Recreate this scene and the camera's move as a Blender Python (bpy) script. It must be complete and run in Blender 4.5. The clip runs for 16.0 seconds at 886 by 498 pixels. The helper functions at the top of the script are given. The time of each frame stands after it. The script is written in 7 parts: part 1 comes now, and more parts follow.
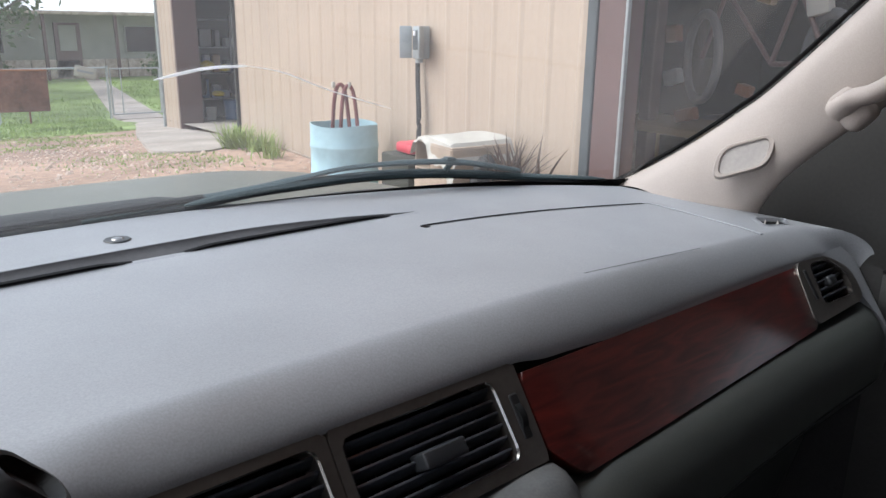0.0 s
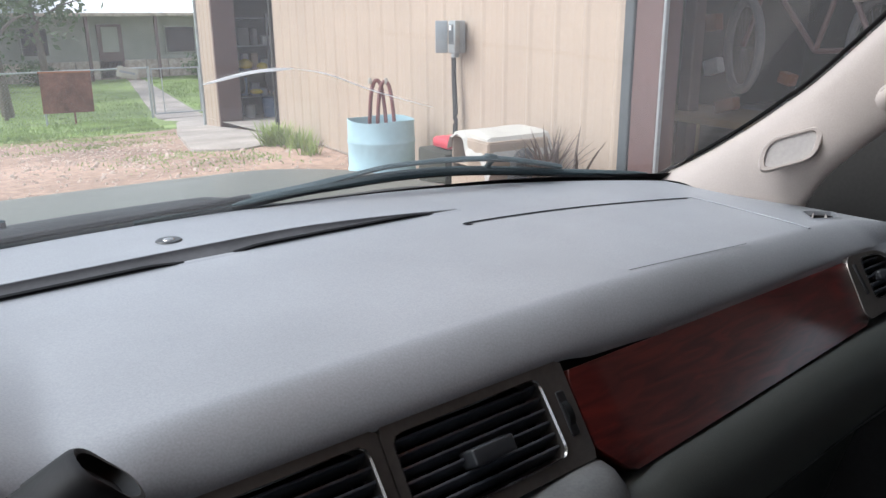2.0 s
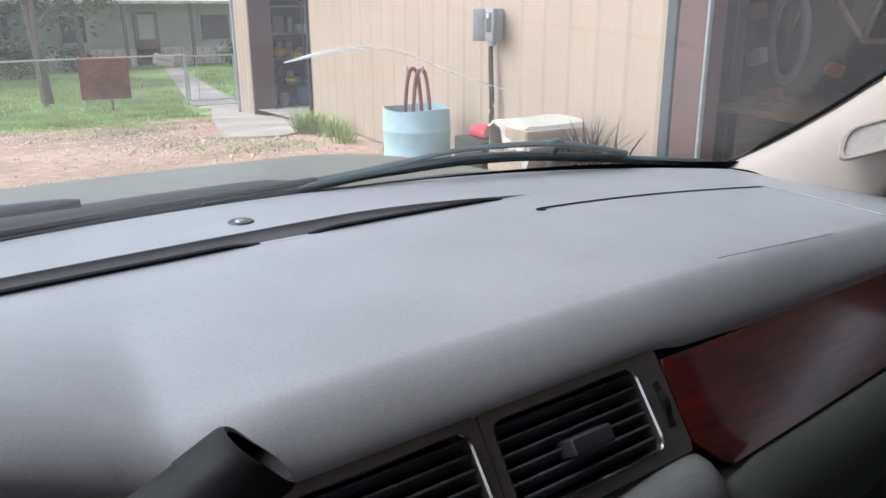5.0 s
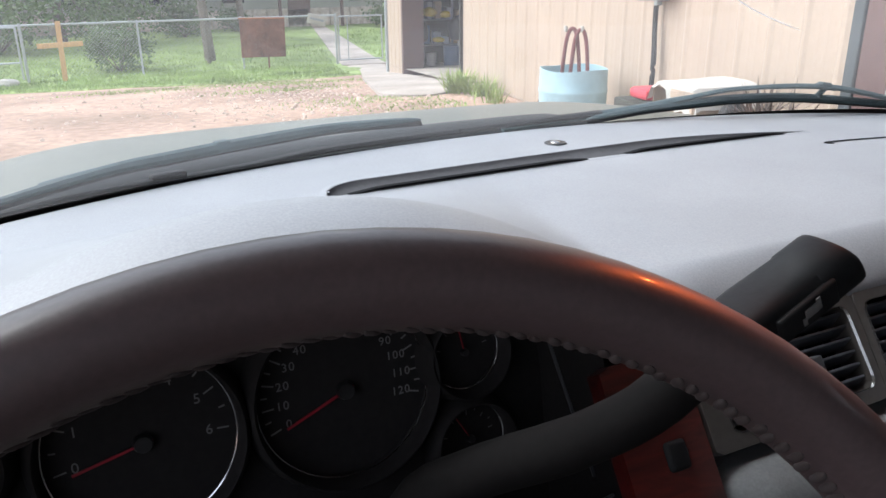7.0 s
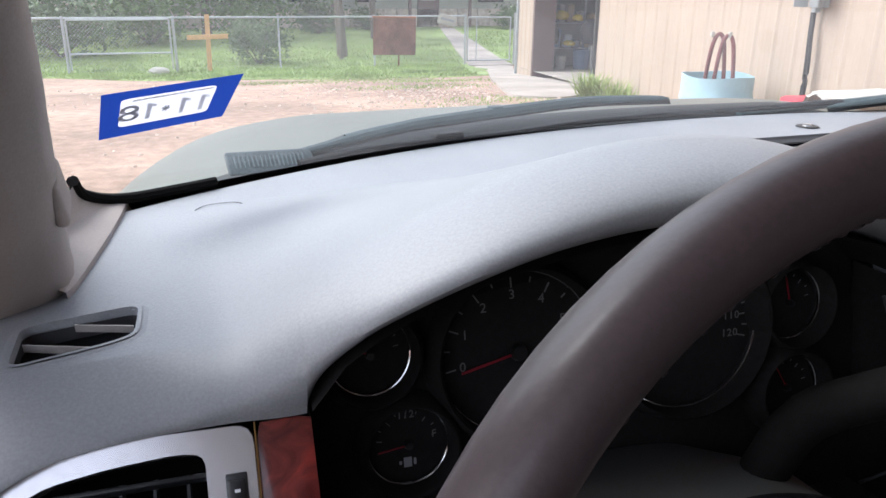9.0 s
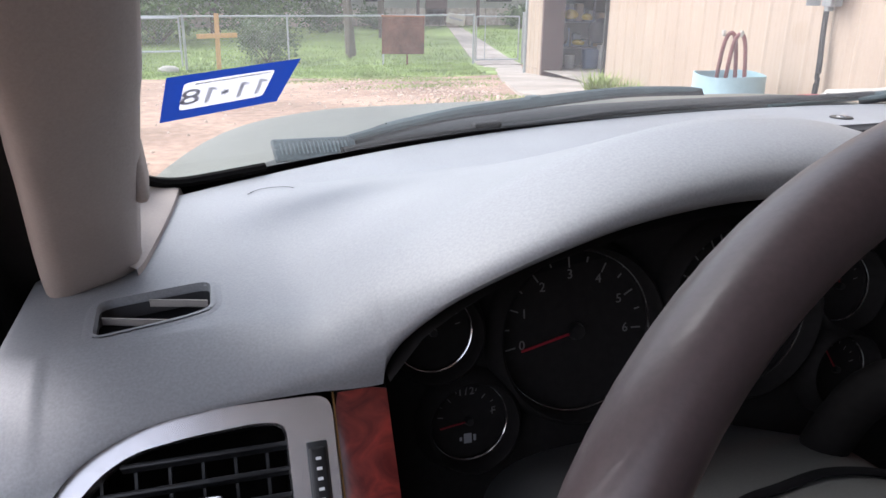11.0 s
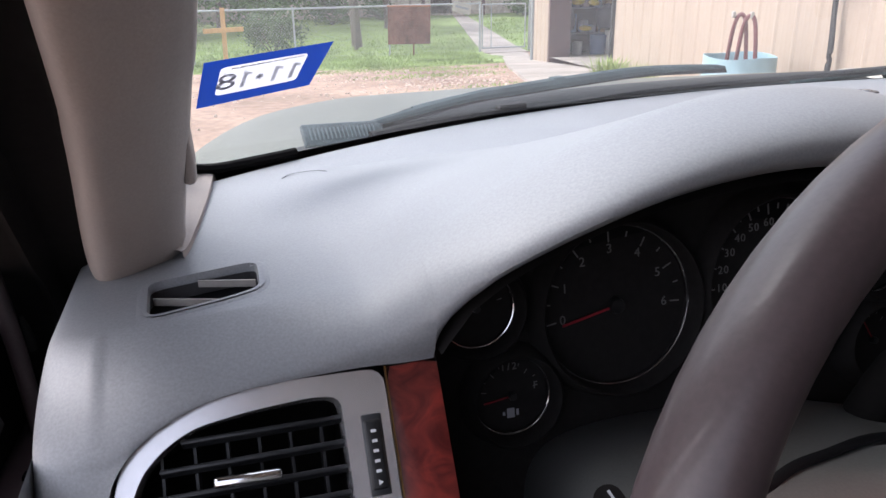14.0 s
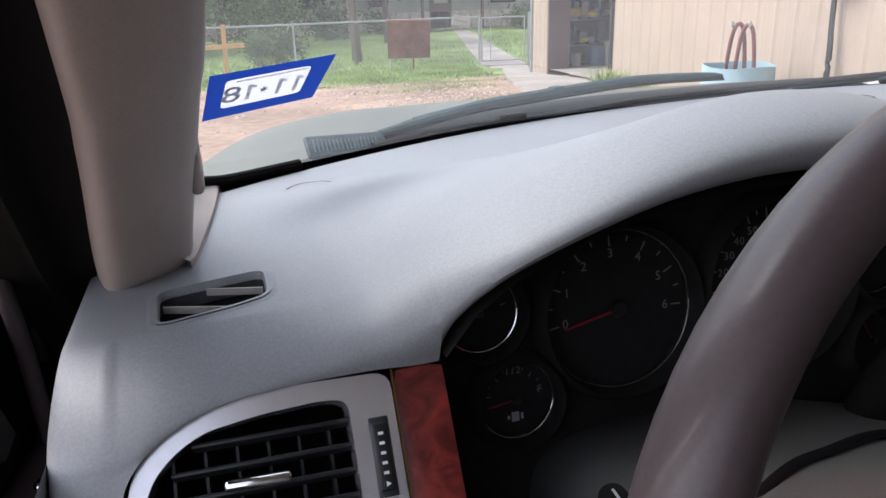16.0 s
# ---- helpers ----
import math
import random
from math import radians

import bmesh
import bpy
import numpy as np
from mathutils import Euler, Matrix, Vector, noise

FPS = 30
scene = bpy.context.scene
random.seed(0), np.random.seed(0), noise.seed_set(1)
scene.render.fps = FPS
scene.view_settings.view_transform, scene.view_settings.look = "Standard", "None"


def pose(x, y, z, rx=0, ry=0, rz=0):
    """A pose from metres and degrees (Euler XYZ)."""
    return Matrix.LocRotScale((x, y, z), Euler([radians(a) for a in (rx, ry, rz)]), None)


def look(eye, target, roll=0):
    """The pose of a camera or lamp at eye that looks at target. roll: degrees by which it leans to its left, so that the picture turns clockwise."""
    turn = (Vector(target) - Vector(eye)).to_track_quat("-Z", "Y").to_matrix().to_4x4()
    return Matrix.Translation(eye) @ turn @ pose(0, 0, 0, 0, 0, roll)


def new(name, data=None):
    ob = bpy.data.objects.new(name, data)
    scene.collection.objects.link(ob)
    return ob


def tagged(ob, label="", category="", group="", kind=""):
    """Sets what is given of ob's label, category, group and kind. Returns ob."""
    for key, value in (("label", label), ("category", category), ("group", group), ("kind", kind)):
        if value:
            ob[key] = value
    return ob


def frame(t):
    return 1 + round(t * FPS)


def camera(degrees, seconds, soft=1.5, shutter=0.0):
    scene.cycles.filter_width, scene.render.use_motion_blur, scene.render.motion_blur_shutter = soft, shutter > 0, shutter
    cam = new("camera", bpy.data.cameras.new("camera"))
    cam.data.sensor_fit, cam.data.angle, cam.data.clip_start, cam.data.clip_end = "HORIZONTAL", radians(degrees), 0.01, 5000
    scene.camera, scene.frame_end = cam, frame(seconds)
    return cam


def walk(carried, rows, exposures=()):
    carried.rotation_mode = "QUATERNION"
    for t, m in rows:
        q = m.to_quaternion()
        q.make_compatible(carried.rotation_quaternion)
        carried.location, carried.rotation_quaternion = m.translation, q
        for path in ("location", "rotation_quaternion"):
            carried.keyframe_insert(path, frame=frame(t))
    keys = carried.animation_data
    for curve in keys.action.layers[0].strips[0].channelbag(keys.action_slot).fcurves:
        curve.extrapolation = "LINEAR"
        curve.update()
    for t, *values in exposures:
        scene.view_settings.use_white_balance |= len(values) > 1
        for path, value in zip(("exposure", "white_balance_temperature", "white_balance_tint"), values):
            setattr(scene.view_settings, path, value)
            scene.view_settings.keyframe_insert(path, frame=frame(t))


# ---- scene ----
cam = camera(60.0, 16.0)
PATH = [
    (0, (-0.228, 0.154, 1.456), (1.02, 1.613, 0.897), 0.8),
    (0.5, (-0.236, 0.155, 1.457), (0.978, 1.64, 0.89), 0.5),
    (1, (-0.236, 0.154, 1.459), (0.958, 1.654, 0.888), -0.1),
    (1.5, (-0.236, 0.154, 1.462), (0.945, 1.663, 0.888), -0.4),
    (2, (-0.236, 0.155, 1.461), (0.935, 1.671, 0.887), -0.5),
    (2.5, (-0.236, 0.154, 1.461), (0.931, 1.674, 0.889), -0.5),
    (3, (-0.234, 0.153, 1.461), (0.929, 1.676, 0.89), -0.6),
    (5.5, (-0.294, 0.197, 1.451), (0.778, 1.768, 0.834), -0.7),
    (6, (-0.362, 0.176, 1.452), (0.654, 1.774, 0.809), -1.7),
    (6.5, (-0.435, 0.182, 1.432), (0.485, 1.826, 0.762), -2.3),
    (7, (-0.486, 0.189, 1.436), (0.323, 1.886, 0.753), -0.5),
    (7.5, (-0.535, 0.209, 1.435), (0.198, 1.94, 0.753), -0.9),
    (8, (-0.604, 0.201, 1.434), (0.057, 1.964, 0.759), -0.7),
    (8.5, (-0.639, 0.2, 1.419), (-0.051, 1.989, 0.746), 0.3),
    (9, (-0.65, 0.196, 1.411), (-0.1, 1.996, 0.735), 0.6),
    (11.5, (-0.691, 0.194, 1.401), (-0.162, 1.999, 0.723), 0.5),
    (12, (-0.696, 0.194, 1.399), (-0.171, 1.998, 0.713), -0.1),
    (12.5, (-0.705, 0.193, 1.395), (-0.187, 1.996, 0.701), -0.1),
    (13, (-0.709, 0.194, 1.395), (-0.195, 1.995, 0.695), -0.2),
    (13.5, (-0.712, 0.193, 1.396), (-0.2, 1.994, 0.693), -0.4),
    (14, (-0.705, 0.193, 1.396), (-0.198, 1.996, 0.695), -0.8),
    (14.5, (-0.703, 0.192, 1.397), (-0.196, 1.999, 0.706), -1.2),
    (15, (-0.703, 0.192, 1.393), (-0.198, 2.001, 0.707), -1.1),
    (15.5, (-0.705, 0.192, 1.392), (-0.203, 2.001, 0.705), -1.3),
    (16, (-0.708, 0.185, 1.395), (-0.203, 2.001, 0.725), -1.6),
]
EXPOSURES = [(0.0, 1.35, 6200, 12), (2.0, 1.45, 6150, 12), (5.5, 1.45, 6150, 12), (6.5, 1.45, 6200, 13), (7.0, 1.75, 6200, 12), (7.5, 2.0, 6200, 12), (8.0, 1.9, 6200, 12), (8.5, 1.75, 6200, 13), (9.0, 1.75, 6200, 14), (11.5, 1.75, 6300, 16), (13.5, 1.75, 6300, 17), (16.0, 1.55, 6250, 15)]
walk(cam, [(t, look(eye, target, roll)) for t, eye, target, roll in PATH], EXPOSURES)

# ---- world and light: a bright overcast day ----
world = bpy.data.worlds.new("overcast_sky")
scene.world = world
world.use_nodes = True
wn = world.node_tree
sky = wn.nodes.new("ShaderNodeTexSky")
sky.sky_type = "NISHITA"
sky.sun_disc = False
sky.sun_elevation, sky.sun_rotation = radians(51), radians(-58)
sky.air_density, sky.dust_density, sky.ozone_density = 1.0, 3.0, 1.0
grey_sky = wn.nodes.new("ShaderNodeHueSaturation")
grey_sky.inputs["Saturation"].default_value = 0.35
wn.links.new(sky.outputs["Color"], grey_sky.inputs["Color"])
wn.links.new(grey_sky.outputs["Color"], wn.nodes["Background"].inputs["Color"])
wn.nodes["Background"].inputs["Strength"].default_value = 0.15
sun = new("sun", bpy.data.lights.new("sun", "SUN"))
sun.data.energy, sun.data.angle, sun.data.color = 0.7, radians(40), (1.0, 0.98, 0.96)
sun.matrix_world = look((-5.2, 3.2, 7.6), (0, 0, 0))


# ---- materials ----
def material(name, colour, rough=0.5, metal=0.0, grain=0.0, grain_size=200.0, bump=0.0, bump_size=300.0, stain=0.0,
             stain_size=6.0, coat=0.0, spec=0.5, stretch=(1, 1, 1), random=0.0):
    """A principled material whose colour varies at two scales, with fine relief."""
    m = bpy.data.materials.new(name)
    m.use_nodes = True
    nt = m.node_tree
    b = nt.nodes["Principled BSDF"]
    b.inputs["Roughness"].default_value, b.inputs["Metallic"].default_value = rough, metal
    b.inputs["Specular IOR Level"].default_value, b.inputs["Coat Weight"].default_value = spec, coat
    b.inputs["Coat Roughness"].default_value = 0.08
    b.inputs["Base Color"].default_value = (*colour, 1)
    where = nt.nodes.new("ShaderNodeTexCoord")
    scale = nt.nodes.new("ShaderNodeMapping")
    scale.inputs["Scale"].default_value = stretch
    nt.links.new(where.outputs["Object"], scale.inputs["Vector"])
    last = None
    for amount, size, detail in ((grain, grain_size, 3), (stain, stain_size, 5)):
        if not amount:
            continue
        n = nt.nodes.new("ShaderNodeTexNoise")
        n.inputs["Scale"].default_value, n.inputs["Detail"].default_value = size, detail
        nt.links.new(scale.outputs["Vector"], n.inputs["Vector"])
        r = nt.nodes.new("ShaderNodeMapRange")
        r.inputs["From Min"].default_value, r.inputs["From Max"].default_value = 0.3, 0.7
        r.inputs["To Min"].default_value, r.inputs["To Max"].default_value = 1 - amount, 1 + amount
        nt.links.new(n.outputs["Fac"], r.inputs["Value"])
        mul = nt.nodes.new("ShaderNodeVectorMath")
        mul.operation = "SCALE"
        if last is None:
            mul.inputs[0].default_value = colour
        else:
            nt.links.new(last, mul.inputs[0])
        nt.links.new(r.outputs["Result"], mul.inputs["Scale"])
        last = mul.outputs["Vector"]
    if random:
        info = nt.nodes.new("ShaderNodeObjectInfo")
        r = nt.nodes.new("ShaderNodeMapRange")
        r.inputs["To Min"].default_value, r.inputs["To Max"].default_value = 1 - random, 1 + random
        nt.links.new(info.outputs["Random"], r.inputs["Value"])
        mul = nt.nodes.new("ShaderNodeVectorMath")
        mul.operation = "SCALE"
        if last is None:
            mul.inputs[0].default_value = colour
        else:
            nt.links.new(last, mul.inputs[0])
        nt.links.new(r.outputs["Result"], mul.inputs["Scale"])
        last = mul.outputs["Vector"]
    if last is not None:
        nt.links.new(last, b.inputs["Base Color"])
    if bump:
        n = nt.nodes.new("ShaderNodeTexNoise")
        n.inputs["Scale"].default_value, n.inputs["Detail"].default_value = bump_size, 4
        nt.links.new(scale.outputs["Vector"], n.inputs["Vector"])
        bp = nt.nodes.new("ShaderNodeBump")
        bp.inputs["Strength"].default_value, bp.inputs["Distance"].default_value = bump, 0.5 / bump_size
        nt.links.new(n.outputs["Fac"], bp.inputs["Height"])
        nt.links.new(bp.outputs["Normal"], b.inputs["Normal"])
    return m


def wood_material(name, size, gain=1.0):
    """Glossy red burl veneer: dark bands and swirls under clear lacquer."""
    m = material(name, (0.2, 0.03, 0.015), 0.3, coat=0.8)
    nt = m.node_tree
    b = nt.nodes["Principled BSDF"]
    b.inputs["Coat Roughness"].default_value = 0.12
    where = nt.nodes.new("ShaderNodeTexCoord")
    scale = nt.nodes.new("ShaderNodeMapping")
    scale.inputs["Scale"].default_value = size
    n = nt.nodes.new("ShaderNodeTexNoise")
    n.inputs["Scale"].default_value, n.inputs["Detail"].default_value = 2.6, 8
    n.inputs["Distortion"].default_value = 1.6
    ramp = nt.nodes.new("ShaderNodeValToRGB")
    ramp.color_ramp.elements[0].position, ramp.color_ramp.elements[0].color = 0.30, (0.030, 0.0035, 0.0035, 1)
    ramp.color_ramp.elements[1].position, ramp.color_ramp.elements[1].color = 0.72, (0.125, 0.0165, 0.0125, 1)
    mid = ramp.color_ramp.elements.new(0.5)
    mid.color = (0.064, 0.0095, 0.0080, 1)
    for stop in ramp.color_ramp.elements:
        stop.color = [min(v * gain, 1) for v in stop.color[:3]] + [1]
    nt.links.new(where.outputs["Object"], scale.inputs["Vector"])
    nt.links.new(scale.outputs["Vector"], n.inputs["Vector"])
    nt.links.new(n.outputs["Fac"], ramp.inputs["Fac"])
    nt.links.new(ramp.outputs["Color"], b.inputs["Base Color"])
    return m


def glass_material(name, tint, gloss=1.0, haze=0.0):
    """Thin clear pane: lets light straight through and mirrors by Fresnel; haze is a dusty film that also paints a pale
    veil.
    """
    m = bpy.data.materials.new(name)
    m.use_nodes = True
    nt = m.node_tree
    nt.nodes.clear()
    out = nt.nodes.new("ShaderNodeOutputMaterial")
    clear = nt.nodes.new("ShaderNodeBsdfTransparent")
    clear.inputs["Color"].default_value = (*tint, 1)
    shine = nt.nodes.new("ShaderNodeBsdfGlossy")
    shine.inputs["Roughness"].default_value = 0.03
    fresnel = nt.nodes.new("ShaderNodeFresnel")
    fresnel.inputs["IOR"].default_value = 1.45
    amount = nt.nodes.new("ShaderNodeMath")
    amount.operation = "MULTIPLY"
    amount.inputs[1].default_value = gloss
    mix = nt.nodes.new("ShaderNodeMixShader")
    nt.links.new(fresnel.outputs["Fac"], amount.inputs[0])
    nt.links.new(amount.outputs["Value"], mix.inputs["Fac"])
    nt.links.new(clear.outputs["BSDF"], mix.inputs[1])
    nt.links.new(shine.outputs["BSDF"], mix.inputs[2])
    last = mix
    if haze:
        dust_veil = nt.nodes.new("ShaderNodeBsdfTranslucent")
        dust_veil.inputs["Color"].default_value = (0.8, 0.8, 0.8, 1)
        film = nt.nodes.new("ShaderNodeMixShader")
        where = nt.nodes.new("ShaderNodeTexCoord")
        parts = nt.nodes.new("ShaderNodeSeparateXYZ")
        grow = nt.nodes.new("ShaderNodeMapRange")
        # the painted veil doubles higher up, to lift the view beyond
        grow.inputs["From Min"].default_value, grow.inputs["From Max"].default_value = 1.26, 1.33
        grow.inputs["To Min"].default_value, grow.inputs["To Max"].default_value = haze * 0.5, haze
        nt.links.new(where.outputs["Object"], parts.inputs["Vector"])
        nt.links.new(parts.outputs["Z"], grow.inputs["Value"])
        nt.links.new(grow.outputs["Result"], film.inputs["Fac"])
        nt.links.new(mix.outputs["Shader"], film.inputs[1])
        nt.links.new(dust_veil.outputs["BSDF"], film.inputs[2])
        last = film
    nt.links.new(last.outputs["Shader"], out.inputs["Surface"])
    return m


VINYL = material("grey_vinyl_pad", (0.252, 0.261, 0.278), 0.50, grain=0.1, grain_size=700, bump=0.08, bump_size=560, stain=0.07, stain_size=9, spec=0.62)
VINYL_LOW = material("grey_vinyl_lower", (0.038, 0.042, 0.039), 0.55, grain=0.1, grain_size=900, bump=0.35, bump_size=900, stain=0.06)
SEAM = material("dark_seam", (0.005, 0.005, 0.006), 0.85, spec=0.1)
BLACK = material("black_plastic", (0.012, 0.012, 0.013), 0.4, grain=0.2, bump=0.1)
BLACK_SOFT = material("black_trim", (0.02, 0.019, 0.019), 0.75, grain=0.15, stain=0.2)
LOUVRE_DARK = material("dark_louvre_plastic", (0.014, 0.015, 0.018), 0.45, grain=0.1)
LOUVRE = material("louvre_plastic", (0.046, 0.052, 0.064), 0.36, grain=0.1)
KNOB = material("knob_plastic", (0.03, 0.032, 0.036), 0.32)
BEZEL = material("bronze_grey_bezel", (0.16, 0.145, 0.135), 0.32, metal=0.75, grain=0.06)
SILVER = material("satin_silver_bezel", (0.84, 0.83, 0.85), 0.22, metal=0.75, grain=0.04)
CHROME = material("chrome", (0.85, 0.85, 0.86), 0.1, metal=1.0)
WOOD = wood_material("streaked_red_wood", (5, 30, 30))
# gain puts the side light on the driver's strip into its colour
BURL_LIT = wood_material("burl_wood_lit", (20, 24, 24), 2.8)
PILLAR = material("beige_pillar_trim", (0.365, 0.315, 0.285), 0.6, grain=0.05, grain_size=600, bump=0.2, bump_size=700, stain=0.06, stain_size=12)
PILLAR_DARK = material("taupe_pillar_inset", (0.38, 0.35, 0.33), 0.65, grain=0.06)
HEADLINER = material("headliner_cloth", (0.47, 0.44, 0.41), 0.9, grain=0.12, grain_size=400)
LEATHER = material("wheel_leather", (0.066, 0.048, 0.050), 0.44, grain=0.10, grain_size=500, bump=0.06, bump_size=700, stain=0.10, stain_size=14, coat=0.12)
THREAD = material("stitch_thread", (0.045, 0.036, 0.036), 0.75)
RUBBER = material("rubber", (0.010, 0.011, 0.012), 0.65, grain=0.2, spec=0.25)
DIAL = material("dial_face", (0.003, 0.003, 0.0035), 0.6, spec=0.2)
HOUSING = material("matt_cluster_plastic", (0.015, 0.0138, 0.0138), 0.85, grain=0.15, spec=0.2)
DARK_CHROME = material("smoked_chrome", (0.55, 0.55, 0.57), 0.12, metal=1.0)
SEAL = material("black_door_seal", (0.006, 0.0055, 0.0055), 0.9, grain=0.2, stain=0.25, stain_size=14, spec=0.12)
COLUMN = material("grey_column_plastic", (0.078, 0.079, 0.077), 0.6, grain=0.08, grain_size=700, bump=0.2, bump_size=800)
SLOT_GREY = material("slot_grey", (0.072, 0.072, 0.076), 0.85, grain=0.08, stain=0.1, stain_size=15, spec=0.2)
VENT_EDGE = material("dull_chrome", (0.34, 0.33, 0.32), 0.22, metal=1.0)
LEVER = material("lever_plastic", (0.010, 0.0105, 0.0115), 0.55, grain=0.1, bump=0.1, spec=0.2)
HUB = material("hub_plastic", (0.04, 0.038, 0.036), 0.6, grain=0.1, bump=0.15, bump_size=700)
CONSOLE = material("grey_console_vinyl", (0.115, 0.12, 0.122), 0.55, grain=0.12, grain_size=500, bump=0.15, bump_size=900, stain=0.14, stain_size=45)
MARK = material("dial_marking", (0.14, 0.14, 0.14), 0.6)
NEEDLE = material("red_needle", (0.26, 0.008, 0.02), 0.5)
WHITE = material("white_print", (0.75, 0.76, 0.78), 0.6)
GREY_PRINT = material("grey_print", (0.3, 0.31, 0.34), 0.6)
HOOD_PAINT = material("hood_paint", (0.112, 0.116, 0.096), 0.5, metal=0.0, coat=0.1, stain=0.12, stain_size=3, grain=0.08, grain_size=60)
COWL = material("cowl_plastic", (0.010, 0.0125, 0.0135), 0.6, grain=0.15, stain=0.3, stain_size=12, spec=0.25)
WIPER = material("wiper_metal", (0.040, 0.061, 0.067), 0.5, grain=0.1, stain=0.2, stain_size=15, spec=0.2)
GLASS = glass_material("windshield_glass", (0.87, 0.91, 0.90), 0.85, 0.048)
SIDE_GLASS = glass_material("side_glass", (0.72, 0.76, 0.74), 1.0)
PRIVACY_GLASS = glass_material("privacy_glass", (0.2, 0.205, 0.205), 1.0)


def paper_material(name, colour):
    """Thin printed paper on the glass: part of the daylight behind it shines through."""
    m = material(name, colour, 0.6)
    nt = m.node_tree
    b = nt.nodes["Principled BSDF"]
    out = nt.nodes["Material Output"]
    back = nt.nodes.new("ShaderNodeBsdfTranslucent")
    back.inputs["Color"].default_value = (*colour, 1)
    mix = nt.nodes.new("ShaderNodeMixShader")
    mix.inputs["Fac"].default_value = 0.6
    nt.links.new(b.outputs["BSDF"], mix.inputs[1])
    nt.links.new(back.outputs["BSDF"], mix.inputs[2])
    nt.links.new(mix.outputs["Shader"], out.inputs["Surface"])
    return m


LAMP_GLOW = material("amber_lamp_lens", (0.8, 0.3, 0.1), 0.4)
LAMP_GLOW.node_tree.nodes["Principled BSDF"].inputs["Emission Color"].default_value = (1.0, 0.25, 0.06, 1)
LAMP_GLOW.node_tree.nodes["Principled BSDF"].inputs["Emission Strength"].default_value = 20.0
DIGIT_GREY = paper_material("pale_grey_print", (0.46, 0.46, 0.50))
PAPER_WHITE = paper_material("white_paper", (0.58, 0.58, 0.62))
PAPER_BLUE = paper_material("blue_paper", (0.006, 0.030, 0.21))
# glint of the crack, put in as a near-white colour
CRACK = paper_material("crack_glint", (0.95, 0.95, 0.95))


# ---- mesh helpers ----
def mesh(name, verts, faces, mat, parent=None, smooth=True, label=""):
    me = bpy.data.meshes.new(name)
    me.from_pydata([tuple(v) for v in verts], [], faces)
    me.materials.append(mat)
    if smooth:
        me.polygons.foreach_set("use_smooth", [True] * len(me.polygons))
        me.update()
        me.set_sharp_from_angle(angle=radians(40))
    me.update()
    ob = new(name, me)
    ob.parent = parent
    if label:
        tagged(ob, label)
    return ob


def part(name, bm, mat, parent=None, label="", smooth=True):
    """Links a bmesh as one mesh object under a thing or a part."""
    bmesh.ops.recalc_face_normals(bm, faces=bm.faces)
    me = bpy.data.meshes.new(name)
    bm.to_mesh(me)
    bm.free()
    me.materials.append(mat)
    if smooth:
        me.polygons.foreach_set("use_smooth", [True] * len(me.polygons))
        me.update()
        me.set_sharp_from_angle(angle=radians(35))
    ob = new(name, me)
    ob.parent = parent
    if label:
        tagged(ob, label)
    return ob


def thing(name, label, category, group="", kind=""):
    return tagged(new(name), label, category, group, kind)


def loft(rows, closed=False, caps=False):
    """Vertices and quads through rows of equally many points."""
    n = len(rows[0])
    verts = [p for row in rows for p in row]
    faces = []
    for i in range(len(rows) - 1):
        for j in range(n if closed else n - 1):
            k = (j + 1) % n
            faces.append((i * n + j, i * n + k, (i + 1) * n + k, (i + 1) * n + j))
    if caps:
        faces.append(tuple(range(n))[::-1])
        faces.append(tuple(range((len(rows) - 1) * n, len(rows) * n)))
    return verts, faces


def tube(points, radii, n=12, flat=1.0, up=(0, 0, 1)):
    """A swept tube along points; flat squeezes the section across 'up'."""
    points = [Vector(p) for p in points]
    if not isinstance(radii, (list, tuple)):
        radii = [radii] * len(points)
    rows = []
    for i, p in enumerate(points):
        way = (points[min(i + 1, len(points) - 1)] - points[max(i - 1, 0)]).normalized()
        side = way.cross(Vector(up))
        if side.length < 1e-4:
            side = way.cross(Vector((1, 0, 0)))
        side.normalize()
        top = side.cross(way).normalized()
        rows.append([p + side * math.cos(2 * math.pi * k / n) * radii[i] + top * math.sin(2 * math.pi * k / n) * radii[i] * flat
                     for k in range(n)])
    return loft(rows, True, True)


def rounded(sx, sy, sz, r, m=None, segments=3):
    """A box with rounded edges as a bmesh."""
    bm = bmesh.new()
    bmesh.ops.create_cube(bm, size=1)
    bmesh.ops.scale(bm, vec=(sx, sy, sz), verts=bm.verts)
    if r:
        bmesh.ops.bevel(bm, geom=list(bm.edges), offset=r, segments=segments, profile=0.5, affect="EDGES")
    if m is not None:
        bm.transform(m)
    return bm


def spline(points, n):
    """n points along a smooth curve through the given points."""
    pts = [Vector(p) for p in points]
    out = []
    for k in range(n):
        s = k / (n - 1) * (len(pts) - 1)
        i = min(int(s), len(pts) - 2)
        t = s - i
        a, b, c, d = pts[max(i - 1, 0)], pts[i], pts[i + 1], pts[min(i + 2, len(pts) - 1)]
        out.append(0.5 * ((2 * b) + (c - a) * t + (2 * a - 5 * b + 4 * c - d) * t * t + (3 * b - a - 3 * c + d) * t ** 3))
    return out


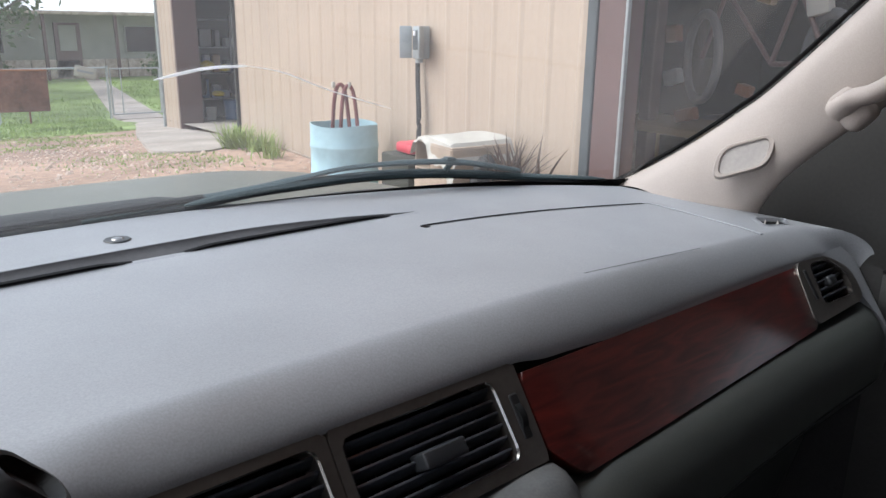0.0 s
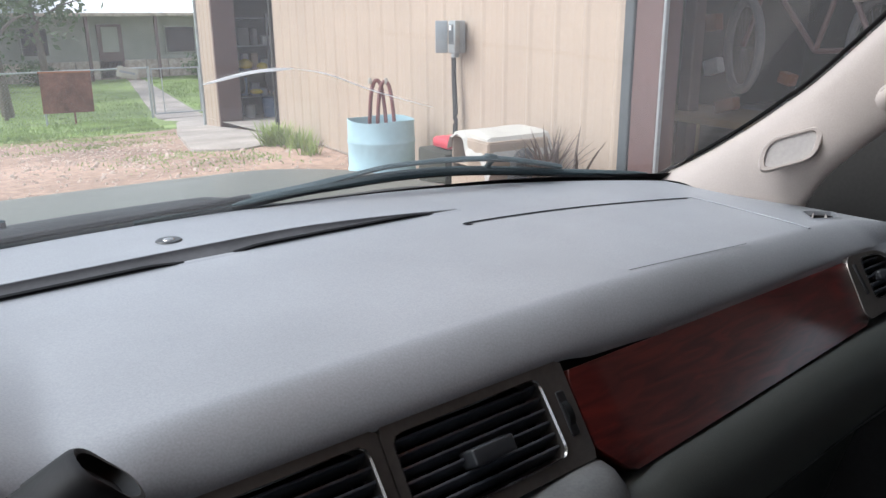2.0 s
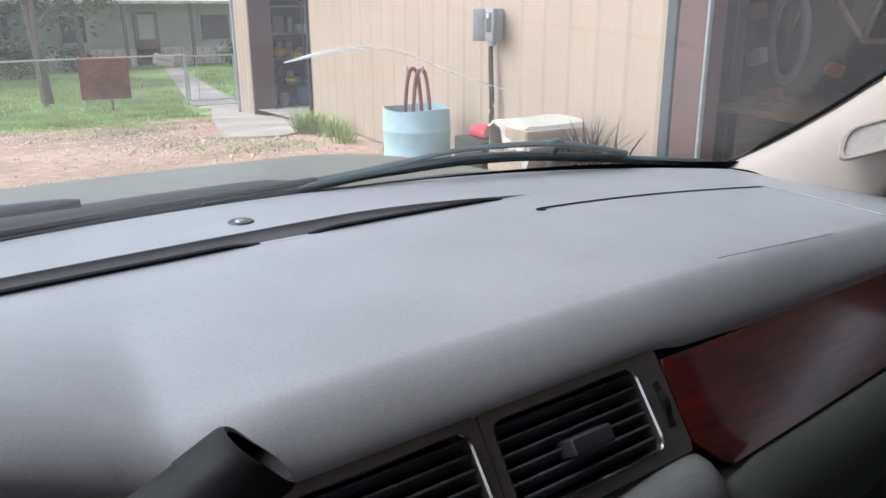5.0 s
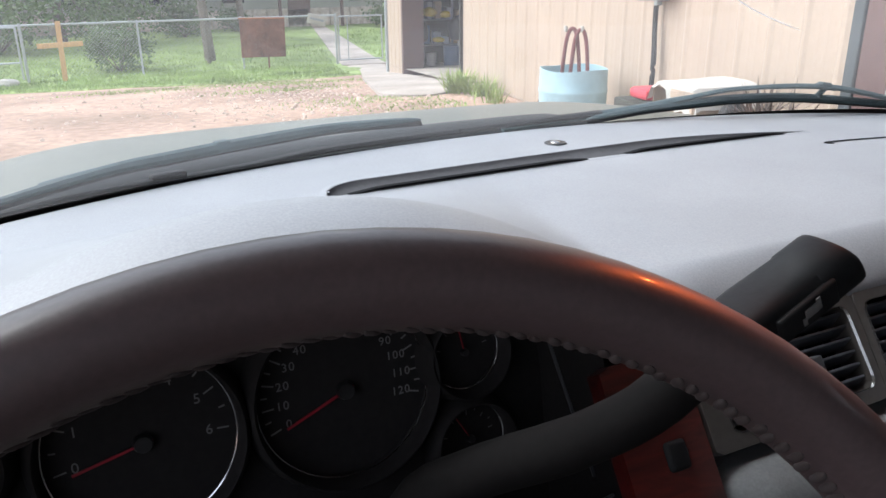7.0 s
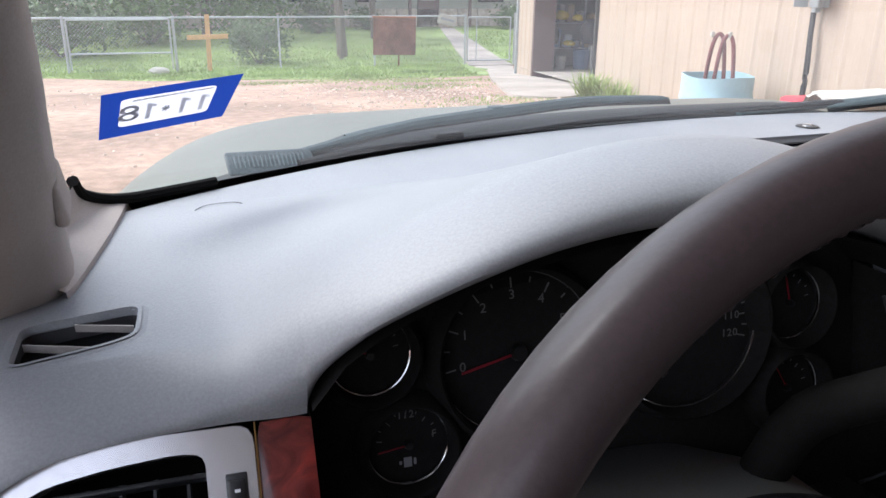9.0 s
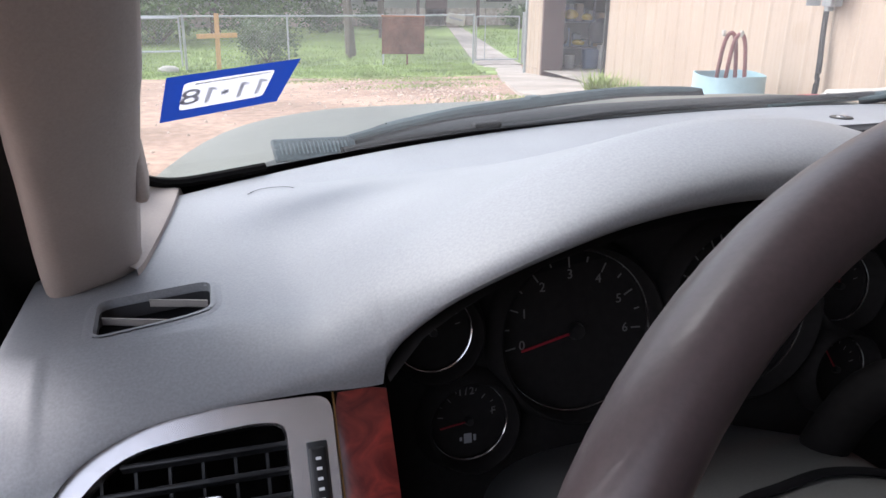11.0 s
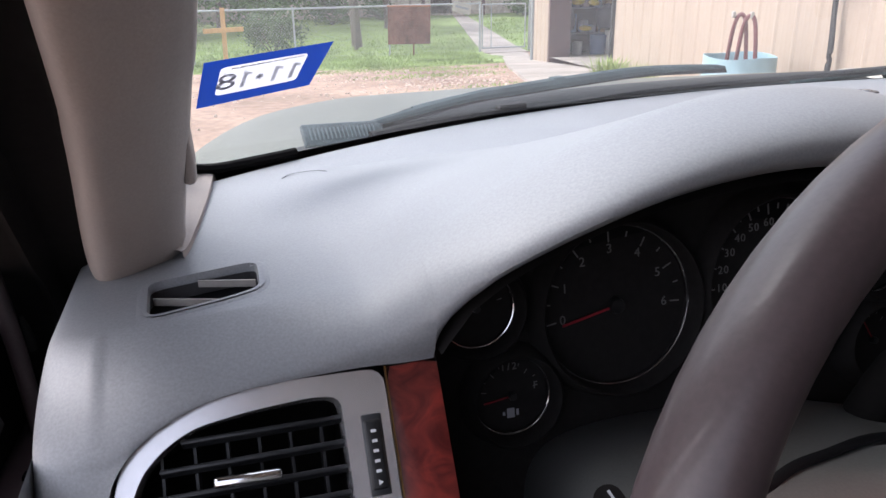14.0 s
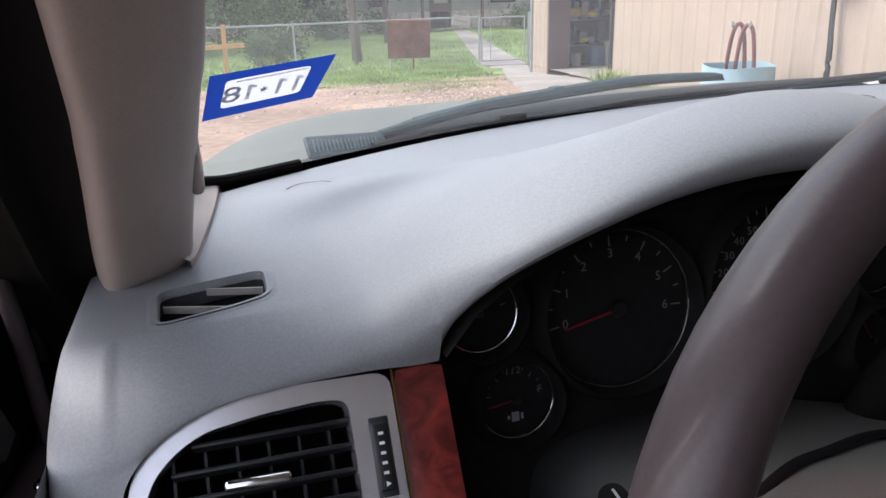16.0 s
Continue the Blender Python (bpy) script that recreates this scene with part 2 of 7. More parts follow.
def smooth_loop(points, n, r):
    """n points round a polygon in (u, v), its corners rounded by r."""
    m = len(points)
    dense = []
    for i in range(m):
        p, a, b = Vector(points[i]), Vector(points[i - 1]), Vector(points[(i + 1) % m])
        c = min(r, (a - p).length * 0.45, (b - p).length * 0.45)
        s, e = p + (a - p).normalized() * c, p + (b - p).normalized() * c
        for k in range(7):
            t = k / 6
            dense.append(s * (1 - t) ** 2 + p * 2 * t * (1 - t) + e * t * t)
    dense.append(dense[0])
    length = [0.0]
    for a, b in zip(dense, dense[1:]):
        length.append(length[-1] + (b - a).length)
    out, j = [], 0
    for k in range(n):
        want = length[-1] * k / n
        while length[j + 1] < want:
            j += 1
        t = (want - length[j]) / max(length[j + 1] - length[j], 1e-9)
        out.append(dense[j].lerp(dense[j + 1], t))
    return out


def text_mesh(name, body, size, m, mat, parent, depth=0.0003):
    """Letters in the built-in font as a mesh, centred, lying in the xy plane of m."""
    cu = bpy.data.curves.new(name, "FONT")
    cu.body, cu.size, cu.extrude, cu.align_x, cu.align_y = body, size, depth, "CENTER", "CENTER"
    cu.resolution_u = 3
    ob = bpy.data.objects.new(name, cu)
    scene.collection.objects.link(ob)
    bpy.context.view_layer.update()
    me = bpy.data.meshes.new_from_object(ob.evaluated_get(bpy.context.evaluated_depsgraph_get()))
    bpy.data.objects.remove(ob)
    bpy.data.curves.remove(cu)
    me.transform(m)
    me.materials.clear()
    me.materials.append(mat)
    made = new(name, me)
    made.parent = parent
    return made


def step(a, b, x):
    t = min(max((x - a) / (b - a), 0.0), 1.0)
    return t * t * (3 - 2 * t)


# ---- the vehicle: shapes that several parts follow ----
LEFT_END, RIGHT_END = -0.805, 0.722
CLUSTER = -0.415


def glass_y(x, z):
    return 1.003 - 0.33 * x * x - (z - 1.24) * 1.08


def pad_height(x, y):
    """Height of the dashboard's top, with the hump over the instruments."""
    z = 1.251 - 0.022 * (abs(x + 0.02) / 0.75) ** 3
    # the brow: an arch that stands over the dials and fades out towards the glass
    fade = (1 - min(max((y - 0.556) / 0.25, 0), 1)) ** 1.1
    t = 1 - ((x - CLUSTER) / (0.236 + 0.03 * (1 - fade))) ** 2
    if t > 0 and fade > 0:
        z += 0.082 * fade * 1.12 * t * t / (t + 0.12)
    for end, sign in ((LEFT_END, -1), (RIGHT_END, 1)):
        t = 1 - (end - x) * sign / (0.055 if sign < 0 else 0.03)
        if t > 0:
            z -= (0.012 if sign < 0 else 0.028) * (1 - math.sqrt(max(1 - min(t, 1) ** 2, 0)))
    return z


def lip(x):
    """The lower front edge of the pad: (y, z)."""
    u = abs(x - CLUSTER) / 0.203
    driver = step(-0.56, -0.62, x)
    z = 1.2085 + 0.002 * driver
    if u < 1:
        z += 0.0820 * (1 - u * u) ** 0.56
    z += (0.003 * step(0.35, 0.15, x) + 0.005 * step(0.19, 0.15, x)) * step(-0.24, -0.19, x) - 0.0035 * step(0.15, 0.32, x)
    if x < -0.705:
        q = (-0.705 - x) / 0.0675
        z -= 0.036 * (1 - math.sqrt(max(1 - q * q, 0)))
        if q > 1:
            z = max(z - 14 * (-0.7725 - x), 1.09)
    if x > 0.645:
        z -= 0.05 * ((x - 0.645) / 0.055) ** 2
    z = max(z, 1.03)
    near = step(1.2, 0.55, u)
    y = 0.514 + 0.007 * driver - 0.006 * step(-0.68, -0.75, x) + 0.7 * (min(z, 1.2085) - 1.2085)
    return y * (1 - near) + 0.497 * near, z


def F(u, v, w=0.0):
    """A point of the fascia under the pad: u across, v up along it, w proud of it towards the seats."""
    return Vector((u, 0.514 + 0.573 * v - 0.819 * w, 1.21 + 0.819 * v + 0.573 * w))


def fascia_matrix(u, v, w=0.0, turn=0.0):
    """Local x across, local y up the fascia, local z proud of it."""
    return Matrix.Translation(F(u, v, w)) @ Matrix(((1, 0, 0, 0), (0, 0.573, -0.819, 0), (0, 0.819, 0.573, 0), (0, 0, 0, 1))) @ \
        Matrix.Rotation(radians(turn), 4, "Z")


# ---- dashboard ----
dash = thing("dashboard", "long grey vinyl dashboard with red wood trim and air vents", "dashboard")


SLOT_X = [-0.298 + 0.604 * (i / 47 - 0.09 * math.sin(2 * math.pi * i / 47)) for i in range(48)]


def slot_front(x):
    return 0.8150 + 0.0150 * step(-0.34, 0.16, x)


def slot_width(x):
    left = math.sqrt(max(1 - (max(-0.250 - x, 0) / 0.048) ** 2, 0))
    right = 1 - (max(x - 0.10, 0) / 0.206) ** 1.6
    return 0.041 * left * max(right, 0)


SLOT = [Vector((x, slot_front(x))) for x in SLOT_X] + [Vector((x, slot_front(x) + max(slot_width(x), 0.0008))) for x in SLOT_X[::-1]]
VENT_LEFT = smooth_loop([(-0.757, 0.6145), (-0.6965, 0.6195), (-0.6965, 0.580), (-0.712, 0.574), (-0.7545, 0.567)], 60, 0.009)
VENT_RIGHT = smooth_loop([(0.655, 0.602), (0.690, 0.580), (0.660, 0.558), (0.618, 0.568)], 60, 0.008)


def inside(loop, x, y):
    hit = False
    for a, b in zip(loop, loop[1:] + loop[:1]):
        if (a[1] > y) != (b[1] > y) and x < (b[0] - a[0]) * (y - a[1]) / (b[1] - a[1]) + a[0]:
            hit = not hit
    return hit


def grown(loop, d):
    n = len(loop)
    out = []
    for i in range(n):
        a, b = Vector(loop[i - 1]), Vector(loop[(i + 1) % n])
        way = (b - a).normalized()
        out.append(Vector(loop[i]) + Vector((way.y, -way.x)) * d)
    c = sum((Vector(p) for p in loop), Vector((0, 0))) / n
    if sum((o - c).length for o in out) < sum((Vector(p) - c).length for p in loop):
        return [Vector(p) * 2 - o for p, o in zip(loop, out)] if d > 0 else out
    return out if d > 0 else [Vector(p) * 2 - o for p, o in zip(loop, out)]


def on_pad(p, d=0.0):
    return (p[0], p[1], pad_height(p[0], p[1]) + d)


def build_pad():
    xs = sorted(set([round(LEFT_END + 0.0001 + (RIGHT_END - LEFT_END - 0.0002) * i / 220, 5) for i in range(221)] +
                    [LEFT_END + d for d in (0.0005, 0.002, 0.005, 0.01)] + [-0.788 + 0.0016 * i for i in range(24)] + [CLUSTER + sgn * 0.203 * (1 - 0.0006 * k * k) for k in range(12) for sgn in (-1, 1)] + [RIGHT_END - d for d in (0.0005, 0.002, 0.005, 0.01)]))
    rows = []
    top_n = 150
    for x in xs:
        ly, lz = lip(x)
        crease = ly + 0.040 + 0.022 * step(0.25, 0.12, abs(x - CLUSTER))
        crease += (0.570 - crease) * step(-0.69, -0.80, x)
        turn = max(1 - (x - LEFT_END) / 0.05, 0)
        back_off = 0.022 * (1 - math.sqrt(max(1 - turn * turn, 0)))
        ly, crease = ly + back_off, crease + back_off
        back = glass_y(x, 1.250) - 0.004
        row = []
        for i in range(top_n):
            y = back + (crease - back) * i / (top_n - 1)
            row.append((x, y, pad_height(x, y)))
        top = row[-1][2]
        lz = min(lz, top - 0.004)
        # the front rolls under above the fascia; at the driver's corner it falls as a flat chamfer
        flat = max(step(-0.64, -0.72, x), 0.50 * step(-0.20, -0.10, x))
        roll_under = 112 + 34 * step(-0.64, -0.58, x) - 30 * step(-0.22, -0.12, x)
        soft = sum(lip(x + 0.006 * k)[1] for k in range(-4, 5)) / 9
        # past the driver's vent the face runs on downwards below the chamfer
        low_lz, low_y = lz, ly
        lz = max(lz, 1.2105 - 0.022 * step(-0.70, -0.79, x))
        ly += 0.7 * (min(lz, 1.2085) - min(low_lz, 1.2085))
        true_lz = lz
        soft = max(soft, lz) if flat > 0.9 else soft
        for i in range(1, 15):
            lz = min(soft + (true_lz - soft) * (i / 14) ** 3, top - 0.004)
            a = radians(roll_under) * i / 14
            rolled = (crease - (crease - ly) * math.sin(a), top - (top - lz) * (1 - math.cos(a)) / (1 - math.cos(radians(roll_under))))
            a = math.pi / 2 * i / 14
            bend = 2 - 0.6 * step(-0.64, -0.76, x)
            sloped = (crease - (crease - ly) * math.sin(a) ** bend, lz + (top - lz) * math.cos(a) ** bend)
            row.append((x, rolled[0] * (1 - flat) + sloped[0] * flat, rolled[1] * (1 - flat) + sloped[1] * flat))
        end_y, end_z = row[-1][1], row[-1][2]
        for i in range(1, 6):
            row.append((x, end_y + (low_y - ly) * i / 5, end_z + min(low_lz - true_lz, 0) * i / 5 - 0.00002 * i))
        end_y, lz = row[-1][1], row[-1][2]
        row.append((x, end_y + 0.006, lz - 0.002))
        row.append((x, end_y + 0.02, lz - 0.001))
        row.append((x, end_y + 0.06, lz + 0.0005))
        rows.append(row)
    verts, faces = loft(rows)
    holes = [grown(loop, 0.001) for loop in (SLOT, VENT_LEFT, VENT_RIGHT)]
    keep = []
    for f in faces:
        mid = [sum(verts[k][i] for k in f) / 4 for i in (0, 1)]
        if any(inside(h, *mid) for h in holes) and verts[f[0]][2] > 1.2:
            continue
        keep.append(f)
    return mesh("pad", verts, keep, VINYL, dash)


def rim_ring(loop, width, name, mat, parent, label=""):
    """A soft rim that leads from the pad down into an opening."""
    rows = [[on_pad(p, -0.0004) for p in grown(loop, width)], [on_pad(p, 0.0008) for p in grown(loop, width * 0.5)],
            [on_pad(p, 0.0006) for p in grown(loop, 0.0012)], [on_pad(p, -0.0008) for p in loop], [on_pad(p, -0.004) for p in grown(loop, -0.0006)]]
    return mesh(name, *loft(rows, True), mat, parent, label=label)


def build_defroster():
    """The long defroster slot: a sloping back wall, a dark gap under the front edge, a tab in the middle."""
    slot = rim_ring(SLOT, 0.009, "defroster_slot", VINYL, dash, "long recessed defroster slot")
    front = slot_front
    rows = []
    for x in SLOT_X:
        w = max(slot_width(x), 0.0008)
        rows.append([on_pad((x, front(x) + w * k), d * min(1, w / 0.02)) for k, d in ((1.0, 0.0002), (0.96, -0.0022), (0.80, -0.0050), (0.3, -0.0060), (0.02, -0.0064))])
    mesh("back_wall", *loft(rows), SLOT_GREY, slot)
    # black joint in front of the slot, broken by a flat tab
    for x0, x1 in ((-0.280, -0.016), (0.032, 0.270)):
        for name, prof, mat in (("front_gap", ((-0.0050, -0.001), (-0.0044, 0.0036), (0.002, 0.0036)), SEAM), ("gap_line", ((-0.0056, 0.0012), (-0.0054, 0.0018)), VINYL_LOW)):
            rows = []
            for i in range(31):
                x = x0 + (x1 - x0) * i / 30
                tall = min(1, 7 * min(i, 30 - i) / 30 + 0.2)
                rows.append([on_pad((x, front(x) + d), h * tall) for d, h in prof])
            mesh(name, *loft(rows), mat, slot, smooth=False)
    part("tab", rounded(0.046, 0.012, 0.010, 0.003, pose(0.008, front(0.008) + 0.002, pad_height(0.008, 0.83) - 0.006)), VINYL, slot)


def groove(points, width, name="seam"):
    """A thin dark line pressed into the pad."""
    pts = spline([(x, y, 0) for x, y in points], 40)
    rows = []
    for i, p in enumerate(pts):
        way = (pts[min(i + 1, 39)] - pts[max(i - 1, 0)]).normalized()
        side = Vector((-way.y, way.x, 0)) * width / 2
        rows.append([((p + side).x, (p + side).y, pad_height((p + side).x, (p + side).y) + 0.0006),
                     ((p - side).x, (p - side).y, pad_height((p - side).x, (p - side).y) + 0.0006)])
    return mesh(name, *loft(rows), SEAM, dash, smooth=False)


def ridge(points, r=0.0016):
    """A soft raised edge along a seam of the pad."""
    pts = [on_pad((p.x, p.y), 0.0002) for p in spline([(x, y, 0) for x, y in points], 40)]
    return mesh("seam_edge", *tube(pts, r, 8, 0.6), VINYL, dash)


def plate(name, outline, mat, parent, thick=0.006, base=0.0, bulge=0.0, label=""):
    """A rounded plate on the fascia with the given outline in (u, v)."""
    n = len(outline)
    c = sum((Vector(p) for p in outline), Vector((0, 0))) / n
    rows = []
    for scale, w in ((1.0, base - 0.01), (1.0, base + thick * 0.5), (0.998, base + thick * 0.85), (0.994, base + thick)):
        rows.append([F(*(c + (Vector(p) - c) * scale), w) for p in outline])
    for k in range(1, 6):
        s = 0.994 * (1 - k / 6)
        rows.append([F(*(c + (Vector(p) - c) * s), base + thick + bulge * (1 - s * s)) for p in outline])
    verts, faces = loft(rows, True)
    verts.append(F(*c, base + thick + bulge))
    last = len(rows) - 1
    faces += [(last * n + j, last * n + (j + 1) % n, len(verts) - 1) for j in range(n)]
    return mesh(name, verts, faces, mat, parent, label=label)


def ring_plate(name, outer, inner, mat, parent, thick=0.005, base=0.0, depth=0.02, label=""):
    """A frame on the fascia between two loops of equally many points, its opening turned inwards."""
    co = sum((Vector(p) for p in outer), Vector((0, 0))) / len(outer)
    rows = [[F(*p, base - 0.012) for p in outer], [F(*p, base + thick * 0.6) for p in outer],
            [F(*(co + (Vector(p) - co) * 0.992), base + thick) for p in outer],
            [F(*p, base + thick) for p in inner], [F(*p, base + thick - 0.0015) for p in inner], [F(*p, base - depth) for p in inner]]
    return mesh(name, *loft(rows, True), mat, parent, label=label)


def louvre(u0, u1, v, w, mat, parent, tilt=25, chord=0.010, thick=0.0022, name="slat"):
    """One blade of an air vent across its opening."""
    m = fascia_matrix((u0 + u1) / 2, v, w) @ Matrix.Rotation(radians(tilt), 4, "X")
    return part(name, rounded(u1 - u0, thick, chord, 0.0008, m, 2), mat, parent)


def box_well(outline, parent, mat=SEAL, depth=0.045):
    """The hollow behind a vent; its deep shade is put into a near-black colour."""
    rows = [[F(*p, -0.018) for p in outline], [F(*p, -depth) for p in outline]]
    verts, faces = loft(rows, True)
    n = len(outline)
    faces.append(tuple(range(n, 2 * n)))
    return mesh("hollow", verts, faces, mat, parent, smooth=False)


def centre_vents():
    """Two vents side by side in one bronze-grey frame."""
    bez = part("centre_bezel", rounded(0.31, 0.062, 0.004, 0.001, fascia_matrix(-0.009, -0.034, -0.05)), BEZEL, dash,
               "bronze-grey frame round two centre air vents")
    top, low = 0.0085, -0.067
    for a, b, u0, u1 in ((-0.168, -0.0115, -0.150, -0.0195), (-0.0115, 0.150, -0.004, 0.125)):
        outer = smooth_loop([(a, low), (b, low), (b, top), (a, top)], 64, 0.003)
        inner = smooth_loop([(u0, low + 0.009), (u1, low + 0.010), (u1 - 0.002, top - 0.007), (u0, top - 0.008)], 64, 0.008)
        vent = ring_plate("air_vent", outer, inner, BEZEL, bez, thick=0.004)
        rim = [[F(*(Vector(p)), 0.0046 + h) for p in inner] for h in (0, 0.0008)] + \
              [[F(*(Vector(p) * 1.0 + (Vector(((u0 + u1) / 2, -0.033)) - Vector(p)).normalized() * 0.0012), 0.004) for p in inner]]
        mesh("chrome_edge", *loft(rim, True), VENT_EDGE, vent)
        box_well(inner, vent)
        for k in range(6):
            louvre(u0 + 0.001, u1 - 0.001, top - 0.0150 - k * 0.0090, -0.007, LOUVRE, vent, tilt=-28, chord=0.0135)
        for k in range(7):
            x = u0 + (u1 - u0) * (k + 0.5) / 7
            part("fin", rounded(0.0012, 0.050, 0.012, 0, fascia_matrix(x, -0.031, -0.024)), BLACK, vent)
        part("vent_knob", rounded(0.036, 0.0120, 0.018, 0.002, fascia_matrix((u0 + u1) / 2 + 0.002, -0.032, 0.002)), KNOB, vent)
        if u1 < 0:
            continue
        w = u1 + 0.0130
        part("wheel_slot", rounded(0.009, 0.034, 0.004, 0.0018, fascia_matrix(w, -0.030, 0.003)), BLACK, vent)
        bm = bmesh.new()
        bmesh.ops.create_cone(bm, cap_ends=True, segments=28, radius1=0.014, radius2=0.014, depth=0.0055,
                              matrix=fascia_matrix(w, -0.030, -0.006) @ Matrix.Rotation(radians(90), 4, "Y"))
        part("thumbwheel", bm, RUBBER, vent)
    return bez


SET_BACK = (0, 0.0121, -0.0085)


def driver_vent():
    outer2 = smooth_loop([(-0.6435, 0.0050), (-0.6435, -0.14), (-0.7745, -0.14), (-0.7728, -0.052), (-0.7713, -0.036), (-0.7683, -0.0244), (-0.7591, -0.0098), (-0.7464, -0.0016), (-0.7208, 0.0037), (-0.6946, 0.0057)], 140, 0.009)
    inner = smooth_loop([(-0.6665, -0.0062), (-0.6650, -0.117), (-0.7665, -0.117), (-0.7655, -0.055), (-0.7637, -0.0390), (-0.7585, -0.0272), (-0.7480, -0.0172), (-0.7346, -0.0102), (-0.7089, -0.0064), (-0.6797, -0.0046)], 140, 0.008)
    bez = ring_plate("silver_bezel", outer2, inner, SILVER, dash, thick=0.006, label="satin silver surround of the driver's air vent")
    bez.location = SET_BACK
    box_well(inner, bez)
    for k in range(8):
        v = -0.0165 - k * 0.0118
        left = -0.7405 - 0.023 * step(-0.012, -0.045, v)
        louvre(left, -0.6665, v, -0.004, LOUVRE_DARK, bez, tilt=-14, chord=0.009, thick=0.0024)
    for k in range(6):
        u = -0.676 - k * 0.0152
        part("fin", rounded(0.0014, 0.092, 0.014, 0, fascia_matrix(u, -0.060 - 0.004 * step(-0.72, -0.76, u), -0.022)), KNOB, bez)
    part("vent_knob", rounded(0.031, 0.0056, 0.011, 0.0022, fascia_matrix(-0.7130, -0.0366, 0.0035, -1)), CHROME, bez, "silver vent tab")
    part("slider_slot", rounded(0.0084, 0.0330, 0.003, 0.0014, fascia_matrix(-0.6532, -0.0360, 0.0062)), BLACK, bez)
    part("slider_track", rounded(0.0102, 0.0385, 0.002, 0.001, fascia_matrix(-0.6532, -0.0360, 0.0056)), KNOB, bez)
    for k in range(5):
        part("slider_mark", rounded(0.0025, 0.0014, 0.0012, 0, fascia_matrix(-0.6532, -0.0250 - k * 0.0047, 0.0077)), WHITE, bez)
    bm = bmesh.new()
    bmesh.ops.create_cone(bm, cap_ends=True, segments=3, radius1=0.0015, radius2=0.0015, depth=0.001,
                          matrix=fascia_matrix(-0.6532, -0.0490, 0.0077, -90))
    part("slider_mark", bm, WHITE, bez, smooth=False)


def passenger_vent():
    outer = smooth_loop([(0.586, -0.002), (0.658, -0.006), (0.697, -0.030), (0.697, -0.068), (0.572, -0.072)], 72, 0.016)
    inner = smooth_loop([(0.613, -0.008), (0.654, -0.010), (0.683, -0.032), (0.679, -0.058), (0.607, -0.056)], 72, 0.010)
    bez = ring_plate("passenger_bezel", outer, inner, BEZEL, dash, thick=0.004, label="bronze-grey frame of the passenger's air vent")
    bez.location = (-0.006, 0.002, 0.003)
    rim = [[F(*p, 0.0046) for p in inner], [F(*(Vector(p) + (Vector((0.64, -0.033)) - Vector(p)).normalized() * 0.0015), 0.0046) for p in inner]]
    mesh("chrome_edge", *loft(rim, True), VENT_EDGE, bez)
    box_well(inner, bez)
    for k in range(5):
        louvre(0.610, 0.677, -0.016 - k * 0.0085, -0.005, LOUVRE, bez, tilt=-25, chord=0.011)
    part("vent_knob", rounded(0.016, 0.011, 0.011, 0.003, fascia_matrix(0.644, -0.034, 0.001)), KNOB, bez)
    part("wheel_slot", rounded(0.006, 0.034, 0.003, 0.001, fascia_matrix(0.597, -0.030, 0.004)), BLACK, bez)


def top_vent(loop, slats):
    """A small vent let into the top of the dashboard, with slanting blades in a dark hollow."""
    vent = rim_ring(loop, 0.006, "side_window_vent", VINYL, dash, "small angled vent in the dashboard top")
    rows = [[on_pad(p, d) for p in grown(loop, g)] for g, d in ((0.0018, 0.0014), (-0.0006, 0.0014), (-0.0014, -0.003))]
    mesh("vent_frame", *loft(rows, True), VINYL, vent)
    rows = [[on_pad(p, d) for p in loop] for d in (-0.003, -0.012)]
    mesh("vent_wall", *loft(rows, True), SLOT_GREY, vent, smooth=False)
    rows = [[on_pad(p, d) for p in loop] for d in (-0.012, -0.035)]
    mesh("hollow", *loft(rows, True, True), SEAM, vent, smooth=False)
    for a, b in slats:
        a, b = Vector(a), Vector(b)
        rows = [[on_pad(a.lerp(b, i / 6) + Vector((0, q)), e) for q, e in ((0, -0.0015), (0.0011, -0.0015), (0.0022, -0.006), (0.0011, -0.006))] for i in range(7)]
        mesh("slat", *loft(rows, True, True), PILLAR_DARK, vent, smooth=False)


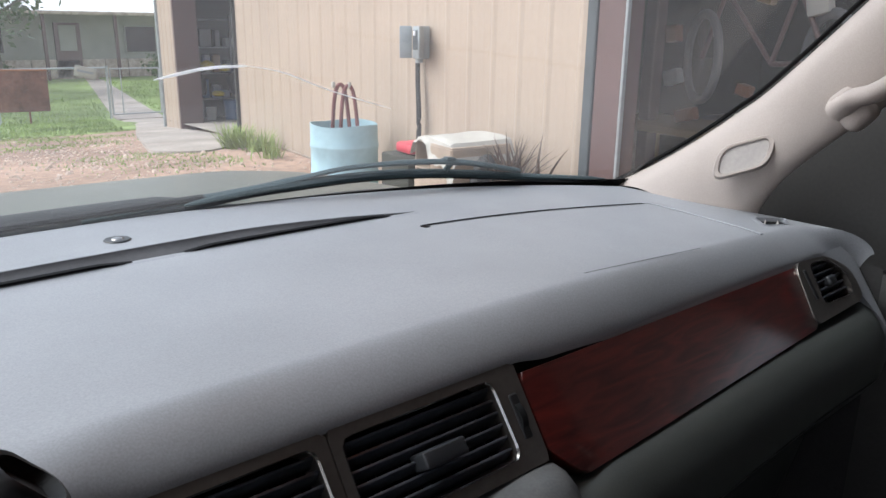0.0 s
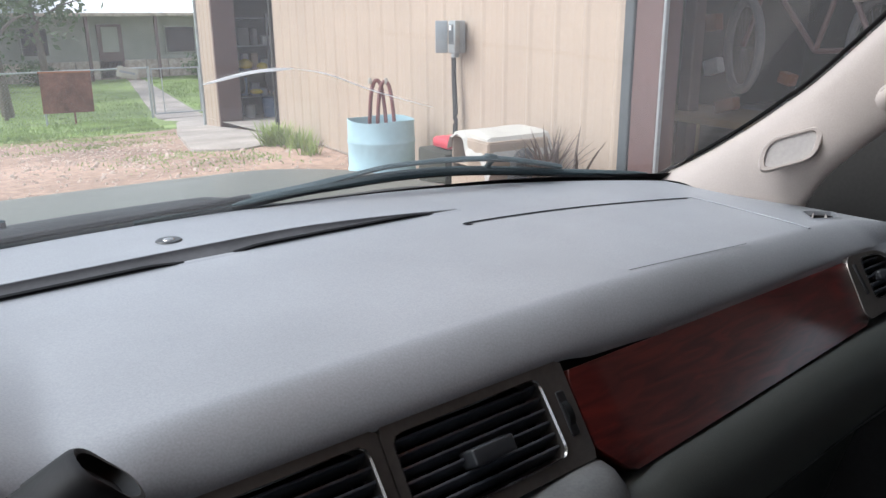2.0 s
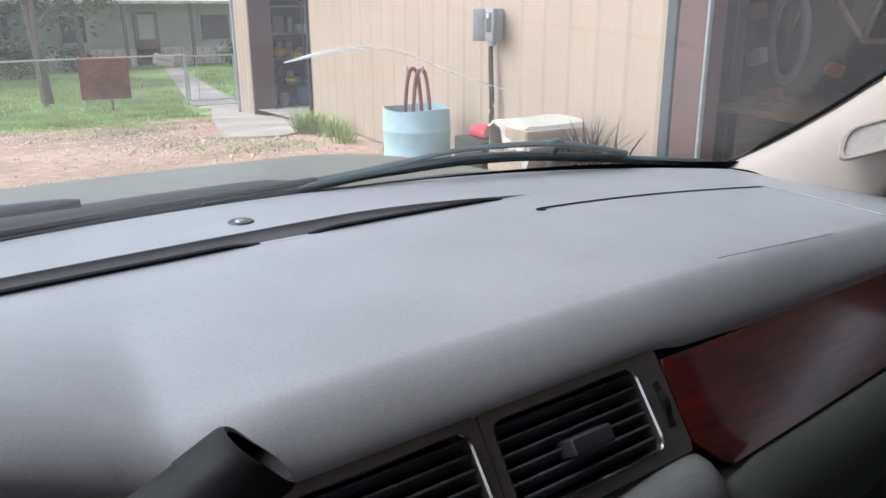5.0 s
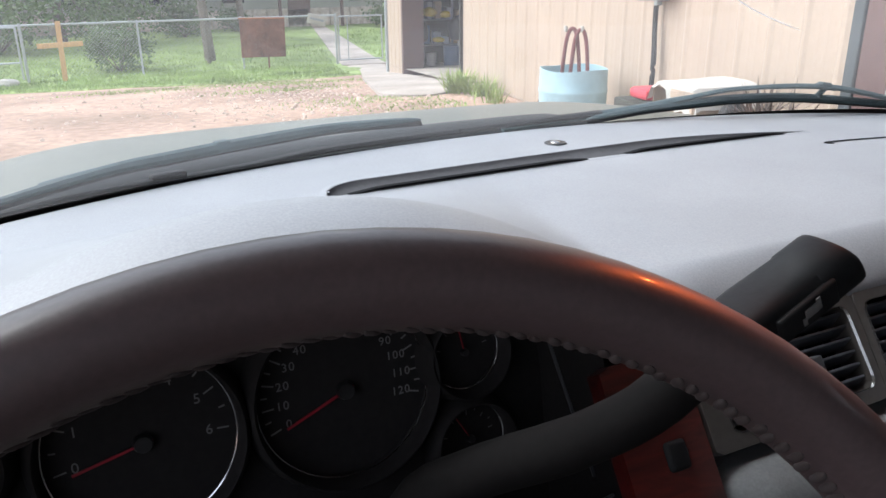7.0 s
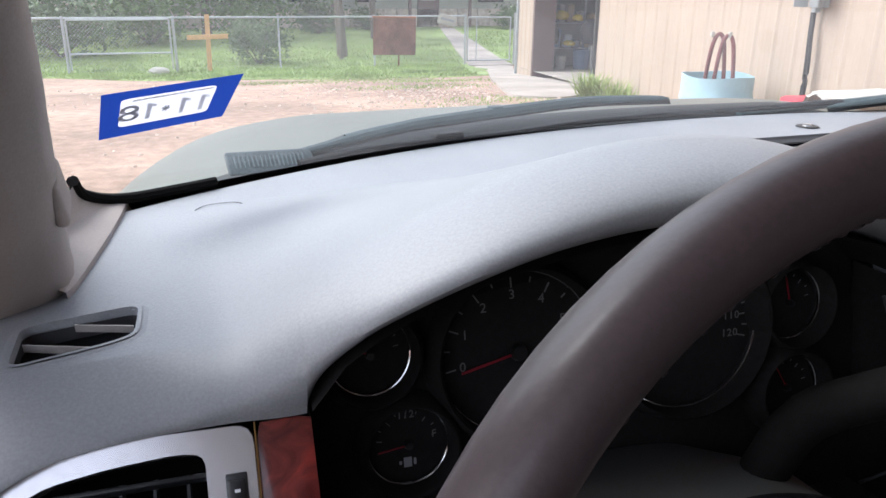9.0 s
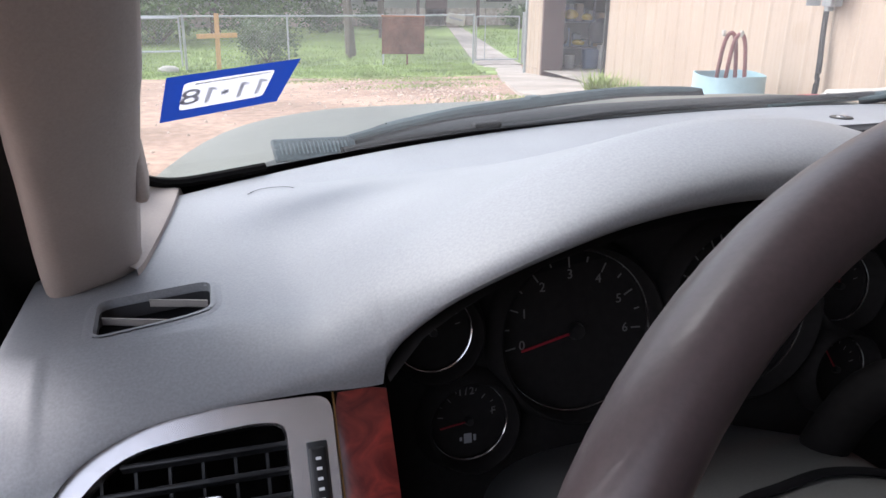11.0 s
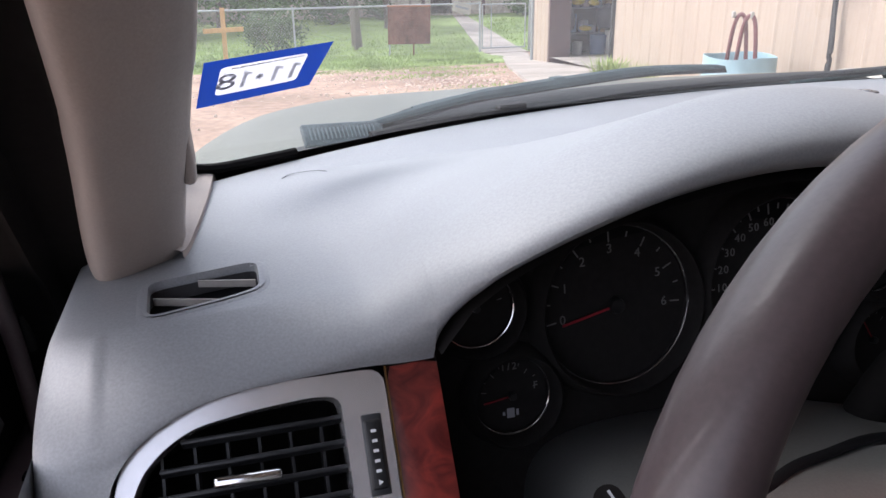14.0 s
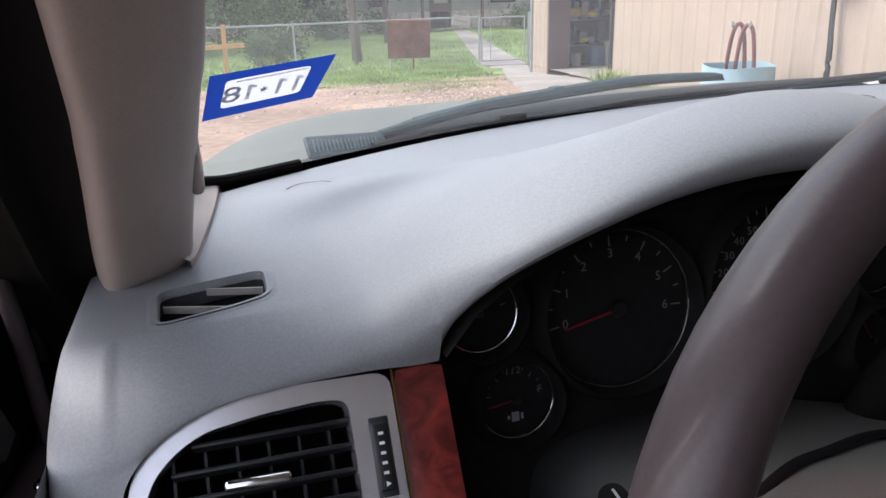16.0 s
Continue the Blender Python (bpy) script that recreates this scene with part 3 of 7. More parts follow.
def build_dashboard():
    build_pad()
    build_defroster()
    groove([(0.274, 0.764), (0.283, 0.7725), (0.42, 0.757), (0.597, 0.722)], 0.0055)
    groove([(0.597, 0.722), (0.6035, 0.717), (0.600, 0.69), (0.592, 0.65), (0.576, 0.58), (0.564, 0.546)], 0.0012)
    ridge([(0.600, 0.724), (0.607, 0.718), (0.604, 0.69), (0.596, 0.65), (0.580, 0.58), (0.568, 0.546)])
    groove([(0.28, 0.5585), (0.36, 0.552), (0.446, 0.5465)], 0.0010)
    # light sensor
    bm = bmesh.new()
    bmesh.ops.create_cone(bm, cap_ends=True, segments=32, radius1=0.0130, radius2=0.0115, depth=0.0012,
                          matrix=Matrix.Translation((-0.002, 0.906, pad_height(0, 0.9) + 0.001)))
    sensor = part("light_sensor", bm, BLACK, dash, "small round light sensor with a glossy dome")
    bm = bmesh.new()
    bmesh.ops.create_uvsphere(bm, u_segments=20, v_segments=10, radius=0.0065,
                              matrix=Matrix.Translation((-0.002, 0.906, pad_height(0, 0.9) + 0.001)) @ Matrix.Diagonal((1, 1, 0.35, 1)))
    part("sensor_dome", bm, VENT_EDGE, sensor)
    centre_vents()
    driver_vent()
    passenger_vent()
    wood = smooth_loop([(0.1515, -0.0015), (0.1515, -0.060), (0.178, -0.088), (0.30, -0.083), (0.571, -0.071), (0.585, -0.003)], 96, 0.004)
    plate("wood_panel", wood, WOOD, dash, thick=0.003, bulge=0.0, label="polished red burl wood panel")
    strip = smooth_loop([(-0.6425, 0.0048), (-0.6428, -0.14), (-0.6155, -0.14), (-0.6160, 0.0058)], 40, 0.002)
    wood = plate("wood_strip", strip, BURL_LIT, dash, thick=0.005, bulge=0.001, label="polished red burl wood strip")
    wood.location = SET_BACK
    part("gold_edge", rounded(0.0008, 0.14, 0.003, 0, fascia_matrix(-0.6430, -0.065, 0.006)), material("brass_edge", (0.32, 0.18, 0.07), 0.35, metal=1.0), dash).location = SET_BACK
    side = smooth_loop([(-0.232, 0.002), (-0.1705, 0.002), (-0.1705, -0.15), (-0.232, -0.15)], 40, 0.003)
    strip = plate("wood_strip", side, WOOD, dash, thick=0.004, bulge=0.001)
    for u, v in ((-0.193, -0.013), (-0.197, -0.058)):
        part("push_button", rounded(0.016, 0.018, 0.008, 0.003, fascia_matrix(u, v, 0.004)), LEVER, strip, "small black push button")
    # speaker and side-window vents on top
    top_vent(VENT_LEFT, (((-0.753, 0.597), (-0.711, 0.5755)), ((-0.730, 0.6115), (-0.699, 0.597))))
    top_vent(VENT_RIGHT, (((0.628, 0.573), (0.667, 0.592)), ((0.646, 0.565), (0.680, 0.583))))
    # faint moulded mark near the glass
    groove([(-0.668, 0.792), (-0.658, 0.803), (-0.640, 0.802), (-0.632, 0.792)], 0.0012)
    # the padded lower part on the passenger's side and the top of the centre console
    rows = []
    for i in range(41):
        x = 0.120 + (0.735 - 0.120) * i / 40
        k = 1 - step(0.0, 0.05, x - 0.158)
        end = step(0.66, 0.735, x)
        top_v = -0.086 + 0.013 * step(0.16, 0.58, x) - 0.01 * k
        a = F(0, top_v, -0.004)
        prof = [(a.y + 0.03, a.z - 0.004), (a.y, a.z), (a.y - 0.012, a.z + 0.001), (a.y - 0.026, a.z - 0.006), (a.y - 0.038, a.z - 0.022),
                (a.y - 0.043, a.z - 0.045), (a.y - 0.040, a.z - 0.066), (a.y - 0.036, a.z - 0.0675), (a.y - 0.040, a.z - 0.069),
                (a.y - 0.020, a.z - 0.10), (a.y + 0.03, a.z - 0.17), (a.y + 0.06, a.z - 0.30)]
        rows.append([(x, y + 0.03 * end, z) for y, z in prof])
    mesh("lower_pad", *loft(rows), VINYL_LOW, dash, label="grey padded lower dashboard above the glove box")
    rows = []
    for i in range(31):
        x = -0.176 + 0.331 * i / 30
        edge = max(step(-0.145, -0.176, x), 0.45 * step(0.140, 0.156, x))
        a = F(0, -0.067, -0.002)
        prof = [(a.y + 0.03, a.z - 0.012), (a.y, a.z - 0.010), (a.y - 0.010, a.z - 0.005), (a.y - 0.022, a.z - 0.006), (a.y - 0.034, a.z - 0.013),
                (a.y - 0.041, a.z - 0.024), (a.y - 0.042, a.z - 0.028), (a.y - 0.038, a.z - 0.033), (a.y - 0.010, a.z - 0.050), (a.y, a.z - 0.30)]
        rise = 0.010 * step(0.02, 0.13, x)
        rows.append([(x, y + 0.018 * edge, z - 0.016 * edge + rise) for y, z in prof])
    mesh("console_hood", *loft(rows), CONSOLE, dash, label="rounded grey top of the centre console")
    out = smooth_loop([(-0.15, -0.135), (0.115, -0.135), (0.125, -0.30), (-0.17, -0.30)], 40, 0.012)
    plate("console_face", out, BLACK_SOFT, dash, thick=0.004, base=0.012, label="black face of the centre console")
    # driver's knee panel
    rows = [[(x, 0.60, 1.06), (x, 0.44, 1.07), (x, 0.42, 1.0), (x, 0.46, 0.7)] for x in (-0.80, -0.6, -0.4, -0.205)]
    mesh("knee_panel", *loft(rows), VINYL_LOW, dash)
    # end caps
    for end, sgn in ((LEFT_END, -1), (RIGHT_END, 1)):
        rows = [[(end, y, 1.19), (end, y, 0.7)] for y in (0.47, 0.55, 0.65, 0.78)]
        mesh("end_cap", *loft(rows), VINYL if sgn < 0 else BLACK_SOFT, dash)


build_dashboard()


# ---- instrument cluster ----
def gauge_matrix(x, z, y=0.594):
    """Local x across, local y up, local z towards the driver, on the leaning dial plate."""
    lean = 0.20
    return Matrix.Translation((x, y + lean * (z - 1.19), z)) @ Matrix.Rotation(radians(90) - math.atan(lean), 4, "X")


def ring_mesh(r, tube_r, m, n=56, k=8):
    rows = []
    for i in range(n + 1):
        a = 2 * math.pi * i / n
        rows.append([m @ Vector(((r + tube_r * math.cos(b)) * math.cos(a), (r + tube_r * math.cos(b)) * math.sin(a), tube_r * math.sin(b)))
                     for b in [2 * math.pi * j / k for j in range(k)]])
    return loft(rows, True)


def gauge(parent, name, x, z, r, marks, first, last, needle, labels, digit, label, minor=2):
    """A round dial: face, bright rim, scale, digits and needle. Angles in degrees from 3 o'clock."""
    m = gauge_matrix(x, z)
    bm = bmesh.new()
    bmesh.ops.create_circle(bm, cap_ends=True, segments=48, radius=r, matrix=m @ Matrix.Translation((0, 0, 0.001)))
    dial = part(name, bm, DIAL, parent, label, smooth=False)
    mesh("rim", *ring_mesh(r, 0.0010, m @ Matrix.Translation((0, 0, 0.005))), DARK_CHROME, dial)
    rows = [[m @ Vector(((r + a) * math.cos(t), (r + a) * math.sin(t), h)) for t in [2 * math.pi * i / 48 for i in range(48)]]
            for a, h in ((-0.0005, 0.001), (0.0, 0.005), (0.0012, 0.017), (0.0030, 0.019), (0.0050, 0.017), (0.0090, 0.002))]
    mesh("dial_wall", *loft(rows, True), HOUSING, dial)
    for i in range(marks * minor + 1):
        a = radians(first + (last - first) * i / (marks * minor))
        size = 0.0075 if i % minor == 0 else 0.004
        mm = m @ Matrix.Rotation(a, 4, "Z") @ Matrix.Translation((r - 0.004 - size / 2, 0, 0.002))
        part("tick", rounded(size * r / 0.058, 0.0010 * r / 0.058, 0.0005, 0, mm), MARK, dial, smooth=False)
    for i, body in labels:
        a = radians(first + (last - first) * i / marks)
        d = r - 0.0175 * (r / 0.058)
        for k, char in enumerate(body):
            text_mesh("digit", char, digit, m @ Matrix.Translation((d * math.cos(a) + (k - (len(body) - 1) / 2) * digit * 0.58, d * math.sin(a), 0.002)), MARK, dial)
    mm = m @ Matrix.Rotation(radians(needle), 4, "Z") @ Matrix.Translation((r * 0.32, 0, 0.006))
    part("needle", rounded(r * 0.85, 0.0016 * r / 0.058, 0.001, 0, mm), NEEDLE, dial, smooth=False)
    bm = bmesh.new()
    bmesh.ops.create_cone(bm, cap_ends=True, segments=20, radius1=r * 0.11, radius2=r * 0.09, depth=0.004, matrix=m @ Matrix.Translation((0, 0, 0.007)))
    part("needle_hub", bm, BLACK, dial)
    return dial, m


def build_cluster():
    cl = thing("instrument_cluster", "dark instrument cluster with chrome-rimmed dials and red needles", "gauges")
    # back plate and hollow under the hood
    rows = []
    for i in range(25):
        x = -0.616 + 0.398 * i / 24
        top = max(lip(x)[1], 1.212) - 0.004
        pts = [(x, 0.515, top), (x, 0.59, top - 0.001), (x, 0.600 + 0.2 * (top - 1.19), top - 0.004)]
        low = 1.02
        for k in range(1, 6):
            z = top - 0.004 + (low - top) * k / 5
            pts.append((x, 0.592 + 0.2 * (z - 1.19), z))
        rows.append(pts)
    mesh("housing", *loft(rows), HOUSING, cl, label="matt black cluster housing")
    for x, s in ((-0.6165, 1), (-0.2175, -1)):
        mesh("side_wall", [(x, 0.532, 1.222), (x + s * 0.004, 0.60, 1.222), (x + s * 0.004, 0.57, 1.03), (x, 0.42, 1.03)], [(0, 1, 2, 3)], HOUSING, cl)
    gauge(cl, "tachometer", -0.4805, 1.190, 0.0515, 6, 190, -4, 193, [(i, str(i)) for i in range(7)], 0.0085, "dark rev counter with white digits")
    gauge(cl, "speedometer", -0.3627, 1.1925, 0.0553, 12, 201, -15, 202,
          [(i, str(i * 10)) for i in range(13)], 0.0076, "dark speedometer with white digits", 2)
    d, m = gauge(cl, "fuel_gauge", -0.5535, 1.1429, 0.0250, 4, 170, 10, 188, [(2, "1/2"), (4, "F")], 0.0065, "small round fuel gauge", 2)
    for u, v, a, b in ((0.0, -0.0125, 0.005, 0.0062), (0.0045, -0.0125, 0.0016, 0.004), (-0.0045, -0.0125, 0.0016, 0.0022)):
        part("fuel_symbol", rounded(a, b, 0.0004, 0, m @ Matrix.Translation((u, v, 0.002))), GREY_PRINT, d, smooth=False)
    gauge(cl, "temperature_gauge", -0.5735, 1.200, 0.0245, 4, 170, 10, 150, [], 0.006, "small round temperature gauge", 2)
    gauge(cl, "oil_gauge", -0.281, 1.140, 0.025, 4, 170, 10, 120, [], 0.006, "small round oil gauge", 2)
    gauge(cl, "volt_gauge", -0.280, 1.199, 0.025, 4, 170, 10, 100, [], 0.006, "small round volt gauge", 2)
    # sloping trim lines of the housing
    for a, b in (((-0.238, 0.555, 1.215), (-0.222, 0.52, 1.13)), ((-0.252, 0.53, 1.09), (-0.222, 0.50, 1.13))):
        mesh("trim_line", *tube([a, b], 0.0012, 6), KNOB, cl)


build_cluster()

# ---- steering wheel, column and gear lever ----
WHEEL_AXIS = Vector((-0.0646, -1, 0.5205)).normalized()
WHEEL_ACROSS = (Vector((1, 0, 0)) - WHEEL_AXIS * WHEEL_AXIS.x).normalized()
WHEEL = Matrix.Translation((-0.4528, 0.2623, 1.2033)) @ Matrix((WHEEL_ACROSS, WHEEL_AXIS.cross(WHEEL_ACROSS), WHEEL_AXIS)).transposed().to_4x4()


def build_wheel():
    w = thing("steering_wheel", "brown leather steering wheel with stitched rim", "steering wheel")
    R, a, b = 0.1863, 0.0123, 0.0164
    rows = []
    for i in range(97):
        t = 2 * math.pi * i / 96
        rows.append([WHEEL @ Vector(((R + a * math.cos(s)) * math.cos(t), (R + a * math.cos(s)) * math.sin(t), b * math.sin(s)))
                     for s in [2 * math.pi * k / 20 for k in range(20)]])
    rim = mesh("rim", *loft(rows, True), LEATHER, w)
    # a raised, laced seam along the inner edge of the rim
    verts, faces = [], []
    for i in range(92):
        t = radians(20) + radians(140) * i / 91
        c = WHEEL @ Vector(((R - a + 0.0004) * math.cos(t), (R - a + 0.0004) * math.sin(t), 0.001 * math.sin(i * 2.3)))
        bm = bmesh.new()
        turn = WHEEL.to_3x3().to_4x4() @ Matrix.Rotation(t + radians(90), 4, "Z") @ Matrix.Rotation(radians(30), 4, "Y")
        bmesh.ops.create_icosphere(bm, subdivisions=2, radius=1, matrix=Matrix.Translation(c) @ turn @ Matrix.Diagonal((0.0019, 0.0010 + 0.0002 * math.sin(i * 1.7), 0.0054, 1)))
        bm.verts.index_update()
        n = len(verts)
        verts += [v.co.copy() for v in bm.verts]
        faces += [tuple(n + v.index for v in f.verts) for f in bm.faces]
        bm.free()
    tagged(mesh("stitching", verts, faces, THREAD, rim), "row of laced thread", kind="stuff")
    # hub with the airbag cover, and four spokes
    rows = []
    for s, z in ((0.0, -0.05), (0.8, -0.05), (0.95, -0.056), (1.0, -0.07), (0.95, -0.10)):
        row = []
        for k in range(40):
            t = 2 * math.pi * k / 40
            rr = 0.072 * (1 + 0.10 * math.cos(2 * t) + 0.06 * math.cos(4 * t)) * max(s, 0.01)
            row.append(WHEEL @ Vector((rr * math.cos(t), rr * math.sin(t) - 0.02, z + 0.008 * (1 - s * s))))
        rows.append(row)
    mesh("hub", *loft(rows, True), HUB, w, label="grey airbag cover")
    for ang in (12, 168, 235, 305):
        t = radians(ang)
        pts = [WHEEL @ Vector((r * math.cos(t), r * math.sin(t), z)) for r, z in ((0.05, -0.075), (0.10, -0.055), (0.145, -0.018), (0.174, -0.002))]
        mesh("spoke", *tube(pts, [0.022, 0.02, 0.016, 0.012], 14, 0.5, up=WHEEL.to_3x3() @ Vector((0, 0, 1))), HUB, w)
    return w


build_wheel()


def build_column():
    c = thing("steering_column", "grey steering column cover with a hazard button", "column")
    rows = []
    for y, zt, hw in ((0.37, 1.140, 0.075), (0.385, 1.156, 0.092), (0.43, 1.164, 0.108), (0.50, 1.154, 0.110), (0.575, 1.118, 0.105)):
        row = []
        for k in range(25):
            t = math.pi * k / 24
            x = CLUSTER - 0.028 + hw * math.copysign(abs(math.cos(t)) ** 0.5, math.cos(t))
            row.append((x, y, zt - 0.07 + 0.07 * abs(math.sin(t)) ** 0.5))
        rows.append([(row[0][0], y, 0.95)] + row + [(row[-1][0], y, 0.95)])
    mesh("shroud", *loft(rows), COLUMN, c)
    n = len(rows[0])
    mesh("shroud_front", rows[0], [tuple(range(n))], COLUMN, c, smooth=False)
    part("hazard_button", rounded(0.040, 0.024, 0.010, 0.003, pose(-0.450, 0.395, 1.160, 12, 0, 0)), BLACK, c, "black hazard warning button")
    ring = spline([(-0.535, 0.405, 1.146), (-0.500, 0.428, 1.160), (-0.462, 0.446, 1.1635), (-0.434, 0.452, 1.1632), (-0.398, 0.457, 1.1625), (-0.362, 0.450, 1.158), (-0.345, 0.436, 1.148)], 30)
    mesh("shroud_groove", *tube(ring, 0.0032, 8, 0.5), SEAM, c, label="dark groove round the column cover")
    bm = bmesh.new()
    bmesh.ops.create_cone(bm, cap_ends=True, segments=28, radius1=0.0085, radius2=0.0070, depth=0.011, matrix=pose(-0.552, 0.455, 1.158, 20, -25, 0))
    knob = part("knob", bm, SEAL, c, "round black knob")
    part("knob_mark", rounded(0.0012, 0.006, 0.0006, 0, pose(-0.552, 0.455, 1.158, 20, -25, 0) @ Matrix.Translation((0.002, 0, 0.0062))), GREY_PRINT, knob, smooth=False)
    stalk = mesh("indicator_stalk", *tube([(-0.53, 0.41, 1.15), (-0.60, 0.395, 1.175), (-0.66, 0.385, 1.185)], [0.008, 0.009, 0.012], 14), BLACK, c)
    for k in range(3):
        part("stalk_mark", rounded(0.001, 0.001, 0.005, 0, pose(-0.592 - 0.006 * k, 0.386, 1.178)), GREY_PRINT, stalk, smooth=False)


build_column()


def build_lever():
    g = thing("gear_lever", "black column gear lever with a thick paddle grip", "gear lever")
    low, joint, tip = Vector((-0.372, 0.490, 1.150)), Vector((-0.256, 0.406, 1.280)), Vector((-0.1865, 0.406, 1.3135))
    line = spline([low, Vector((-0.362, 0.478, 1.190)), Vector((-0.340, 0.456, 1.214)), Vector((-0.310, 0.428, 1.237)), Vector((-0.284, 0.410, 1.2585)), joint], 20)
    # stem near-black, unlike the grip: the shade by the column is put into its colour
    mesh("stem", *tube(line, [0.013] * 6 + [0.0125] * 6 + [0.0120] * 8, 16), SEAL, g)
    way = (tip - joint).normalized()
    side = Vector((0, -1, 0))
    up = way.cross(side).normalized() * -1
    rows = []
    for s, hw, hd in ((-0.02, 0.010, 0.010), (-0.005, 0.0130, 0.0125), (0.0, 0.0140, 0.0135), (0.35, 0.0146, 0.0142), (0.70, 0.0150, 0.0150),
                      (0.71, 0.0156, 0.0156), (0.96, 0.0152, 0.0158), (0.985, 0.0149, 0.0154), (1.0, 0.0140, 0.0145), (0.995, 0.0120, 0.0125), (0.93, 0.0110, 0.0115)):
        c = joint.lerp(tip, s)
        row = []
        for k in range(28):
            t = 2 * math.pi * k / 28
            f = lambda q: math.copysign(abs(q) ** (0.42 if s < 0.5 else 0.75), q)
            row.append(c + up * f(math.cos(t)) * hw * 0.88 + side * f(math.sin(t)) * hd + way * (-0.0045 * math.cos(t) * (1 if s > 0.9 else 0)))
        rows.append(row)
    grip = mesh("grip", *loft(rows, True, True), LEVER, g, label="black plastic grip")
    rows = [[tip - way * 0.001 + up * math.cos(t) * q + side * math.sin(t) * q * 1.04 - way * 0.0045 * math.cos(t) for t in [2 * math.pi * k / 32 for k in range(32)]]
            for q in (0.0128, 0.0120)]
    mesh("end_rim", *loft(rows, True), CHROME, grip, label="bright rim round the hollow end")
    # rocker with small print on the side facing the seats
    face = joint.lerp(tip, 0.55) + side * 0.0150
    m = Matrix.Translation(face) @ Matrix((way, up, side)).transposed().to_4x4()
    rocker = part("rocker_button", rounded(0.034, 0.013, 0.004, 0.0015, m), LEVER, grip)
    for u, v, a, b in ((0.0, 0.001, 0.007, 0.0045), (0.0045, 0.002, 0.0022, 0.006), (-0.0045, -0.002, 0.002, 0.0035)):
        part("rocker_mark", rounded(a, b, 0.0008, 0, m @ Matrix.Translation((u, v, 0.0022))), MARK, rocker, smooth=False)


build_lever()

# ---- windscreen, sticker, pillars ----
def build_windscreen():
    ws = tagged(new("window_1"), "wide clear windscreen with a long glinting crack", "windscreen", kind="structure")
    rows = []
    for i in range(23):
        z = 1.205 + 0.655 * i / 22
        rows.append([(x, glass_y(x, z), z) for x in [-0.86 + 1.66 * k / 40 for k in range(41)]])
    mesh("pane", *loft(rows), GLASS, ws)
    # dark ceramic band along the lower edge
    rows = []
    for z in (1.200, 1.2515):
        rows.append([(x, glass_y(x, z - 0.0105 * step(0.40, 0.75, abs(x))) - 0.003, z - 0.0105 * step(0.40, 0.75, abs(x))) for x in [-0.86 + 1.66 * k / 60 for k in range(61)]])
    mesh("ceramic_band", *loft(rows), BLACK, ws)
    pts = [(0.0155, 1.4083), (0.057, 1.4173), (0.095, 1.4190), (0.133, 1.4120), (0.187, 1.3940), (0.235, 1.380), (0.279, 1.3680)]
    for a, b, w in ((0, 2, 0.0016), (2, 6, 0.0006)):
        line = spline([(x, glass_y(x, z) - 0.002, z) for x, z in pts[a:b + 1]], 24)
        mesh("crack", *tube(line, [w * (0.35 + 0.65 * min(1, 4 * min(i, 23 - i) / 23)) for i in range(24)], 6), CRACK, ws,
             label="bright glinting crack in the glass")


build_windscreen()


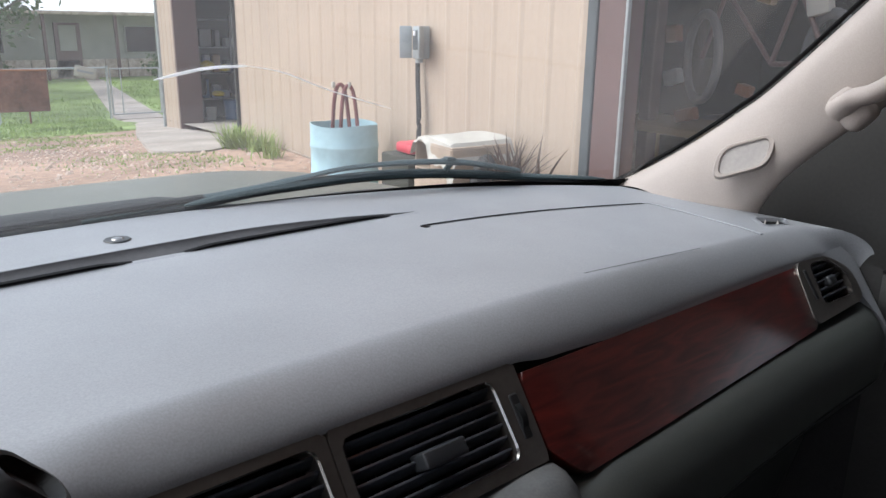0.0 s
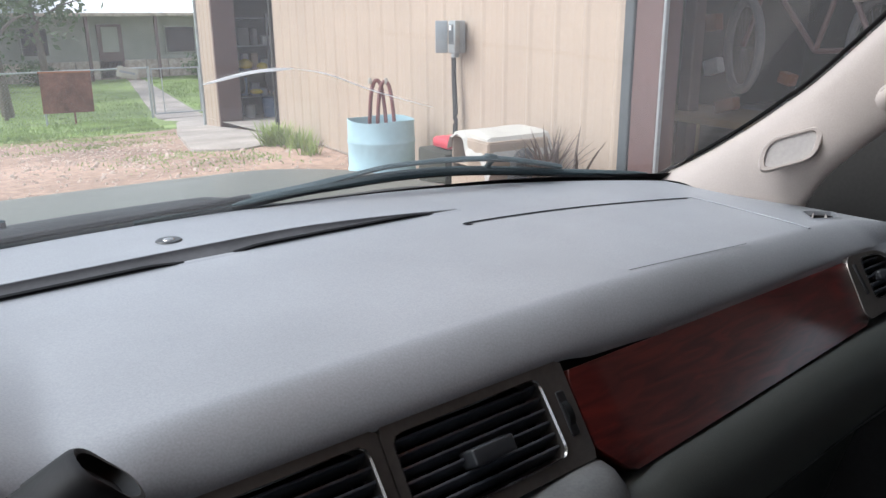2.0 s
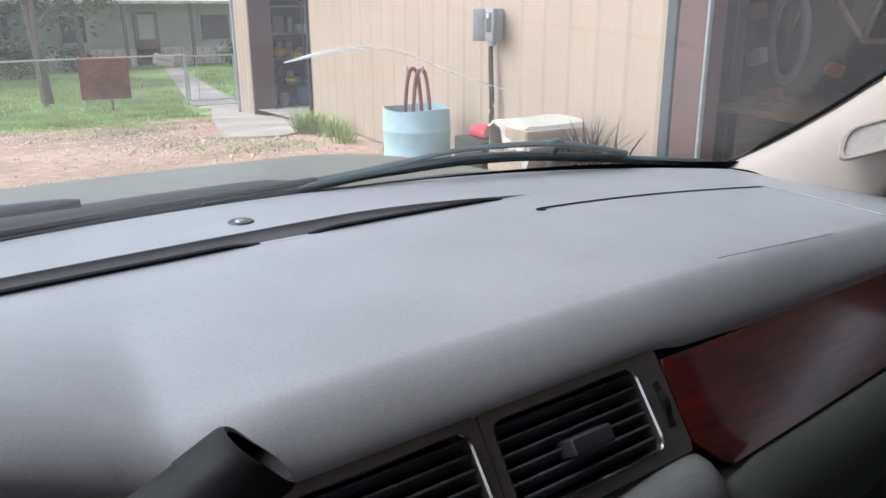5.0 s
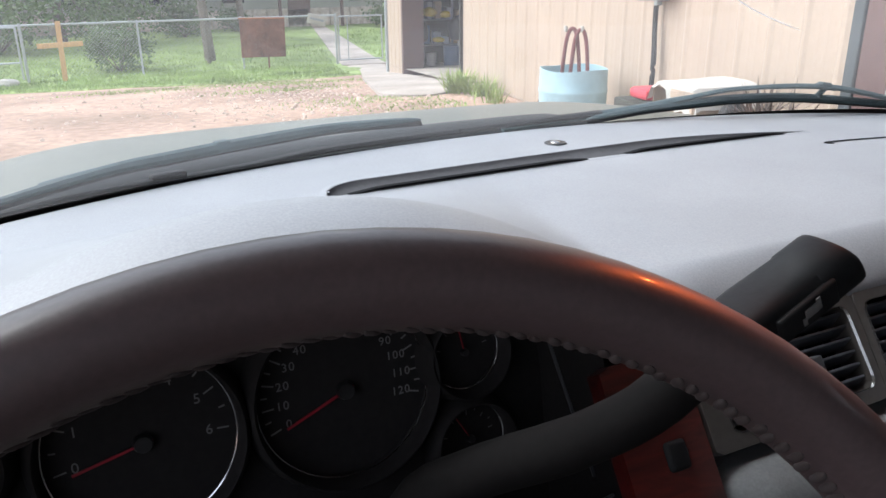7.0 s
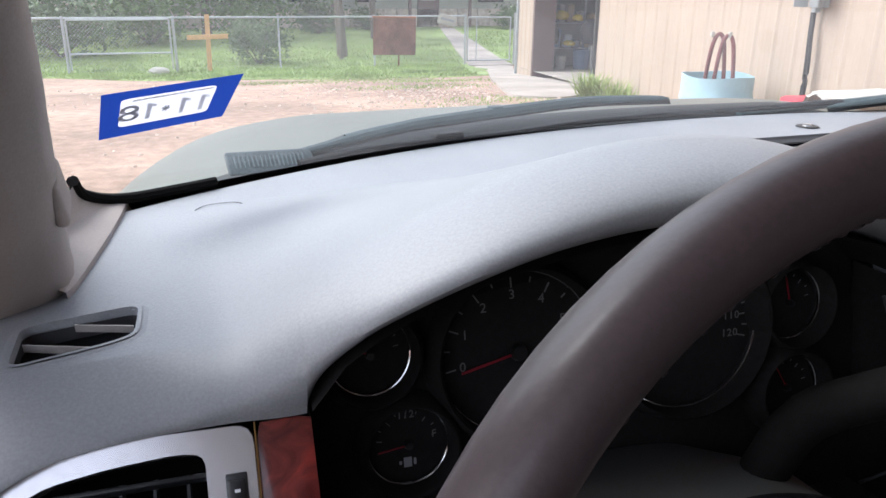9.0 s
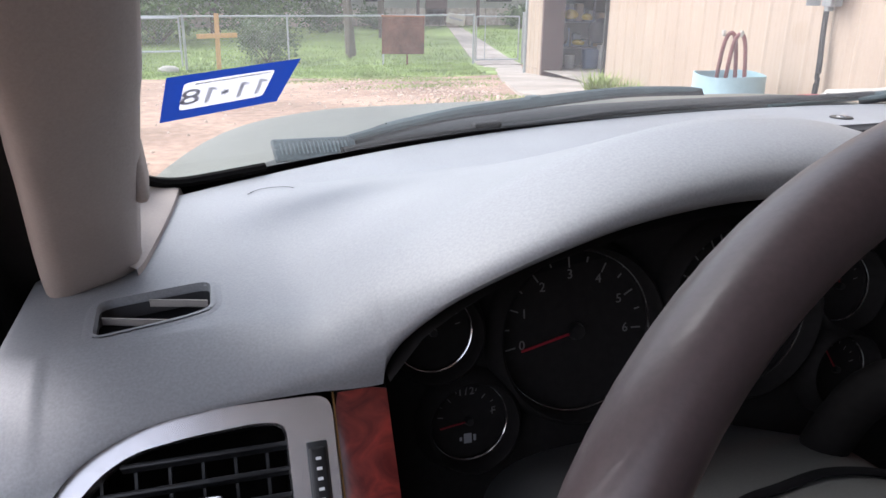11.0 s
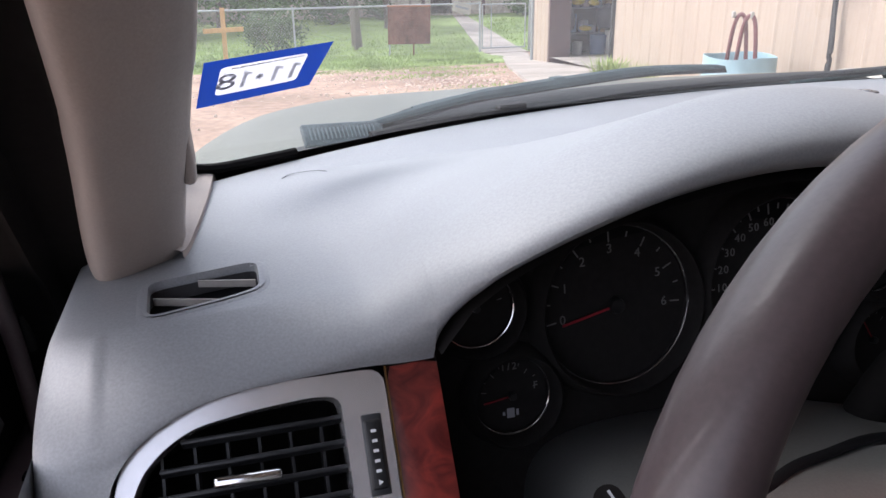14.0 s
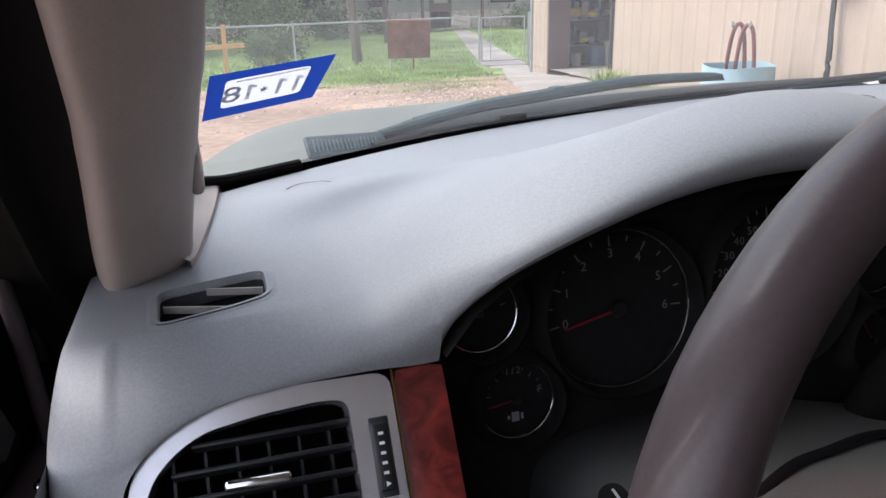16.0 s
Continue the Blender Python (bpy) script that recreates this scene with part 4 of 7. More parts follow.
def build_sticker():
    st = thing("registration_sticker", "blue-bordered windscreen sticker read from behind", "sticker")
    corners = [(-0.7150, 1.3363), (-0.6250, 1.3438), (-0.6415, 1.3095), (-0.7245, 1.3013)]

    def at(s, t, d):
        top = Vector(corners[0]).lerp(Vector(corners[1]), s)
        low = Vector(corners[3]).lerp(Vector(corners[2]), s)
        p = top.lerp(low, t)
        return Vector((p.x, glass_y(p.x, p.y) - d, p.y))
    s0, s1, t0, t1 = 0.135, 0.83, 0.17, 0.79
    n = 20
    edge = [(i / n, 0) for i in range(n)] + [(1, i / n) for i in range(n)] + [(1 - i / n, 1) for i in range(n)] + [(0, 1 - i / n) for i in range(n)]

    def eased(a, b):
        u, v = 2 * a - 1, 2 * b - 1
        q = (abs(u) ** 14 + abs(v) ** 14) ** (1 / 14)
        return 0.5 + u / q / 2, 0.5 + v / q / 2
    rim = [eased(a, b) for a, b in edge]
    rows = [[at(a, b, 0.0034) for a, b in edge], [at(s0 + (s1 - s0) * a, t0 + (t1 - t0) * b, 0.0034) for a, b in rim]]
    mesh("blue_border", *loft(rows, True), PAPER_BLUE, st, smooth=False)
    rows = [[at(s0 + (s1 - s0) * i / 8, t0 + (t1 - t0) * j / 4, 0.0030) for i in range(9)] for j in range(5)]
    mesh("white_panel", *loft(rows), PAPER_WHITE, st)
    # mirrored digits, as the print faces outwards
    a, b, c = at(0.16, 0.5, 0.0042), at(0.80, 0.5, 0.0042), at(0.48, 0.2, 0.0042)
    ex = (a - b).normalized()
    ey = (c - (a + b) / 2).normalized()
    ez = ex.cross(ey).normalized()
    for s, body in ((0.755, "1"), (0.605, "1"), (0.350, "1"), (0.205, "8")):
        o = at(s, 0.52, 0.0042)
        m = Matrix.Translation(o) @ Matrix((ex, ey, ez)).transposed().to_4x4()
        if body == "8":
            text_mesh("digit", body, 0.0235, m @ Matrix.Diagonal((1.35, 1.0, 0.4, 1)), DIGIT_GREY, st, 0.0002)
            continue
        glyph = [(0.11, -0.5), (0.11, 0.5), (-0.03, 0.5), (-0.30, 0.37), (-0.30, 0.23), (-0.09, 0.29), (-0.09, -0.5)]
        mesh("digit", [m @ Vector((x * 0.0165, y * 0.0165, 0)) for x, y in glyph], [tuple(range(7))], DIGIT_GREY, st, smooth=False)
    o = at(0.475, 0.52, 0.0042)
    m = Matrix.Translation(o) @ Matrix((ex, ey, ez)).transposed().to_4x4()
    for turn in (15, 75, 135):
        part("star_mark", rounded(0.0062, 0.0011, 0.0003, 0, m @ Matrix.Rotation(radians(turn), 4, "Z")), DIGIT_GREY, st, smooth=False)
    m.translation = at(0.5, 0.225, 0.0042)
    for k in range(9):
        part("print_line", rounded(0.0052, 0.0009, 0.0003, 0, m @ Matrix.Translation((-0.026 + 0.0062 * k, 0.0, 0))), DIGIT_GREY, st, smooth=False)


build_sticker()


def pillar(name, sections, label):
    p = tagged(new(name), label, "pillar", kind="structure")
    rows = []
    for sec in spline_rows(sections, 28):
        rows.append(spline(sec, 22))
    mesh("pillar_cover", *loft(rows), PILLAR, p)
    return p


def spline_rows(sections, n):
    """Smooth interpolation of whole sections."""
    cols = [spline([s[k] for s in sections], n) for k in range(len(sections[0]))]
    return [[c[i] for c in cols] for i in range(n)]


def build_pillars():
    left = pillar("pillar_left", [
        [(-0.799, 0.721, 1.17), (-0.788, 0.681, 1.18), (-0.767, 0.679, 1.19), (-0.741, 0.715, 1.19), (-0.757, 0.79, 1.20), (-0.80, 0.87, 1.19)],
        [(-0.795, 0.666, 1.235), (-0.784, 0.633, 1.236), (-0.764, 0.628, 1.240), (-0.7363, 0.660, 1.243), (-0.757, 0.745, 1.26), (-0.795, 0.81, 1.26)],
        [(-0.7775, 0.573, 1.32), (-0.7665, 0.539, 1.325), (-0.751, 0.533, 1.33), (-0.7190, 0.563, 1.34), (-0.742, 0.65, 1.345), (-0.785, 0.73, 1.35)],
        [(-0.7675, 0.497, 1.39), (-0.7565, 0.463, 1.395), (-0.735, 0.466, 1.40), (-0.7065, 0.492, 1.41), (-0.729, 0.575, 1.42), (-0.77, 0.65, 1.42)],
        [(-0.729, 0.111, 1.74), (-0.714, 0.071, 1.75), (-0.685, 0.081, 1.77), (-0.655, 0.131, 1.79), (-0.675, 0.211, 1.80), (-0.715, 0.271, 1.80)]],
        "beige moulded cover of the windscreen pillar")
    # black seal that closes the gap between the cover and the door
    rows = []
    for q in spline([(-0.787, 0.781, 0.95), (-0.787, 0.726, 1.17), (-0.784, 0.671, 1.235), (-0.7735, 0.576, 1.32), (-0.7635, 0.501, 1.39), (-0.721, 0.116, 1.74)], 24):
        rows.append([q, q + Vector((-0.030, -0.002, 0)), q + Vector((-0.034, -0.010, 0)), q + Vector((-0.040, -0.012, 0)), q + Vector((-0.046, -0.006, 0)), q + Vector((-0.080 - 0.07 * step(1.22, 1.16, q.z), -0.010, 0))])
    mesh("door_seal", *loft(rows), SEAL, left, label="ribbed black door seal")
    # flat flange beside the windscreen, at the foot
    edge = spline([(-0.7385, 0.648, 1.236), (-0.734, 0.670, 1.236), (-0.7235, 0.77, 1.2365), (-0.7190, 0.845, 1.238)], 12)
    rows = [[(-0.752, p.y, p.z + 0.006), p + Vector((-0.003, 0, 0.0015)), p, p + Vector((0.001, 0, -0.012))] for p in edge]
    mesh("foot_flange", *loft(rows), PILLAR, left)
    line = spline([(-0.7485, 0.783, 1.2685), (-0.7474, 0.797, 1.2564), (-0.741, 0.8085, 1.2488), (-0.729, 0.8215, 1.2430), (-0.713, 0.8305, 1.2408), (-0.687, 0.8405, 1.2415), (-0.65, 0.853, 1.2435)], 40)
    mesh("glass_seal", *tube(line, 0.0045, 8), SEAL, left)
    fill = [[p + Vector((0.0, -0.002, -0.003)), p + Vector((-0.006, -0.05, -0.012)), Vector((-0.752, 0.70, 1.240))] for p in line[0:24]]
    mesh("foot_corner", *loft(fill), PILLAR, left)
    part("pillar_clip", rounded(0.008, 0.022, 0.036, 0.0038, pose(-0.7270, 0.606, 1.306, 40, 0, 0)), PILLAR, left, "taupe clip on the pillar cover")
    right = pillar("pillar_right", [
        [(0.735, 0.665, 1.19), (0.706, 0.635, 1.20), (0.690, 0.66, 1.21), (0.682, 0.73, 1.225), (0.692, 0.80, 1.235), (0.718, 0.865, 1.225)],
        [(0.732, 0.635, 1.262), (0.703, 0.602, 1.268), (0.683, 0.615, 1.275), (0.676, 0.66, 1.285), (0.688, 0.72, 1.292), (0.716, 0.765, 1.285)],
        [(0.727, 0.575, 1.330), (0.698, 0.540, 1.332), (0.680, 0.55, 1.338), (0.674, 0.59, 1.352), (0.684, 0.635, 1.358), (0.708, 0.672, 1.350)],
        [(0.715, 0.490, 1.400), (0.687, 0.458, 1.402), (0.668, 0.465, 1.410), (0.660, 0.50, 1.432), (0.667, 0.54, 1.442), (0.690, 0.572, 1.435)],
        [(0.67, 0.09, 1.74), (0.64, 0.06, 1.745), (0.62, 0.07, 1.76), (0.605, 0.12, 1.79), (0.61, 0.17, 1.80), (0.64, 0.21, 1.80)]],
        "beige moulded cover of the windscreen pillar")
    line = [(0.718, 0.868, 1.228), (0.716, 0.770, 1.288), (0.708, 0.676, 1.354), (0.690, 0.576, 1.439), (0.64, 0.214, 1.804)]
    mesh("glass_seal", *tube(spline(line, 40), 0.0028, 8), SEAL, right)
    # oval airbag badge
    m = Matrix.Translation((0.662, 0.628, 1.306)) @ look((0, 0, 0), (0.88, 0.38, -0.28)).to_3x3().to_4x4() @ Matrix.Rotation(radians(26), 4, "Z")
    loop = smooth_loop([(-0.047, -0.015), (0.024, -0.021), (0.047, 0.015), (-0.024, 0.021)], 48, 0.018)
    rows = [[m @ Vector((p[0] * s, p[1] * s, h)) for p in loop] for s, h in ((1.0, -0.012), (1.0, 0.003), (0.95, 0.0052), (0.82, 0.005), (0.78, 0.002))]
    badge = mesh("badge_frame", *loft(rows, True), PILLAR, right, label="raised beige badge frame")
    verts = [m @ Vector((p[0] * 0.79, p[1] * 0.79, 0.0025)) for p in loop]
    mesh("badge_face", verts, [tuple(range(len(verts)))], PILLAR_DARK, badge, smooth=False)
    # grab handle
    h = thing("grab_handle", "beige grab handle on the windscreen pillar", "handle")
    pts = spline([(0.672, 0.525, 1.372), (0.652, 0.505, 1.387), (0.640, 0.47, 1.402), (0.620, 0.37, 1.48), (0.60, 0.25, 1.585), (0.61, 0.20, 1.64)], 24)
    mesh("handle_bar", *tube(pts, [0.018, 0.0165, 0.015] + [0.013] * 21, 14, 0.8), PILLAR, h)
    bm = rounded(0.03, 0.05, 0.04, 0.012, pose(0.677, 0.515, 1.375, 42, 0, 0))
    part("handle_foot", bm, PILLAR, h)


build_pillars()


# ---- the rest of the cabin, which closes it round the camera ----
def build_cabin():
    roof = tagged(new("ceiling"), "grey cloth headliner", "headliner", kind="structure")
    rows = []
    for i in range(13):
        y = 0.33 - 3.2 * i / 12
        rows.append([(x, y - 0.3 * (x * x), 1.86 - 0.10 * (abs(x) / 0.75) ** 3) for x in [-0.75 + 1.46 * k / 16 for k in range(17)]])
    mesh("headliner", *loft(rows), HEADLINER, roof)
    # added out of view: hangs forward to cut the light on the brow
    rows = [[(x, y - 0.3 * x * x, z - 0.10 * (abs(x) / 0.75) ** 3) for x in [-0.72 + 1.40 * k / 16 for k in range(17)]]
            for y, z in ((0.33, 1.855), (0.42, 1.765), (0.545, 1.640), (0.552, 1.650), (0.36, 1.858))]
    mesh("shade_header", *loft(rows), HEADLINER, roof, label="added unseen padding that shades the dashboard brow")
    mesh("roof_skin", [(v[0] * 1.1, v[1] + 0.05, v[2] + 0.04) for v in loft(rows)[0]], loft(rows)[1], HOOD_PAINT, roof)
    # right door, shut
    x = 0.80
    d = tagged(new("door_right"), "dark front door with a fixed black corner panel, shut", "car door", kind="structure")
    rows = [[(x, y, 1.16), (x - 0.03, y, 1.10), (x - 0.035, y, 0.9), (x - 0.02, y, 0.45)] for y in (0.85, 0.5, 0.0, -0.6, -2.6)]
    mesh("door_panel", *loft(rows), HUB, d)
    mesh("door_skin", [(x + 0.08, 0.9, 1.16), (x + 0.08, -2.9, 1.16), (x + 0.10, -2.9, 0.3), (x + 0.10, 0.9, 0.3)], [(0, 1, 2, 3)], HOOD_PAINT, d)
    mesh("door_top", [(x, 0.9, 1.162), (x, -2.9, 1.162), (x + 0.08, -2.9, 1.162), (x + 0.08, 0.9, 1.162)], [(0, 1, 2, 3)], RUBBER, d)
    pts = [(0.90, 1.0), (0.36, 1.0), (0.30, 1.50), (0.42, 1.50), (0.66, 1.28), (0.90, 1.15)]
    mesh("corner_panel", [(x + 0.015, y, z) for y, z in pts], [tuple(range(len(pts)))], HUB, d, smooth=False)
    mesh("window_frame", *tube([(x + 0.012, 0.36, 1.16), (x - 0.02, 0.30, 1.46), (x - 0.09, 0.06, 1.76), (x - 0.10, -0.9, 1.80)], 0.028, 8), BLACK_SOFT, d)
    mesh("centre_post", *tube([(x, -0.62, 1.15), (x - 0.10, -0.70, 1.80)], 0.06, 10), PILLAR, d)
    mesh("side_pane", [(x + 0.05, 0.40, 1.15), (x - 0.06, 0.1, 1.80), (x - 0.06, -0.66, 1.80), (x + 0.05, -0.66, 1.15)], [(0, 1, 2, 3)], SIDE_GLASS, d)
    mesh("rear_pane", [(x + 0.05, -0.66, 1.15), (x - 0.06, -0.66, 1.80), (x - 0.06, -2.7, 1.80), (x + 0.05, -2.7, 1.15)], [(0, 1, 2, 3)], PRIVACY_GLASS, d)
    # left side: both doors shut, the driver's window wound down
    x = -0.86
    r = tagged(new("door_rear"), "dark rear door, shut", "car door", kind="structure")
    rows = [[(x, y, 1.12), (x + 0.03, y, 1.06), (x + 0.035, y, 0.9), (x + 0.02, y, 0.45)] for y in (-0.70, -1.2, -2.6)]
    mesh("door_panel", *loft(rows), SEAL, r)
    mesh("door_skin", [(x - 0.08, -0.64, 1.12), (x - 0.08, -2.9, 1.12), (x - 0.10, -2.9, 0.3), (x - 0.10, -0.64, 0.3)], [(0, 1, 2, 3)], HOOD_PAINT, r)
    mesh("centre_post", *tube([(x, -0.62, 0.45), (x, -0.64, 1.12), (x + 0.10, -0.70, 1.80)], 0.055, 10), PILLAR, r)
    mesh("rear_pane", [(x - 0.05, -0.66, 1.10), (x + 0.06, -0.66, 1.80), (x + 0.06, -2.7, 1.80), (x - 0.05, -2.7, 1.10)], [(0, 1, 2, 3)], PRIVACY_GLASS, r)
    part("door_sill", rounded(0.12, 1.4, 0.14, 0.03, pose(x, 0.06, 0.42)), BLACK_SOFT, r)
    d = tagged(new("door_left"), "dark front door, shut, with its window wound down", "car door", kind="structure")
    rows = [[(x - 0.075, y, 1.115), (x, y, 1.12), (x + 0.02, y, 1.10), (x + 0.03, y, 1.03), (x + 0.022, y, 0.9), (x + 0.02, y, 0.45)] for y in (0.60, 0.3, 0.0, -0.3, -0.62)]
    mesh("door_panel", *loft(rows), BLACK_SOFT, d)
    mesh("door_skin", [(x - 0.08, 0.9, 1.115), (x - 0.08, -0.63, 1.115), (x - 0.10, -0.63, 0.3), (x - 0.10, 0.9, 0.3)], [(0, 1, 2, 3)], HOOD_PAINT, d)
    part("armrest", rounded(0.07, 0.55, 0.06, 0.025, pose(x + 0.045, -0.1, 0.88)), LEATHER, d)
    mesh("window_frame", *tube([(x - 0.02, 0.66, 1.13), (x, 0.50, 1.30), (x + 0.075, 0.12, 1.74), (x + 0.10, -0.2, 1.79), (x + 0.10, -0.62, 1.79)], 0.022, 8), BLACK_SOFT, d)
    for line, rad, mat in (([(-0.846, 0.69, 1.30), (-0.848, 0.70, 1.24), (-0.85, 0.715, 1.194), (-0.85, 0.725, 1.15)], 0.0035, BLACK_SOFT),
                           ([(-0.85, 0.655, 1.28), (-0.85, 0.672, 1.23), (-0.85, 0.69, 1.17), (-0.85, 0.70, 1.10)], 0.006, LEATHER),
                           ([(-0.835, 0.80, 1.42), (-0.835, 0.80, 1.30), (-0.835, 0.80, 1.15), (-0.835, 0.80, 1.0)], 0.012, SEAL)):
        mesh("door_seal", *tube(spline(line, 24), rad, 10), mat, d)
    pts = [(0.95, 0.45), (0.60, 0.45), (0.615, 1.17), (0.70, 1.22), (0.95, 1.22)]
    mesh("hinge_panel", [(-0.868, y, z) for y, z in pts], [tuple(range(len(pts)))], SEAL, d, smooth=False)
    part("hinge_ledge", rounded(0.05, 0.16, 0.03, 0.01, pose(-0.845, 0.66, 1.085, -6, 0, 0)), LEATHER, d, "dark brown ledge at the door hinge")
    part("hinge_bolt", rounded(0.010, 0.012, 0.010, 0.004, pose(-0.842, 0.635, 1.106, -6, 0, 0)), CHROME, d)
    # unseen rear-view mirror; its amber lamp is added for orange glints on the wheel
    rv = thing("rear_view_mirror", "black rear-view mirror with an added amber lamp", "mirror")
    m = Matrix.Translation((0.02, 0.50, 1.640)) @ Matrix.Rotation(radians(-14), 4, "Z") @ Matrix.Rotation(radians(-8), 4, "X")
    part("mirror_shell", rounded(0.25, 0.028, 0.068, 0.012, m), BLACK, rv)
    part("mirror_glass", rounded(0.235, 0.002, 0.056, 0.0005, m @ Matrix.Translation((0, -0.0145, 0))), CHROME, rv, "silvered mirror glass")
    mesh("mirror_stem", *tube([m @ Vector((0, 0.012, 0.01)), (0.02, 0.535, 1.665)], 0.009, 12), BLACK, rv)
    part("map_lamp", rounded(0.026, 0.016, 0.003, 0.001, m @ Matrix.Translation((0.06, 0.0, -0.0345))), LAMP_GLOW, rv, "glowing amber lamp lens")
    lamp = new("map_light", bpy.data.lights.new("map_light", "SPOT"))
    lamp.data.energy, lamp.data.shadow_soft_size, lamp.data.color = 1.5, 0.008, (1.0, 0.16, 0.03)
    lamp.data.spot_size, lamp.data.spot_blend = radians(22), 0.5
    lamp.matrix_world = look(m @ Vector((0.06, 0.0, -0.050)), (-0.40, 0.36, 1.27))
    fl = tagged(new("floor"), "dark carpeted cabin floor", "floor", kind="structure")
    mesh("carpet", [(-0.9, 1.2, 0.45), (0.9, 1.2, 0.45), (0.9, -3, 0.45), (-0.9, -3, 0.45)], [(0, 1, 2, 3)], BLACK_SOFT, fl)
    bulk = tagged(new("wall_front"), "black bulkhead under the dashboard", "bulkhead", kind="structure")
    rows = [[(x, 1.05 - 0.33 * x * x, 1.20), (x, 1.05 - 0.33 * x * x, 0.45)] for x in [-0.9 + 1.8 * k / 12 for k in range(13)]]
    mesh("bulkhead", *loft(rows), BLACK_SOFT, bulk)
    # plain wall added out of view, keeps rear light off the dashboard
    back = tagged(new("wall_back"), "added unseen partition that blocks light from the rear", "partition", kind="structure")
    part("partition", rounded(1.60, 0.04, 1.36, 0.01, pose(-0.03, -0.45, 1.13)), CONSOLE, back)
    tail = tagged(new("tailgate"), "dark tailgate with a window", "tailgate", kind="structure")
    mesh("tailgate_panel", [(-0.9, -2.9, 0.45), (0.9, -2.9, 0.45), (0.9, -2.9, 1.25), (-0.9, -2.9, 1.25)], [(0, 1, 2, 3)], BLACK_SOFT, tail)
    mesh("tailgate_pane", [(-0.8, -2.9, 1.25), (0.8, -2.9, 1.25), (0.7, -2.8, 1.8), (-0.7, -2.8, 1.8)], [(0, 1, 2, 3)], PRIVACY_GLASS, tail)


build_cabin()


def hood_z(x, y):
    """Height of the engine hood, falling to the front and the sides."""
    z = 1.185 - 0.06 * ((y - 1.1) / 1.0) - 0.09 * max(0, (y - 1.55) / 0.55) ** 2
    z += 0.012 * step(0.62, 0.45, abs(x)) - 0.14 * max(0, (abs(x) - 0.56) / 0.3) ** 2
    return z


METAL_RIB = material("grey_rib", (0.13, 0.17, 0.18), 0.5)
PLATE_GREY = material("grey_plate", (0.062, 0.085, 0.093), 0.5, grain=0.2, grain_size=300, stain=0.2, stain_size=60)


